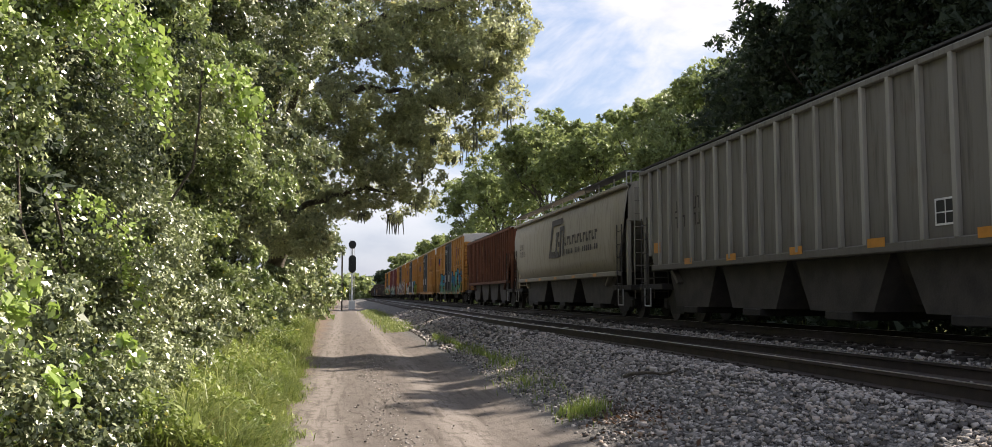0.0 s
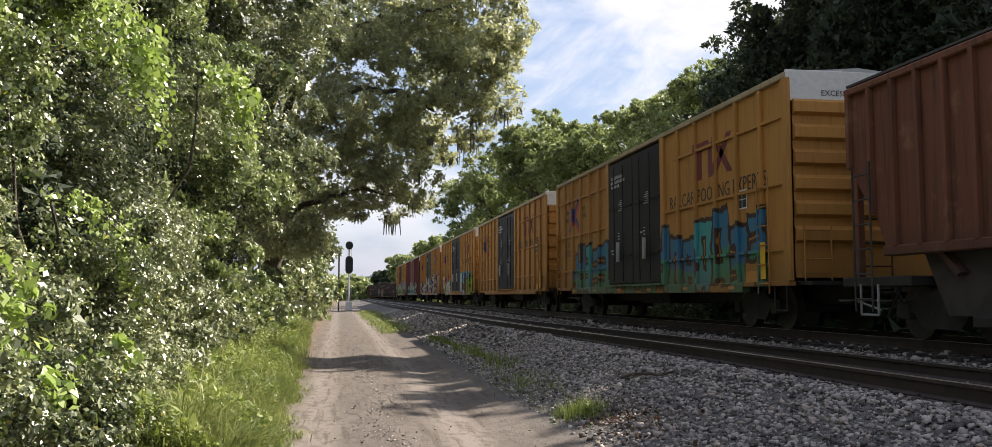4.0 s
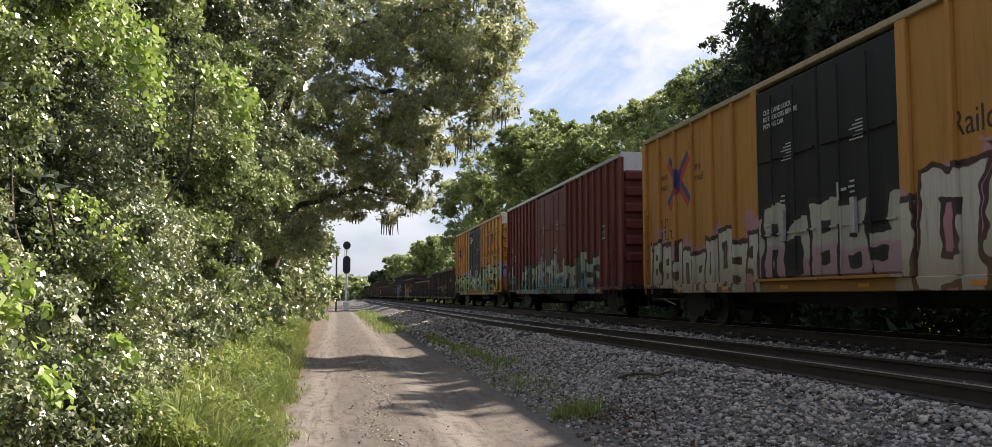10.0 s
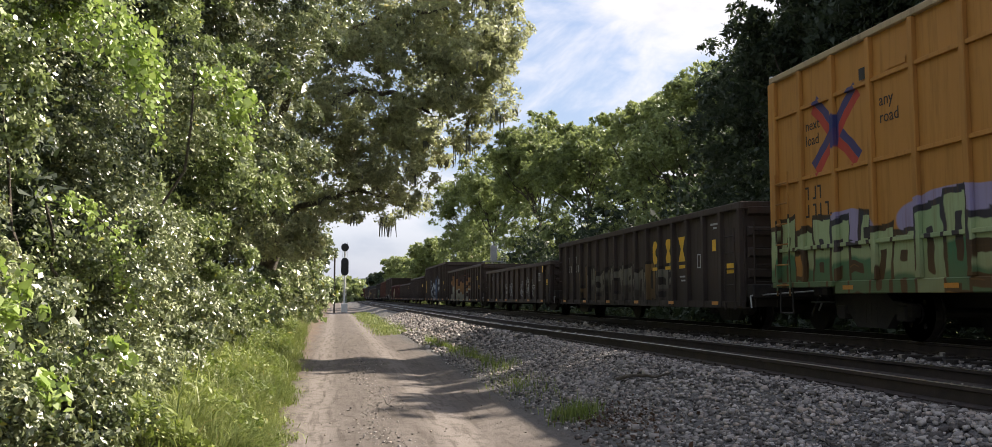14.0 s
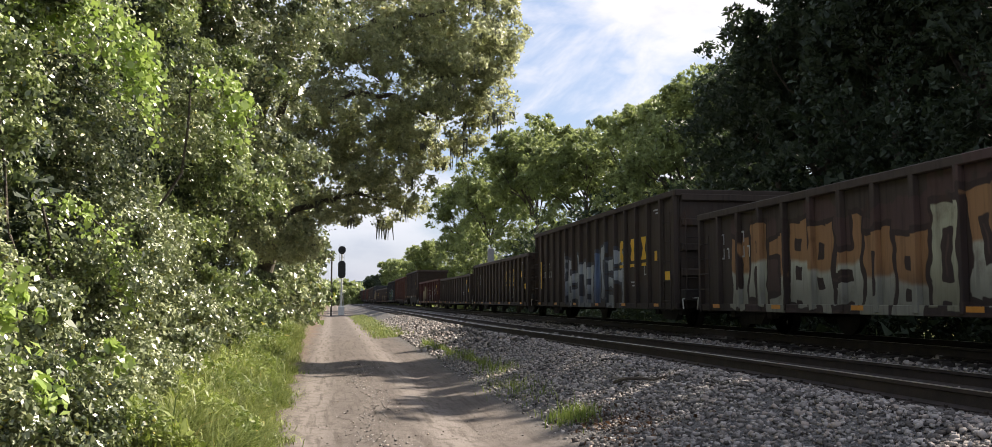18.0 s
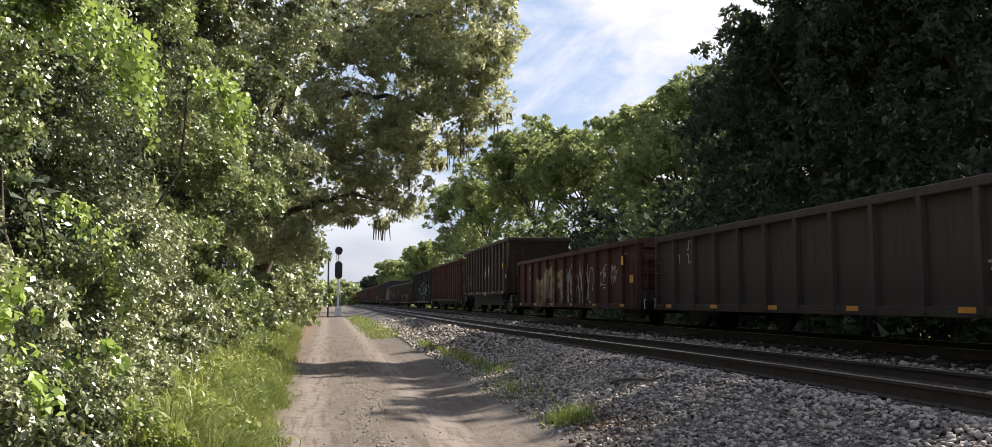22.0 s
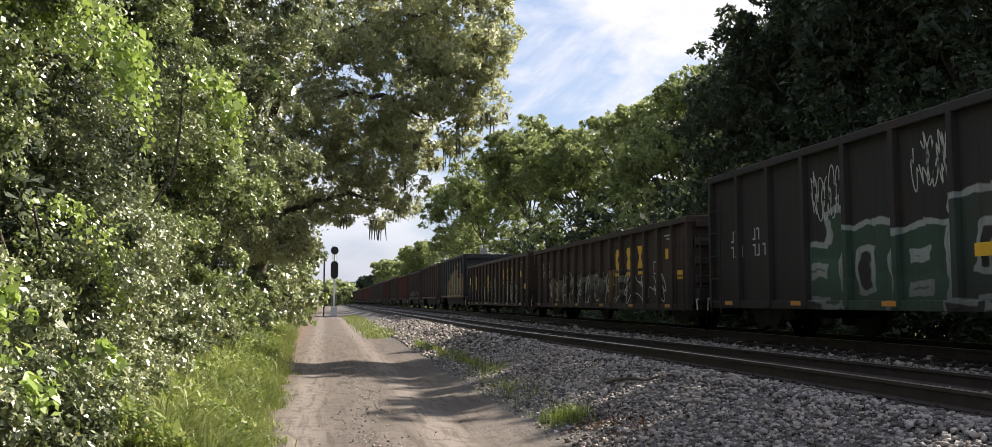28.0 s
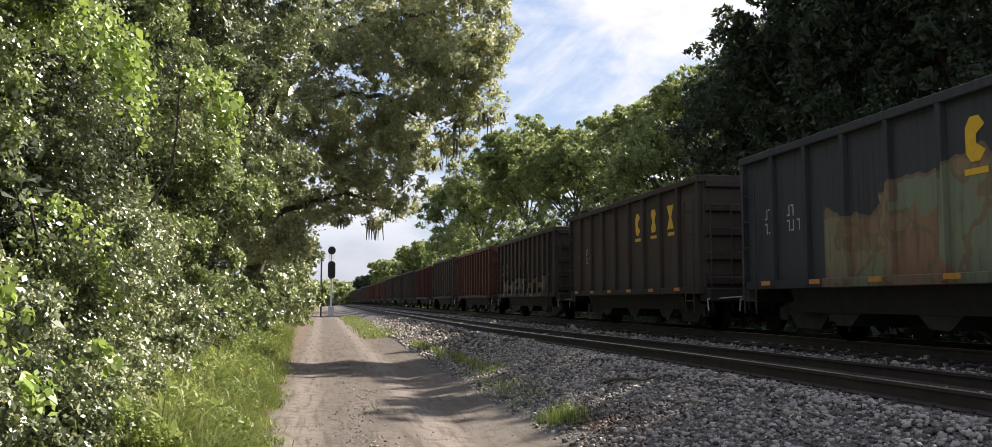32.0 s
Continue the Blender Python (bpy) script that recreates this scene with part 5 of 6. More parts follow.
def running_gear(car, half, pivot):
    if not GEAR:
        bm = bmesh.new()
        box(bm, -0.09, 0.09, -0.55, 0.35, 0.76, 0.98, 0.02)
        box(bm, -0.17, 0.17, -0.75, -0.45, 0.72, 1.02, 0.05)
        rod(bm, (0.25, -0.3, 0.75), (0.3, -0.55, 0.35), 0.03)
        for key, b, mat in (("truck", truck_bm(), "steel_dark"), ("wheelset", wheelset_bm(), "wheel"), ("coupler", bm, "steel_dark")):
            GEAR[key] = bpy.data.meshes.new(key)
            b.to_mesh(GEAR[key])
            b.free()
            GEAR[key].materials.append(M[mat])

    def put(key, parent, at):
        ob = new(key, GEAR[key])
        ob.parent = parent
        ob.matrix_local = at
        return ob
    for s in (-1, 1):
        t = put("truck", car, pose(0, s * pivot, 0))
        for d in (-0.89, 0.89):
            put("wheelset", t, pose(0, d, 0.457))
        put("coupler", car, pose(0, s * half, 0, 0, 0, 0 if s < 0 else 180))


CARS = []


def new_car(name, front, rear, label, category):
    car = tagged(new(name), label, category, "cars of the freight train")
    mid = (front + rear) / 2
    CARS.append((car, mid))
    return car, (rear - front) / 2


RUNGS = {}


def ladder(parent, x, y, z0, z1, width, along="y", rungs=5, mat=None, name="ladder"):
    mat = mat or M["steel_dark"]
    dx, dy = (0, width) if along == "y" else (width, 0)
    rails = part(name, rods(0.018, [((x, y, z0), (x, y, z1)), ((x + dx, y + dy, z0), (x + dx, y + dy, z1))], 5), mat, parent)
    key = (mat.name, along, width)
    for i in range(rungs):
        z = z0 + (z1 - z0) * (i + 0.5) / rungs
        if key not in RUNGS:
            RUNGS[key] = part("rung", rods(0.016, [((0, 0, 0), (dx, dy, 0))], 5), mat, rails, at=pose(x, y, z))
        else:
            share(RUNGS[key], "rung", rails, pose(x, y, z))
    return rails


YELLOW = (0.45, 0.215, 0.050)
BOX_TOP, BOX_LOW = 4.98, 0.78


def boxcar(name, front, rear, label, paint, door_paint, style="grid", red=False, words="", emblem="maroon", sill=None):
    chord = M["galv"] if red else P_TAN
    car, h = new_car(name, front, rear, label, "boxcar")
    D = 2.5
    for s in (-1, 1):
        inner, outer = s * 1.46, s * 1.52
        for a, b in ((-h, -D), (D, h)):
            part("side_panel", boxes((min(inner, outer), max(inner, outer), a, b, 1.0, BOX_TOP)), paint, car)
        part("side_sill", boxes((min(s * 1.38, s * 1.56), max(s * 1.38, s * 1.56), -h + 2.2, h - 2.2, BOX_LOW, 1.0, 0.015)), sill or paint, car)
        part("top_chord", boxes((min(s * 1.46, s * 1.6), max(s * 1.46, s * 1.6), -h, h, BOX_TOP - 0.02, BOX_TOP + 0.10, 0.015)), chord, car, "pale weathered roof edge")
        for half in (-1, 1):
            a, b = (-h, -D) if half < 0 else (D, h)
            k = 7 if style == "grid" else 10 if red else 7
            for i in range(k):
                y = a + (b - a) * i / (k - 1)
                y = min(max(y, a + 0.07), b - 0.07)
                w = 0.13 if i in (0, k - 1) else 0.06 if style == "grid" else 0.05
                part("post", boxes((min(s * 1.515, s * 1.6), max(s * 1.515, s * 1.6), y - w, y + w, 1.0, BOX_TOP - 0.02, 0.012)), paint, car)
            if style == "grid":
                for z in (1.62, 2.92, 4.24):
                    part("girt", boxes((min(s * 1.515, s * 1.575), max(s * 1.515, s * 1.575), a + 0.14, b - (0.9 if half < 0 else 0.14) * (1 if z > 4 else 0.16), z - 0.035, z + 0.035, 0.008)), paint, car)
        # two plug doors with locking bars
        for j, (a, b) in enumerate(((-D + 0.03, -0.02), (0.02, D - 0.03))):
            bm = boxes((min(s * 1.44, s * 1.58), max(s * 1.44, s * 1.58), a, b, 1.06, BOX_TOP - 0.10, 0.03))
            door = part("door", bm, door_paint, car, "red plug door" if red else "black plug door")
            for i in range(2):
                z = 1.9 + 1.5 * i
                part("door_rib", boxes((min(s * 1.575, s * 1.615), max(s * 1.575, s * 1.595), a + 0.12, b - 0.12, z, z + 0.04)), door_paint, door)
            c = (a + b) / 2
            pairs = [((s * 1.64, c + d, 1.15), (s * 1.64, c + d, 4.7)) for d in (-0.45, 0.45)]
            part("locking_bar", rods(0.018, pairs, 6), door_paint, door)
            part("door_handle", boxes((min(s * 1.62, s * 1.70), max(s * 1.62, s * 1.70), c - 0.06, c + 0.06, 1.75, 2.35, 0.01)), M["galv"] if s < 0 else M["black"], door, "grey lock handle")
            part("door_guide", boxes((min(s * 1.45, s * 1.66), max(s * 1.45, s * 1.66), a, b, 1.0, 1.05, 0.0)), paint, car)
    for s in (-1, 1):
        y0 = s * h
        bm = boxes((-1.5, 1.5, min(y0, y0 - s * 0.06), max(y0, y0 - s * 0.06), 1.0, 4.5))
        part("end_panel", bm, paint, car)
        for i in range(6):
            z = 1.72 + 0.5 * i
            part("end_rib", prism_x(-1.46, 1.46, [(y0 - s * 0.0, z), (y0 + s * 0.11, z + 0.06), (y0 + s * 0.11, z + 0.26), (y0, z + 0.34)]), paint, car)
        cap = part("end_cap", boxes((-1.58, 1.58, min(y0 + s * 0.02, y0 - s * 0.05), max(y0 + s * 0.02, y0 - s * 0.05), 4.5, BOX_TOP + 0.14, 0.01)), M["white"], car, "white painted top panel of the end")
        if s < 0:
            lettering("EXCESS HEIGHT CAR", 0.115, M["lettering"], cap, -0.85, y0 - 0.026, 4.62, ENDFACE, 1.0)
        part("end_platform", boxes((-1.4, 1.4, min(y0, y0 + s * 0.5), max(y0, y0 + s * 0.5), 0.92, 0.98)), M["steel_dark"], car)
        ladder(car, -1.35, y0 + s * 0.17, 1.0, 2.1, 0.55, "x", 4, paint)
        ladder(car, -1.64, y0 - s * 0.75 if s < 0 else y0 - 0.75, 0.75, 3.1, 0.5, "y", 6, paint, "side_ladder")
        part("step", rods(0.018, [((-1.55, y0 - s * 0.2, 0.9), (-1.55, y0 - s * 0.2, 0.42)), ((-1.55, y0 - s * 0.7, 0.9), (-1.55, y0 - s * 0.7, 0.42)), ((-1.55, y0 - s * 0.2, 0.42), (-1.55, y0 - s * 0.7, 0.42))], 5), M["steel_dark"], car)
        part("brake_line", rods(0.02, [((-0.7, y0 + s * 0.2, 0.62), (0.7, y0 + s * 0.3, 0.62)), ((-0.4, y0 + s * 0.3, 0.62), (-0.2, y0 + s * 0.8, 0.45))], 5), M["galv"], car)
        part("corner_plate", boxes((-1.61, -1.45, min(y0, y0 - s * 2.2), max(y0, y0 - s * 2.2), 0.9, 1.0, 0.01)), sill or paint, car)
    roof = bmesh.new()
    prism(roof, [(-1.56, BOX_TOP + 0.05), (1.56, BOX_TOP + 0.05), (1.56, BOX_TOP + 0.1), (0, BOX_TOP + 0.24), (-1.56, BOX_TOP + 0.1)], -h + 0.05, h - 0.05)
    part("roof", roof, M["galv"], car, "grey metal roof")
    part("floor", boxes((-1.46, 1.46, -h, h, 0.98, 1.06), (-0.3, 0.3, -h, h, 0.55, 0.98), (-0.9, 0.9, -1.2, 1.2, 0.5, 0.9)), M["steel_dark"], car)
    running_gear(car, h + 0.35, h - 2.55)
    X = -1.524
    if words and not red:
        mid = -(h + D) / 2
        for i, (w, line) in enumerate(words):
            lettering(w, line[2], M["lettering"], car, X - 0.001, line[0], line[1], FACE, 0.92)
        proud = [(-h + (h - D) * i / 6 - 0.05, -h + (h - D) * i / 6 + 0.05) for i in range(1, 6)]
        if emblem == "maroon":
            for p in (rect(mid + 0.02, 4.18, 1.35, 0.22), rect(mid + 0.85, 3.5, 0.3, 0.7), rect(mid + 0.15, 3.5, 0.3, 0.7), [(mid + 0.0, 3.5), (mid + 0.28, 3.5), (mid - 0.6, 4.4), (mid - 0.88, 4.4)], [(mid + 0.02, 4.17), (mid - 0.26, 4.17), (mid - 0.9, 3.5), (mid - 0.62, 3.5)]):
                bm = bmesh.new()
                painted(bm, p, X, proud, -1.6)
                part("emblem", bm, M["maroon"], car, "faded maroon emblem shape")
        else:
            bm = bmesh.new()
            painted(bm, rect(mid - 1.3, 3.55, 2.6, 0.85), X, proud, -1.6)
            part("emblem_board", bm, M["black"], car, "black emblem panel")
            for p in (rect(mid + 0.1, 4.06, 1.0, 0.16), rect(mid + 0.7, 3.7, 0.24, 0.36), rect(mid + 0.2, 3.7, 0.24, 0.36), [(mid - 0.45, 3.7), (mid - 0.2, 3.7), (mid - 0.95, 4.22), (mid - 1.2, 4.22)], [(mid - 0.4, 4.22), (mid - 0.65, 4.22), (mid - 1.2, 3.7), (mid - 0.95, 3.7)]):
                bm = bmesh.new()
                painted(bm, p, X - 0.004, proud, -1.604)
                part("emblem", bm, M["white"], car, "white emblem shape")
        # crossed arrows, slogan and number marks near the rear end
        c, z = h - 2.55, 3.62
        lettering("next\nload", 0.20, M["lettering"], car, X, c + 1.27, 3.78)
        lettering("any\nroad", 0.20, M["lettering"], car, X, c - 1.10, 3.78)
        number_bars(car, X, c + 1.5, 2.5, (4, 6), 0.24, M["lettering"])
    if red:
        number_bars(car, X, h - 0.6, 2.75, (2, 6), 0.30, M["white"])
    # small stencils on the doors
    marks = []
    for j in (-1.5, 0.95):
        for i in range(6):
            marks.append((j, 3.62 - 0.06 * i, 0.22 + 0.10 * ((i * 7) % 3), 0.024))
        for i in range(3):
            marks.append((j + 0.3, 2.62 - 0.09 * i, 0.14 + 0.05 * (i % 2), 0.034))
    marks += [(-0.7, 2.35, 0.06, 0.32), (-0.95, 2.5, 0.22, 0.05), (1.9, 2.1, 0.25, 0.04), (1.9, 2.0, 0.18, 0.04)]
    for mark in marks:
        bars("stencil", M["silver_line"], car, -1.602, [mark])
    if not red:
        lettering("CLOSE AND LOCK\nBOTH DOORS BEFORE\nMOVING CAR", 0.10, M["white"], car, -1.602, 2.1, 4.35)
    reflectors(car, -1.566, [(-h + 2.6 + i * (2 * h - 5.4) / 5, 0.85, 0.32, 0.07) for i in range(6)])
    panel = bars("data_panel", M["black"], car, X, [(-h + 1.95, 2.58, 0.5, 0.42)], "small black data panel framed in white")
    bars("frame", M["white"], panel, X - 0.004, [(-h + 1.95, 2.58, 0.5, 0.03), (-h + 1.95, 2.97, 0.5, 0.03), (-h + 1.95, 2.6, 0.03, 0.38), (-h + 2.42, 2.6, 0.03, 0.38), (-h + 2.18, 2.6, 0.02, 0.38), (-h + 2.0, 2.78, 0.42, 0.02)])
    if not red:
        bars("safety_mark", M["yellow"], car, -1.604, [(-h + 0.98, 1.05, 0.22, 0.75)], "upright yellow reflective strip")
        bars("warning_plate", M["orange"], car, -1.604, [(-h + 1.35, 0.98, 0.55, 0.24)], "orange warning plate")
        bars("lock_plate", M["black"], car, X - 0.05, [(6.0, 4.3, 0.22, 0.2), (6.0, 1.68, 0.22, 0.18)])
    for y in (-6.2, 5.0):
        bars("lamp_bracket", paint, car, X - 0.01, [(y, 4.32, 0.5, 0.12)])
    return car


def prism_x(x0, x1, pts):
    """An outline in y, z pulled from x0 to x1 (end ribs, chords)."""
    return side_sheet(bmesh.new(), pts, x0, x1)


def gondola(name, front, rear, label, paint, top=2.75, low=0.52, ribs=17, chord=None, slant=0.0, emblem=None, tags=(), deep=0.11, rib_paint=None):
    """An open car with ribbed sides. slant: how far the foot of each end is set in."""
    car, h = new_car(name, front, rear, label, "open wagon")
    for s in (-1, 1):
        i, o = s * 1.44, s * 1.49
        pts = [(-h, top), (h, top), (h - slant, low), (-h + slant, low)]
        part("side_panel", side_sheet(bmesh.new(), pts, min(i, o), max(i, o)), paint, car)
        part("top_chord", boxes((min(s * 1.40, s * 1.6), max(s * 1.40, s * 1.6), -h, h, top - 0.10, top + 0.05, 0.015)), chord or paint, car)
        part("side_sill", boxes((min(s * 1.40, s * 1.57), max(s * 1.40, s * 1.57), -h + slant, h - slant, low - 0.04, low + 0.12, 0.01)), paint, car)
        for j in range(ribs):
            f = (j + 0.02) / (ribs - 0.96)
            y = -h + 0.07 + (2 * h - 0.14) * f
            zl = low
            part("rib", boxes((min(s * 1.485, s * (1.49 + deep)), max(s * 1.485, s * (1.49 + deep)), y - 0.06, y + 0.06, zl + (slant and (abs(y) > h - slant) * (1 - (h - abs(y)) / max(slant, 0.01)) * (top - low)), top - 0.08, 0.01)), rib_paint or paint, car)
        y0 = s * h
        part("end_panel", side_sheet(bmesh.new(), [(y0, top), (y0 - s * slant, low), (y0 - s * slant - s * 0.06, low), (y0 - s * 0.06, top)], -1.46, 1.46), paint, car)
        if not slant:
            for j in range(5):
                z = low + 0.15 + (top - low - 0.4) * j / 4
                part("end_rib", prism_x(-1.42, 1.42, [(y0, z), (y0 + s * 0.10, z + 0.04), (y0 + s * 0.10, z + 0.18), (y0, z + 0.22)]), paint, car)
        part("end_chord", boxes((-1.58, 1.58, min(y0 + s * 0.06, y0 - s * 0.10), max(y0 + s * 0.06, y0 - s * 0.10), top - 0.11, top + 0.055, 0.012)), chord or paint, car)
        ladder(car, -1.63, y0 - s * 0.72 if s > 0 else y0 + 0.22, 0.45, top - 0.5, 0.5, "y", 5, paint, "side_ladder")
        ladder(car, -1.35, y0 + s * 0.16, 0.5, top - 0.4, 0.5, "x", 5, paint, "end_ladder")
        part("uncoupling_lever", rods(0.018, [((-1.5, y0 + s * 0.25, 0.75), (-0.15, y0 + s * 0.45, 0.85)), ((-1.5, y0 + s * 0.25, 0.75), (-1.5, y0 + s * 0.3, 0.5))], 5), M["galv"], car)
        part("buffer_beam", boxes((-1.45, 1.45, min(y0 - s * 0.3, y0 + s * 0.3), max(y0 - s * 0.3, y0 + s * 0.3), 0.70, 1.0, 0.02)), M["steel_dark"], car)
    part("floor", boxes((-1.45, 1.45, -h + slant, h - slant, low + 0.35, low + 0.42), (-0.3, 0.3, -h, h, 0.55, low + 0.36)), M["steel_dark"], car)
    running_gear(car, h + 0.3, h - 1.75 - slant * 0.3)
    X = -1.494
    for k, v in tags:
        if k == "number":
            number_bars(car, X, h - v[0], v[1], (2, 3), v[2] * 0.8, M["silver_line"])
            number_bars(car, X, h - v[0] - v[2] * 3.4, v[1], (2, 3), v[2] * 0.8, M["silver_line"])
        elif k == "tabs":
            reflectors(car, X - deep - 0.078, [(-h + 1.0 + i * (2 * h - 2.4) / 5, low + 0.03, 0.36, 0.08) for i in range(6)])
        elif k == "ends":
            bars("safety_marks", M["yellow"], car, X - deep - 0.003, [(-h + 0.25, low + 0.72, 0.42, 0.22), (-h + 1.25, low + 1.25, 0.2, 0.26)])
            bars("stencils", M["silver_line"], car, X, [(-h + 1.3, top - 0.34, 0.5, 0.045), (-h + 1.45, top - 0.43, 0.2, 0.045), (-h + 2.3, low + 0.9, 0.34, 0.03), (-h + 2.3, low + 0.9, 0.03, 0.34), (-h + 2.61, low + 0.9, 0.03, 0.34), (-h + 2.3, low + 1.21, 0.34, 0.03), (-h + 2.42, low + 0.9, 0.03, 0.3), (-h + 3.4, low + 0.7, 0.4, 0.04), (-h + 3.4, low + 0.6, 0.3, 0.04)])
        elif k == "bar":
            for y, z, w, tall in v:
                bars("safety_mark", M["yellow"], car, X - deep - 0.003, [(y, z, w, tall)], "yellow reflective strip")
        elif k == "scrawl":
            scrawl(car, X - 0.002, *v[:4], M[v[4]], v[5], v[6], v[7])
    if emblem:
        y, z, size, mat, step = emblem
        step = (2 * h - 0.14) / (ribs - 0.96)
        slot = round((y - size * 0.31 + h - 0.07) / step - 0.5)          # the letters sit between the ribs
        big_emblem(car, X - 0.002, -h + 0.07 + (slot + 0.5) * step + size * 0.31, z, size, mat, step)
    return car


def coal_hopper(name, front, rear, label, paint, top=3.6, low=0.95, ribs=11, slant=0.0, emblem=None, tags=(), chord=None):
    car = gondola(name, front, rear, label, paint, top, low, ribs, chord, slant, emblem, tags, 0.10)
    h = (rear - front) / 2
    for i, c in enumerate((-h * 0.45, 0.0, h * 0.45)):
        bm = bmesh.new()
        side_sheet(bm, [(c - h * 0.21, low + 0.02), (c + h * 0.21, low + 0.02), (c + 0.22, 0.28), (c - 0.22, 0.28)], -1.2, 1.2)
        part("hopper_bay", bm, M["steel_dark"], car)
    # added dark filler between the bays, for the black shade below the sill
    part("slope_sheet", prism(bmesh.new(), [(-1.38, low), (1.38, low), (1.22, 0.5), (-1.22, 0.5)], -h + 1.6 + slant, h - 1.6 - slant), M["steel_dark"], car)
    return car


def covered_hopper(name, front, rear, label, paint, top=4.2, low=1.45, ribs=0, rib_paint=None, roofwalk=True, marks=None, curved=False, walk_h=0.28):
    car, h = new_car(name, front, rear, label, "covered hopper")
    cut = [(h, top), (h, 3.0), (h - 0.25, 2.55), (h - 0.75, 2.0), (h - 1.0, low)]
    outline = cut + [(-a, b) for a, b in cut[::-1]]
    for s in (-1, 1):
        if curved:
            bm = bmesh.new()
            rows = []
            for z, x in ((low, 1.44), (low + 0.5, 1.55), (low + 1.2, 1.60), (top - 0.7, 1.58), (top - 0.2, 1.50), (top, 1.38)):
                inset = float(np.interp(z, [low, 2.0, 2.55, 3.0, top], [1.0, 0.75, 0.25, 0.0, 0.0]))
                rows.append([bm.verts.new((s * x, -h + inset + (2 * h - 2 * inset) * j / 12, z)) for j in range(13)])
            for r0, r1 in zip(rows, rows[1:]):
                for j in range(12):
                    bm.faces.new((r0[j], r0[j + 1], r1[j + 1], r1[j]))
            ext = bmesh.ops.extrude_face_region(bm, geom=bm.faces[:])
            bmesh.ops.translate(bm, verts=[v for v in ext["geom"] if isinstance(v, bmesh.types.BMVert)], vec=(-s * 0.04, 0, 0))
            bmesh.ops.recalc_face_normals(bm, faces=bm.faces)
            part("side_panel", bm, paint, car, smooth=True)
        else:
            part("side_panel", side_sheet(bmesh.new(), outline, min(s * 1.46, s * 1.51), max(s * 1.46, s * 1.51)), paint, car)
            for j in range(ribs):
                y = -h + 0.08 + (2 * h - 0.16) * j / (ribs - 1)
                z = float(np.interp(h - abs(y), [0, 0.25, 0.75, 1.0], [3.0, 2.55, 2.0, low]))
                part("rib", boxes((min(s * 1.505, s * 1.60), max(s * 1.505, s * 1.60), y - 0.05, y + 0.05, z, top - 0.03, 0.012)), rib_paint or paint, car)
        part("top_chord", boxes((min(s * 1.36, s * 1.60), max(s * 1.36, s * 1.60), -h, h, top - 0.06, top + 0.06, 0.02)), paint, car)
        part("side_sill", boxes((min(s * 1.36, s * 1.58), max(s * 1.36, s * 1.58), -h + 1.0, h - 1.0, low - 0.14, low + 0.02, 0.02)), paint, car)
        y0 = s * h
        # slope sheet with open end frame
        part("slope_sheet", side_sheet(bmesh.new(), [(y0, top), (y0, 3.0), (y0 - s * 2.6, 1.0), (y0 - s * 2.7, 1.05), (y0 - s * 0.06, 3.05), (y0 - s * 0.06, top)], -1.45, 1.45), paint, car)
        for x in (-1.42, 1.42):
            part("end_post", boxes((x - 0.06, x + 0.06, min(y0 - s * 0.02, y0 - s * 0.16), max(y0 - s * 0.02, y0 - s * 0.16), 0.9, 3.05, 0.01)), paint, car)
        part("end_platform", boxes((-1.5, 1.5, min(y0 - s * 1.6, y0 + s * 0.35), max(y0 - s * 1.6, y0 + s * 0.35), 0.86, 1.02, 0.015)), M["steel_dark"], car)
        ladder(car, -1.3, y0 + s * 0.12, 0.6, top + 0.1, 0.6, "x", 9, paint, "end_ladder")
        ladder(car, -1.62, y0 - s * 0.75 if s > 0 else y0 + 0.2, 0.45, 2.9, 0.5, "y", 6, M["bay"], "side_ladder")
        part("step", rods(0.02, [((-1.55, y0 - s * 0.3, 0.9), (-1.55, y0 - s * 0.3, 0.4)), ((-1.55, y0 - s * 0.8, 0.9), (-1.55, y0 - s * 0.8, 0.4)), ((-1.55, y0 - s * 0.3, 0.4), (-1.55, y0 - s * 0.8, 0.4))], 5), M["galv"], car)
    part("roof", prism(bmesh.new(), [(-1.5, top), (1.5, top), (1.4, top + 0.08), (0.6, top + 0.24), (-0.6, top + 0.24), (-1.4, top + 0.08)], -h, h), paint, car)
    part("centre_sill", boxes((-0.3, 0.3, -h, h, 0.6, 0.95)), M["steel_dark"], car)
    bays = 4 if ribs else 3
    span = (2 * h - 3.0) / bays
    for i in range(bays):
        c = -h + 1.5 + span * (i + 0.5)
        bay = part("hopper_bay", side_sheet(bmesh.new(), [(c - span * 0.47, low), (c + span * 0.47, low), (c + span * 0.30, 0.42), (c - span * 0.30, 0.42)], -1.3, 1.3), M["bay"], car)
        part("outlet_gate", boxes((-1.35, 1.35, c - 0.45, c + 0.45, 0.26, 0.42, 0.02)), M["steel_dark"], bay)
    # added dark body closes the gaps between bays, standing for the shade there
    part("slope_sheet", prism(bmesh.new(), [(-1.30, low), (1.30, low), (0.6, 0.55), (-0.6, 0.55)], -h + 2.2, h - 2.2), M["bay"], car)
    if roofwalk:
        for x in (-1.32, 1.32):
            walkway = part("running_board", boxes((x - 0.22, x + 0.22, -h, h, top + walk_h, top + walk_h + 0.04)), M["walkway"], car, "dark grated roof walkway")
            posts = [((x, -h + 0.1 + (2 * h - 0.2) * j / 10, top), (x, -h + 0.1 + (2 * h - 0.2) * j / 10, top + walk_h)) for j in range(11)]
            part("walkway_supports", rods(0.028, posts, 5), M["galv"], walkway)
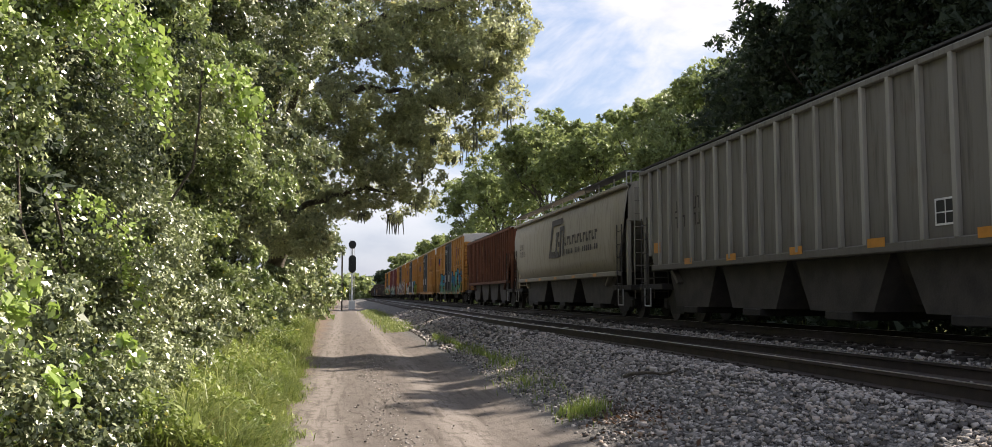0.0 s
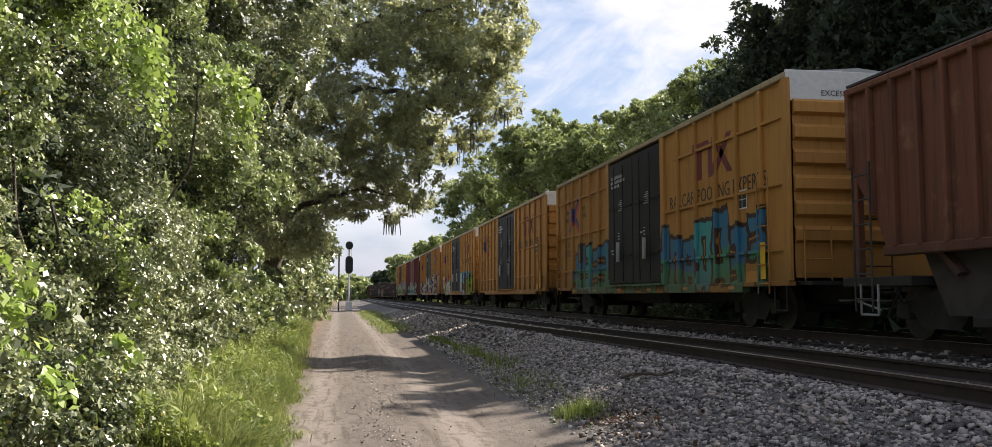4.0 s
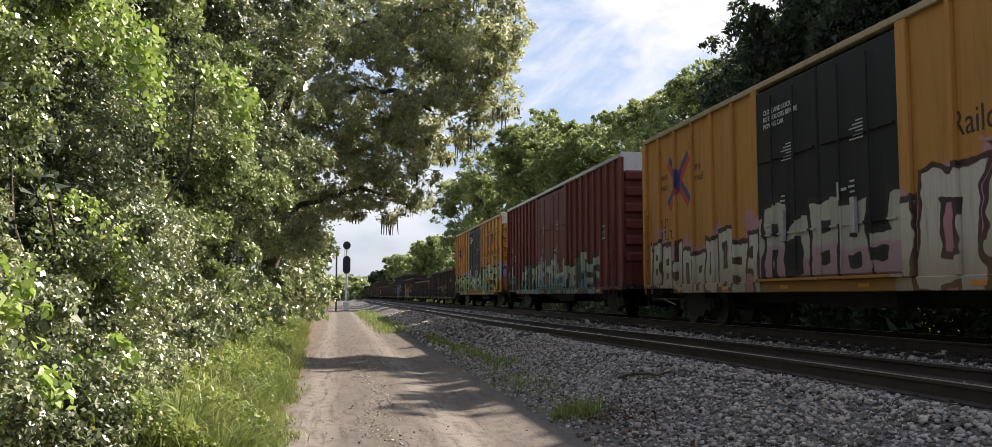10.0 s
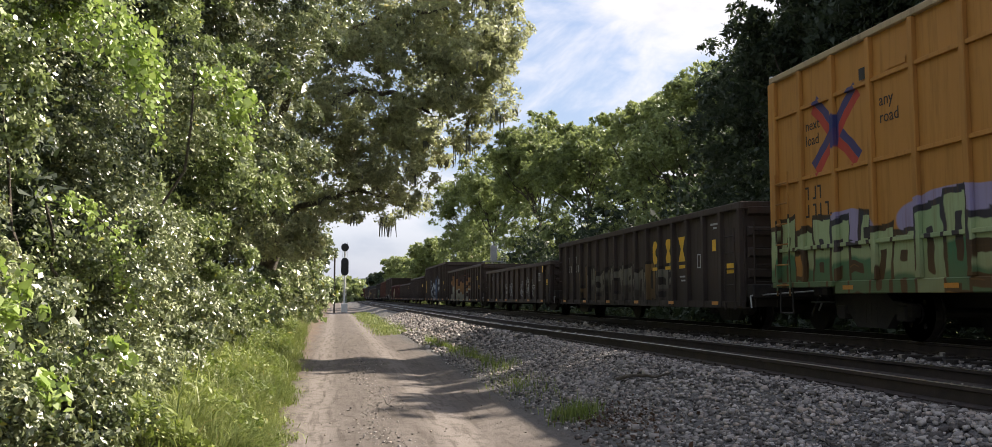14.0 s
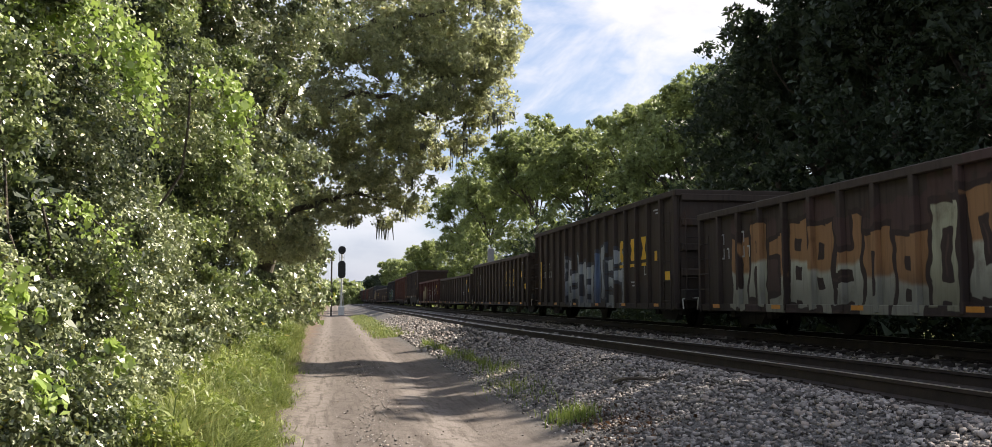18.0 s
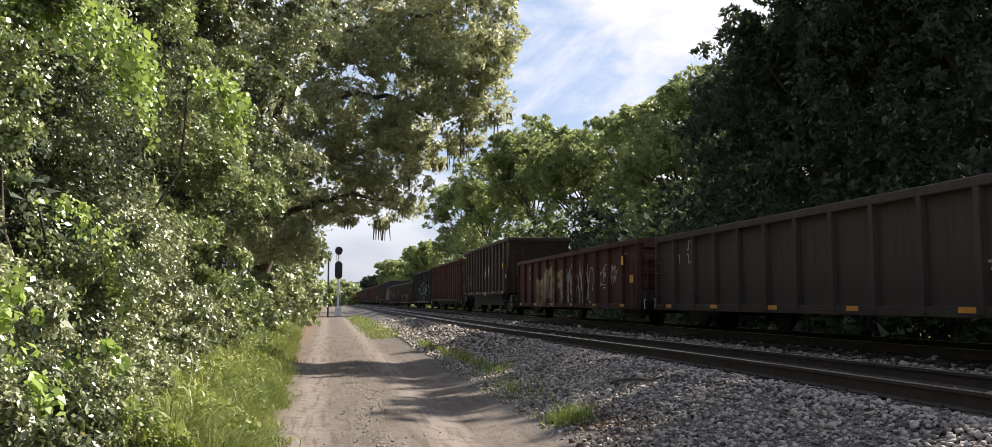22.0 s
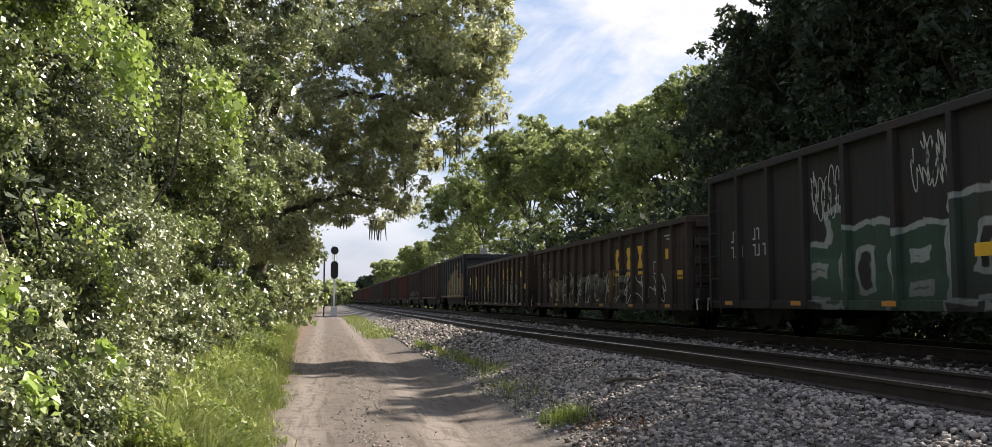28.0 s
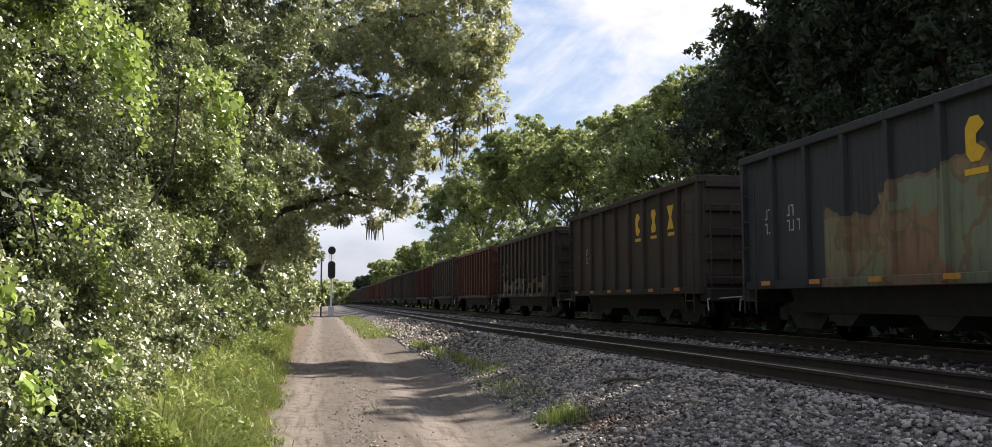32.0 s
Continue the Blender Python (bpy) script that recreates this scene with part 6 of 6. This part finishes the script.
        for s in (-1, 1):
            part("roof_grab", rods(0.025, [((-1.5, s * h, top + walk_h), (1.5, s * h, top + walk_h)), ((-1.5, s * h, top), (-1.5, s * h, top + walk_h)), ((1.5, s * h, top), (1.5, s * h, top + walk_h))], 5), M["galv"], car)
    running_gear(car, h + 0.35, h - 1.7)
    return car


# paints
NAVY, SIGNAL_RED = (0.030, 0.045, 0.16), (0.42, 0.045, 0.04)
ARROWS = []
for turn in (40, -40):                                         # each arm is blue along one edge and red along the other
    for off, tint in ((0.085, NAVY), (-0.085, SIGNAL_RED)):
        ARROWS.append(("box", 7.1 - off * math.sin(radians(turn)), 3.62 + off * math.cos(radians(turn)), 0.92, 0.085, turn, tint, None))
ARROWS += [("oval", 7.1, 3.62, 0.13, 0.30, 0, NAVY, None)]
CROSS = ("shapes", ARROWS, None, None, 3.0, 4.3, 6.0, 8.2, 1.0)
P_TAN = car_paint("tan_roof_edge_paint", (0.40, 0.31, 0.18), grime=0.4, rusty=0.2)
P_YEL = car_paint("yellow_car_paint", YELLOW, (0.17, 0.085, 0.022), grime=0.50, rusty=0.14, art=CROSS)
P_YEL_TEAL = car_paint("yellow_paint_teal_graffiti", YELLOW, (0.17, 0.085, 0.022), grime=0.48, rusty=0.12, art=[CROSS, ("block", [(0.03, 0.18, 0.30), (0.03, 0.28, 0.17), (0.05, 0.34, 0.34)], (0.010, 0.010, 0.016), None, 0.90, 2.3, -8.6, 7.2, 0.95)])
CYAN, BROWN_FILL, LIME, PALE, INK = (0.035, 0.27, 0.36), (0.085, 0.055, 0.045), (0.20, 0.31, 0.02), (0.58, 0.58, 0.56), (0.015, 0.016, 0.015)
WILD = [("box", -5.0, 1.55, 2.55, 0.82, 0, CYAN, None), ("box", -2.6, 1.3, 0.5, 0.7, 0, CYAN, None), ("box", -2.85, 1.55, 0.26, 0.76, 0, PALE, None), ("box", -3.42, 1.55, 0.32, 0.74, 0, BROWN_FILL, None),
        ("box", -4.25, 1.22, 1.3, 0.44, 0, BROWN_FILL, None), ("box", -4.40, 1.93, 0.22, 0.36, 0, PALE, None), ("box", -5.1, 1.55, 0.48, 0.74, 0, BROWN_FILL, None), ("box", -4.15, 0.92, 0.44, 0.17, 0, PALE, None),
        ("box", -5.25, 1.32, 0.07, 0.23, 0, (0.5, 0.32, 0.02), None), ("box", -6.1, 1.1, 0.55, 0.45, 8, LIME, INK), ("oval", -6.6, 1.30, 0.85, 0.68, 0, LIME, INK), ("oval", -6.55, 1.28, 0.17, 0.34, 0, INK, None),
        ("box", -7.2, 1.75, 0.13, 0.5, 24, INK, None), ("oval", -8.25, 1.28, 0.85, 0.72, 0, LIME, INK), ("box", -7.6, 1.0, 0.4, 0.35, -14, LIME, INK), ("oval", -8.25, 1.3, 0.22, 0.30, 0, INK, None), ("box", -9.0, 1.5, 0.25, 0.6, -20, LIME, INK)]
SNOW, ICE, SUN_YELLOW, LEAF_GREEN, HOT_RED, PLUM = (0.60, 0.61, 0.60), (0.20, 0.42, 0.52), (0.52, 0.38, 0.03), (0.03, 0.17, 0.06), (0.44, 0.05, 0.03), (0.035, 0.02, 0.04)
CANDY = [("box", 8.95, 1.45, 0.30, 0.55, 18, PLUM, None), ("box", 8.75, 1.0, 0.35, 0.16, 0, SUN_YELLOW, None), ("oval", 8.25, 1.55, 0.62, 0.74, 0, SNOW, None), ("oval", 8.05, 1.78, 0.34, 0.24, 10, HOT_RED, None), ("oval", 8.55, 1.75, 0.18, 0.42, 0, ICE, None),
         ("box", 8.35, 1.18, 0.36, 0.12, -25, LEAF_GREEN, None), ("box", 8.0, 1.02, 0.40, 0.10, -18, NAVY, None), ("box", 7.68, 1.2, 0.13, 0.42, 0, SNOW, None), ("box", 7.35, 1.95, 0.34, 0.20, 30, HOT_RED, None), ("box", 7.15, 1.25, 0.26, 0.62, 12, SUN_YELLOW, None),
         ("box", 6.9, 2.0, 0.30, 0.22, -35, PLUM, None), ("oval", 6.35, 1.45, 0.50, 0.72, 0, SNOW, None), ("oval", 6.35, 1.32, 0.22, 0.30, 0, LEAF_GREEN, None), ("oval", 6.35, 1.32, 0.11, 0.15, 0, NAVY, None), ("box", 6.15, 1.95, 0.22, 0.20, 15, HOT_RED, None),
         ("box", 5.7, 1.5, 0.16, 0.70, 0, SNOW, None), ("box", 5.3, 1.35, 0.22, 0.55, 0, ICE, None), ("box", 5.2, 2.1, 0.50, 0.16, -12, HOT_RED, INK), ("box", 5.0, 1.9, 0.45, 0.10, -14, LEAF_GREEN, None), ("oval", 4.55, 1.4, 0.40, 0.60, 0, SNOW, None), ("oval", 4.5, 1.4, 0.16, 0.30, 0, ICE, None)]
P_YEL_MIX = car_paint("yellow_paint_bright_graffiti", YELLOW, (0.17, 0.085, 0.022), grime=0.42, rusty=0.12, art=[CROSS, ("shapes", WILD, INK, None, 0.8, 2.4, -9.5, -2.2, 1.0),
            ("cells", [(0.50, 0.50, 0.46), (0.48, 0.36, 0.04), (0.04, 0.16, 0.06), (0.50, 0.50, 0.46), (0.40, 0.06, 0.04), (0.14, 0.36, 0.48)], INK, None, 0.85, 1.95, 2.6, 9.3, 0.55), ("shapes", CANDY, INK, None, 0.8, 2.4, 2.6, 9.5, 1.0)])
P_YEL_PINK = car_paint("yellow_paint_pale_graffiti", YELLOW, (0.17, 0.085, 0.022), grime=0.48, rusty=0.12, art=[CROSS, ("block", [(0.50, 0.48, 0.38), (0.44, 0.42, 0.33), (0.52, 0.49, 0.42)], (0.025, 0.02, 0.02), (0.42, 0.20, 0.27), 0.85, 2.35, -8.9, -2.2, 1.55), ("block", [(0.50, 0.49, 0.42), (0.44, 0.44, 0.38), (0.52, 0.49, 0.42)], (0.02, 0.018, 0.018), (0.42, 0.20, 0.27), 0.85, 1.9, 2.4, 9.3, 0.75)])
GREENS, LILAC = [(0.36, 0.46, 0.24), (0.035, 0.20, 0.10), (0.30, 0.42, 0.22)], (0.30, 0.28, 0.46)
CLOUDS = [("oval", -5.4, 2.15, 1.0, 0.42, 0, LILAC, None), ("oval", -8.8, 2.05, 1.1, 0.55, 0, LILAC, None), ("oval", -3.4, 1.95, 0.8, 0.3, 0, LILAC, None), ("oval", 4.0, 1.9, 1.4, 0.4, 0, LILAC, None), ("oval", 6.9, 1.85, 1.0, 0.35, 0, LILAC, None)]
P_YEL_GREEN = car_paint("yellow_paint_green_graffiti", YELLOW, (0.17, 0.085, 0.022), grime=0.42, rusty=0.12, art=[CROSS, ("shapes", CLOUDS, INK, None, 0.8, 2.4, -9.5, 9.5, 1.0),
              ("block", GREENS, (0.014, 0.018, 0.016), None, 0.75, 2.15, -8.6, -2.4, 1.5), ("block", GREENS, (0.014, 0.018, 0.016), None, 0.75, 1.9, 2.4, 9.5, 0.62)])
BLACK = (0.011, 0.011, 0.012)
P_DOOR = car_paint("black_door_paint", BLACK, (0.018, 0.016, 0.015), (0.03, 0.02, 0.015), grime=0.35, rusty=0.12)
P_DOOR_MIX = car_paint("black_door_bright_graffiti", BLACK, (0.018, 0.016, 0.015), (0.03, 0.02, 0.015), grime=0.3, rusty=0.1)
P_DOOR_PINK = car_paint("black_door_pale_graffiti", BLACK, (0.018, 0.016, 0.015), (0.03, 0.02, 0.015), grime=0.3, rusty=0.1, art=("block", [(0.40, 0.38, 0.32), (0.40, 0.26, 0.28), (0.42, 0.22, 0.26)], (0.025, 0.02, 0.02), None, 0.85, 2.15, -8.2, 9.3, 0.95))
P_DOOR_GREEN = car_paint("black_door_green_graffiti", BLACK, (0.018, 0.016, 0.015), (0.03, 0.02, 0.015), grime=0.3, rusty=0.1, art=("block", [(0.40, 0.50, 0.26), (0.05, 0.22, 0.12), (0.30, 0.28, 0.42)], (0.014, 0.018, 0.016), None, 0.80, 2.0, -2.6, 2.6, 0.62))
P_RED = car_paint("oxide_red_graffiti_paint", (0.155, 0.034, 0.030), grime=0.35, rusty=0.2, art=("block", [(0.40, 0.44, 0.34), (0.16, 0.30, 0.28), (0.10, 0.14, 0.10)], (0.03, 0.05, 0.04), None, 0.85, 1.95, -7.2, 9.2, 0.8))
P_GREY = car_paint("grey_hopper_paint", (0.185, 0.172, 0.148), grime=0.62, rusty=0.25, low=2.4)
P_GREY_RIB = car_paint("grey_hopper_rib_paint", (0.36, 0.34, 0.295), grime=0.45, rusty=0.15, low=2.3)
P_CREAM = car_paint("cream_hopper_paint", (0.37, 0.335, 0.27), grime=0.5, rusty=0.22, low=2.2)
P_RUST = car_paint("rusted_hopper_paint", (0.17, 0.066, 0.036), (0.040, 0.026, 0.021), (0.27, 0.14, 0.08), 0.85, 0.75, 0.75)


def dark_paint(name, base=(0.068, 0.052, 0.043), art=None, rusty=0.45):
    return car_paint(name, base, (0.022, 0.018, 0.016), (0.075, 0.036, 0.022), 0.5, rusty, 0.7, 1.5, art)


P_DARK = dark_paint("black_brown_wagon_paint")
P_DARK_PALE = dark_paint("dark_wagon_pale_graffiti", art=("block", [(0.42, 0.46, 0.50), (0.34, 0.38, 0.42), (0.14, 0.20, 0.32)], (0.08, 0.09, 0.11), None, 0.70, 2.1, -3.8, 3.1, 0.85))
P_DARK_TAN = dark_paint("dark_wagon_tan_graffiti", art=[("block", [(0.34, 0.19, 0.09), (0.46, 0.47, 0.39), (0.42, 0.42, 0.30)], (0.05, 0.035, 0.03), (0.09, 0.055, 0.05), 0.62, 1.95, -3.6, 6.6, 0.85)])
P_DARK_GREEN = dark_paint("dark_wagon_green_graffiti", (0.036, 0.034, 0.032), ("block", [(0.022, 0.060, 0.035), (0.035, 0.10, 0.055), (0.020, 0.040, 0.028)], (0.32, 0.35, 0.33), None, 0.75, 2.0, -5.2, 4.0, 1.35))
P_MIXED = dark_paint("dark_wagon_mixed_graffiti", art=("block", [(0.20, 0.19, 0.15), (0.12, 0.10, 0.08), (0.22, 0.14, 0.06)], (0.03, 0.025, 0.02), None, 0.65, 1.55, -4.0, 5.5, 0.5))
P_BROWN = dark_paint("red_brown_wagon_paint", (0.085, 0.030, 0.024))
P_BROWN_ART = dark_paint("red_brown_wagon_graffiti", (0.085, 0.030, 0.024), ("block", [(0.40, 0.35, 0.22), (0.36, 0.31, 0.20), (0.32, 0.28, 0.2)], (0.12, 0.06, 0.03), None, 0.75, 1.75, 0.6, 4.9, 0.75))
P_ORANGE = dark_paint("rust_orange_wagon_paint", (0.105, 0.044, 0.028), rusty=0.6)
P_SLATE = dark_paint("slate_hopper_tan_graffiti", (0.050, 0.054, 0.060), ("cells", [(0.26, 0.20, 0.12), (0.20, 0.23, 0.15), (0.27, 0.16, 0.10), (0.24, 0.21, 0.13)], (0.20, 0.15, 0.09), None, 1.15, 2.3, -5.4, 2.6, 1.6), 0.2)

POOL = [("RAILCAR POOLING EXPERTS", (-3.0, 2.96, 0.34))]
POOL2 = [("Railcar Pooling", (-3.6, 2.95, 0.38)), ("Experts", (-4.8, 2.3, 0.38))]

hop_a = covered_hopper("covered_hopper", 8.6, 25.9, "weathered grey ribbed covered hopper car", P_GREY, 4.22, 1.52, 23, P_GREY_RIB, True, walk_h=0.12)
lgb = covered_hopper("covered_hopper", 27.4, 45.9, "cream smooth-sided covered hopper car with dark emblem", P_CREAM, 4.10, 1.45, 0, None, True, curved=True, walk_h=0.42)
covered_hopper("covered_hopper", 47.4, 64.0, "heavily rusted brown ribbed covered hopper car", P_RUST, 4.17, 1.48, 27, None, True, walk_h=0.10)
boxcar("boxcar", 66.1, 85.4, "yellow boxcar with teal graffiti along its foot", P_YEL_TEAL, P_DOOR, words=POOL)
boxcar("boxcar", 87.5, 106.6, "yellow boxcar with black plug doors", P_YEL, P_DOOR, words=POOL)
boxcar("boxcar", 108.5, 127.8, "yellow boxcar with many-coloured graffiti", P_YEL_MIX, P_DOOR_MIX, words=POOL)
boxcar("boxcar", 129.8, 149.1, "yellow boxcar with pale pink and grey graffiti", P_YEL_PINK, P_DOOR_PINK, style="ribs", words=POOL2, emblem="board")
boxcar("boxcar", 151.2, 170.4, "oxide red boxcar with pale graffiti", P_RED, P_RED, style="ribs", red=True, words="x")
boxcar("boxcar", 172.4, 191.2, "yellow boxcar with green block graffiti", P_YEL_GREEN, P_DOOR_GREEN, words=POOL)

STD = (("number", (1.0, 1.95, 0.30)), ("tabs", 0), ("ends", 0))
G = "dark rusty open gondola wagon with ribbed sides"
gondola("gondola", 192.7, 209.0, G + " and yellow emblem", P_MIXED, 2.72, emblem=(-2.05, 1.62, 0.62, M["yellow"], 1.02), tags=STD)
gondola("gondola", 210.5, 226.6, "low dark gondola wagon with silver outline graffiti", P_DARK, 2.15, ribs=13, tags=STD + (("scrawl", (-4.5, -1.0, 0.8, 1.6, "silver_line", 4, 0.022, 9)), ("scrawl", (0.5, 3.0, 0.7, 1.4, "silver_line", 6, 0.02, 7)),))
gondola("gondola", 228.6, 245.1, G + " and tan graffiti", P_DARK_TAN, 2.68, emblem=(-2.5, 1.62, 0.64, M["yellow"], 1.03), tags=STD)
gondola("gondola", 246.6, 263.0, "tall " + G + " and pale graffiti", P_DARK_PALE, 3.47, ribs=17, emblem=(-3.0, 1.86, 0.64, M["yellow"], 1.02), tags=STD + (("bar", ((6.9, 1.2, 0.14, 1.1),)),))
gondola("gondola", 264.5, 280.7, G + " and yellow emblem", P_DARK, 2.77, emblem=(-2.65, 1.60, 0.62, M["yellow"], 1.02), tags=STD + (("scrawl", (-4.6, -3.4, 0.9, 2.3, "silver_line", 14, 0.03, 2)),))
gondola("gondola", 282.0, 298.3, "low " + G, P_DARK, 2.34, ribs=14, tags=STD)
gondola("gondola", 299.7, 316.6, "red-brown gondola wagon with white graffiti", P_BROWN_ART, 2.43, ribs=13, chord=P_BROWN, tags=STD + (("scrawl", (-3.6, 0.6, 0.65, 1.95, "pale_line", 8, 0.035, 9)), ("scrawl", (-6.2, -4.4, 1.2, 1.9, "pale_line", 9, 0.03, 3))))
hop_l = coal_hopper("hopper_wagon", 318.9, 333.9, "tall black-brown open hopper wagon with slanted ends", P_DARK, 3.75, 1.1, 15, 1.2, tags=STD)
coal_hopper("hopper_wagon", 336.0, 352.4, "rust-orange open hopper wagon with ribbed sides", P_ORANGE, 3.5, 0.75, 16, 0.0, tags=(("number", (1.4, 2.4, 0.26)),))
gondola("gondola", 354.0, 370.6, "tall dark gondola wagon with green and silver graffiti", P_DARK_GREEN, 3.43, 0.6, 13, emblem=(-1.4, 1.90, 0.60, M["yellow"], 1.34), tags=STD + (("scrawl", (-3.2, -2.2, 2.3, 3.1, "pale_line", 24, 0.022, 5)), ("scrawl", (0.0, 1.0, 2.35, 3.1, "pale_line", 25, 0.022, 5)), ("scrawl", (2.9, 3.9, 2.2, 3.0, "pale_line", 26, 0.022, 5)), ("bar", ((-0.9, 1.3, 0.45, 0.18),))))
gondola("gondola", 371.8, 388.4, G + " and tangled graffiti", P_MIXED, 2.70, emblem=(-2.2, 1.62, 0.62, M["yellow"], 0.98), tags=STD + (("scrawl", (-6.5, 6.5, 0.65, 1.6, "pale_line", 41, 0.03, 16)),))
gondola("gondola", 389.6, 406.7, G + " and silver scrawls", P_DARK, 2.75, emblem=(-2.2, 1.72, 0.55, M["yellow"], 1.0), tags=STD + (("scrawl", (-0.6, 0.4, 0.7, 1.7, "pale_line", 17, 0.03, 3)), ("scrawl", (0.9, 1.9, 0.8, 1.9, "pale_line", 27, 0.03, 3)), ("scrawl", (2.3, 3.2, 0.7, 1.5, "pale_line", 37, 0.03, 3)), ("scrawl", (-6.0, -3.5, 0.7, 1.6, "pale_line", 18, 0.03, 6)), ("scrawl", (6.9, 7.4, 1.2, 1.9, "pale_line", 19, 0.03, 2)), ("bar", ((5.0, 1.35, 0.16, 0.7), (1.1, 1.2, 0.2, 0.85), (7.1, 1.65, 0.2, 0.4)))))
HOP = "open coal hopper wagon with flat ends"
coal_hopper("hopper_wagon", 408.4, 419.8, "slate grey " + HOP + " and tan graffiti", P_SLATE, 3.60, 0.98, 10, emblem=(-0.8, 2.58, 0.62, M["yellow"], 1.2), tags=(("number", (0.9, 2.3, 0.26)), ("tabs", 0)))
hop_t = coal_hopper("hopper_wagon", 422.0, 433.4, "black-brown " + HOP, P_DARK, 3.57, 0.92, 10, emblem=(-0.85, 2.52, 0.60, M["yellow"], 1.22), tags=(("number", (0.9, 2.2, 0.26)), ("tabs", 0)))
hop_u = coal_hopper("hopper_wagon", 435.6, 447.0, "dark rusty " + HOP, P_MIXED, 3.45, 0.92, 14, tags=(("number", (0.9, 2.2, 0.26)),))
hop_v = coal_hopper("hopper_wagon", 449.3, 460.7, "rust-brown " + HOP, P_ORANGE, 3.5, 0.92, 13)
hop_k = coal_hopper("hopper_wagon", 463.0, 474.4, "black " + HOP, P_DARK, 3.6, 0.92, 12)
hop_r = coal_hopper("hopper_wagon", 476.7, 488.1, "red-brown " + HOP, P_BROWN, 3.5, 0.92, 12)


def far_train():
    """The rest of the train repeats the same wagons."""
    start = 490.4
    for i, kind in enumerate("kkkvvrvkkuktkkurkkkvkkt"):
        src = {"k": hop_k, "v": hop_v, "r": hop_r, "u": hop_u, "t": hop_t}[kind]
        car = copy_thing(src, Matrix())
        CARS.append((car, start + 5.7))
        start += 13.7


far_train()


# ---- emblem and words of the cream hopper ----
def cream_hopper_signs():
    X = -1.612
    frame_mark = [(1.22, 2.22), (0.55, 3.73), (-1.25, 3.73), (-1.18, 3.50), (0.40, 3.50), (0.88, 2.47), (0.2, 2.47), (0.05, 2.22)]
    hook_mark = [(0.05, 2.22), (-0.15, 3.22), (-0.60, 3.22), (-0.52, 3.02), (-0.32, 3.02), (-0.18, 2.44), (-0.45, 2.44), (-0.42, 2.22)]
    part("emblem", flat_shape(bmesh.new(), frame_mark, X, 0.006), M["lettering"], lgb, "large dark angular emblem")
    part("emblem", flat_shape(bmesh.new(), hook_mark, X, 0.006), M["lettering"], lgb)
    part("emblem", flat_shape(bmesh.new(), [(-0.42, 2.83), (-0.45, 2.63), (-0.70, 2.63), (-0.62, 2.22), (-0.80, 2.22), (-0.98, 3.22), (-1.30, 3.22), (-1.12, 2.22), (-1.30, 2.22), (-1.48, 3.40), (-0.85, 3.40), (-0.75, 2.83)], X, 0.006), M["lettering"], lgb)
    name = []
    for i in range(12):
        y = -1.55 - 0.40 * i
        name += [(y - 0.10, 2.62, 0.10, 0.34), (y - 0.28, 2.62 + 0.24 * (i % 2), 0.18, 0.10)]
    bars("company_name", M["lettering"], lgb, X, name)
    bars("company_name", M["lettering"], lgb, X, [(-1.55 - 0.27 * i - 0.12, 2.28, 0.12, 0.20) for i in range(18) if i not in (5, 9, 15)])
    number_bars(lgb, X, 7.6, 2.85, (4, 6), 0.26, M["lettering"])
    reflectors(lgb, -1.585, [(-6 + 3 * i, 1.34, 0.45, 0.1) for i in range(5)])


cream_hopper_signs()
number_bars(hop_a, -1.515, 5.9, 2.85, (2, 3), 0.30, M["lettering"])
number_bars(hop_a, -1.515, 4.6, 2.85, (2, 2), 0.30, M["lettering"])
reflectors(hop_a, -1.585, [(y, 1.48, 0.5, 0.15) for y in (4.6, 2.0, -1.0, -3.7, -6.4)] + [(6.9, 1.86, 0.5, 0.28)])
board = bars("data_panel", M["black"], hop_a, -1.516, [(-5.36, 1.72, 0.46, 0.4)], "small framed data panel")
bars("frame", M["white"], board, -1.520, [(-5.36, 1.72, 0.46, 0.03), (-5.36, 2.09, 0.46, 0.03), (-5.36, 1.74, 0.03, 0.36), (-4.93, 1.74, 0.03, 0.36), (-5.15, 1.74, 0.02, 0.36), (-5.34, 1.9, 0.42, 0.02)])
for y in (-0.28, -1.32):                                     # white strokes on the tall dark hopper
    bm = bmesh.new()
    for p in (rect(y, 1.98, 0.06, 0.65), rect(y - 0.24, 1.98, 0.06, 0.65), [(y, 2.4), (y + 0.06, 2.63), (y - 0.18, 2.2), (y - 0.24, 1.98)]):
        flat_shape(bm, p, -1.496)
    part("painted_mark", bm, M["white"], hop_l, "white painted zigzag mark")
scrawl(hop_l, -1.573, -1.27, 0.08, 1.08, 1.22, M["pale_line"], 5, 0.016, 7)


# ---- movement ----
def train_way(t):
    """Metres that the train has come by t seconds."""
    return 12.34 * t + 0.00685 * t * t


def motions():
    times = [0.0, 2.0, 4.0, 6.0, 8.0, 10.0, 12.0, 14.0, 16.0, 18.0, 20.0, 22.0, 24.0, 26.0, 28.0, 30.0, 32.0]
    for car, mid in CARS:
        walk(car, [(t, pose(TRAIN_X, mid - train_way(t), RAIL_Z)) for t in times])
    ticks = [i / FPS for i in range(32 * FPS + 1)]
    first = {}
    for car, mid in CARS:
        for w in car.children_recursive:
            if not w.name.startswith("wheelset"):
                continue
            rear = w.matrix_local.translation.y > 0
            if rear not in first:
                first[rear] = w
                y = 0.89 if rear else -0.89
                walk(w, [(t, pose(0, y, 0.457, math.degrees(train_way(t) / 0.457) % 360)) for t in ticks])
            else:
                w.rotation_mode = "QUATERNION"
                keys = w.animation_data_create()
                keys.action = first[rear].animation_data.action
                keys.action_slot = first[rear].animation_data.action_slot


motions()
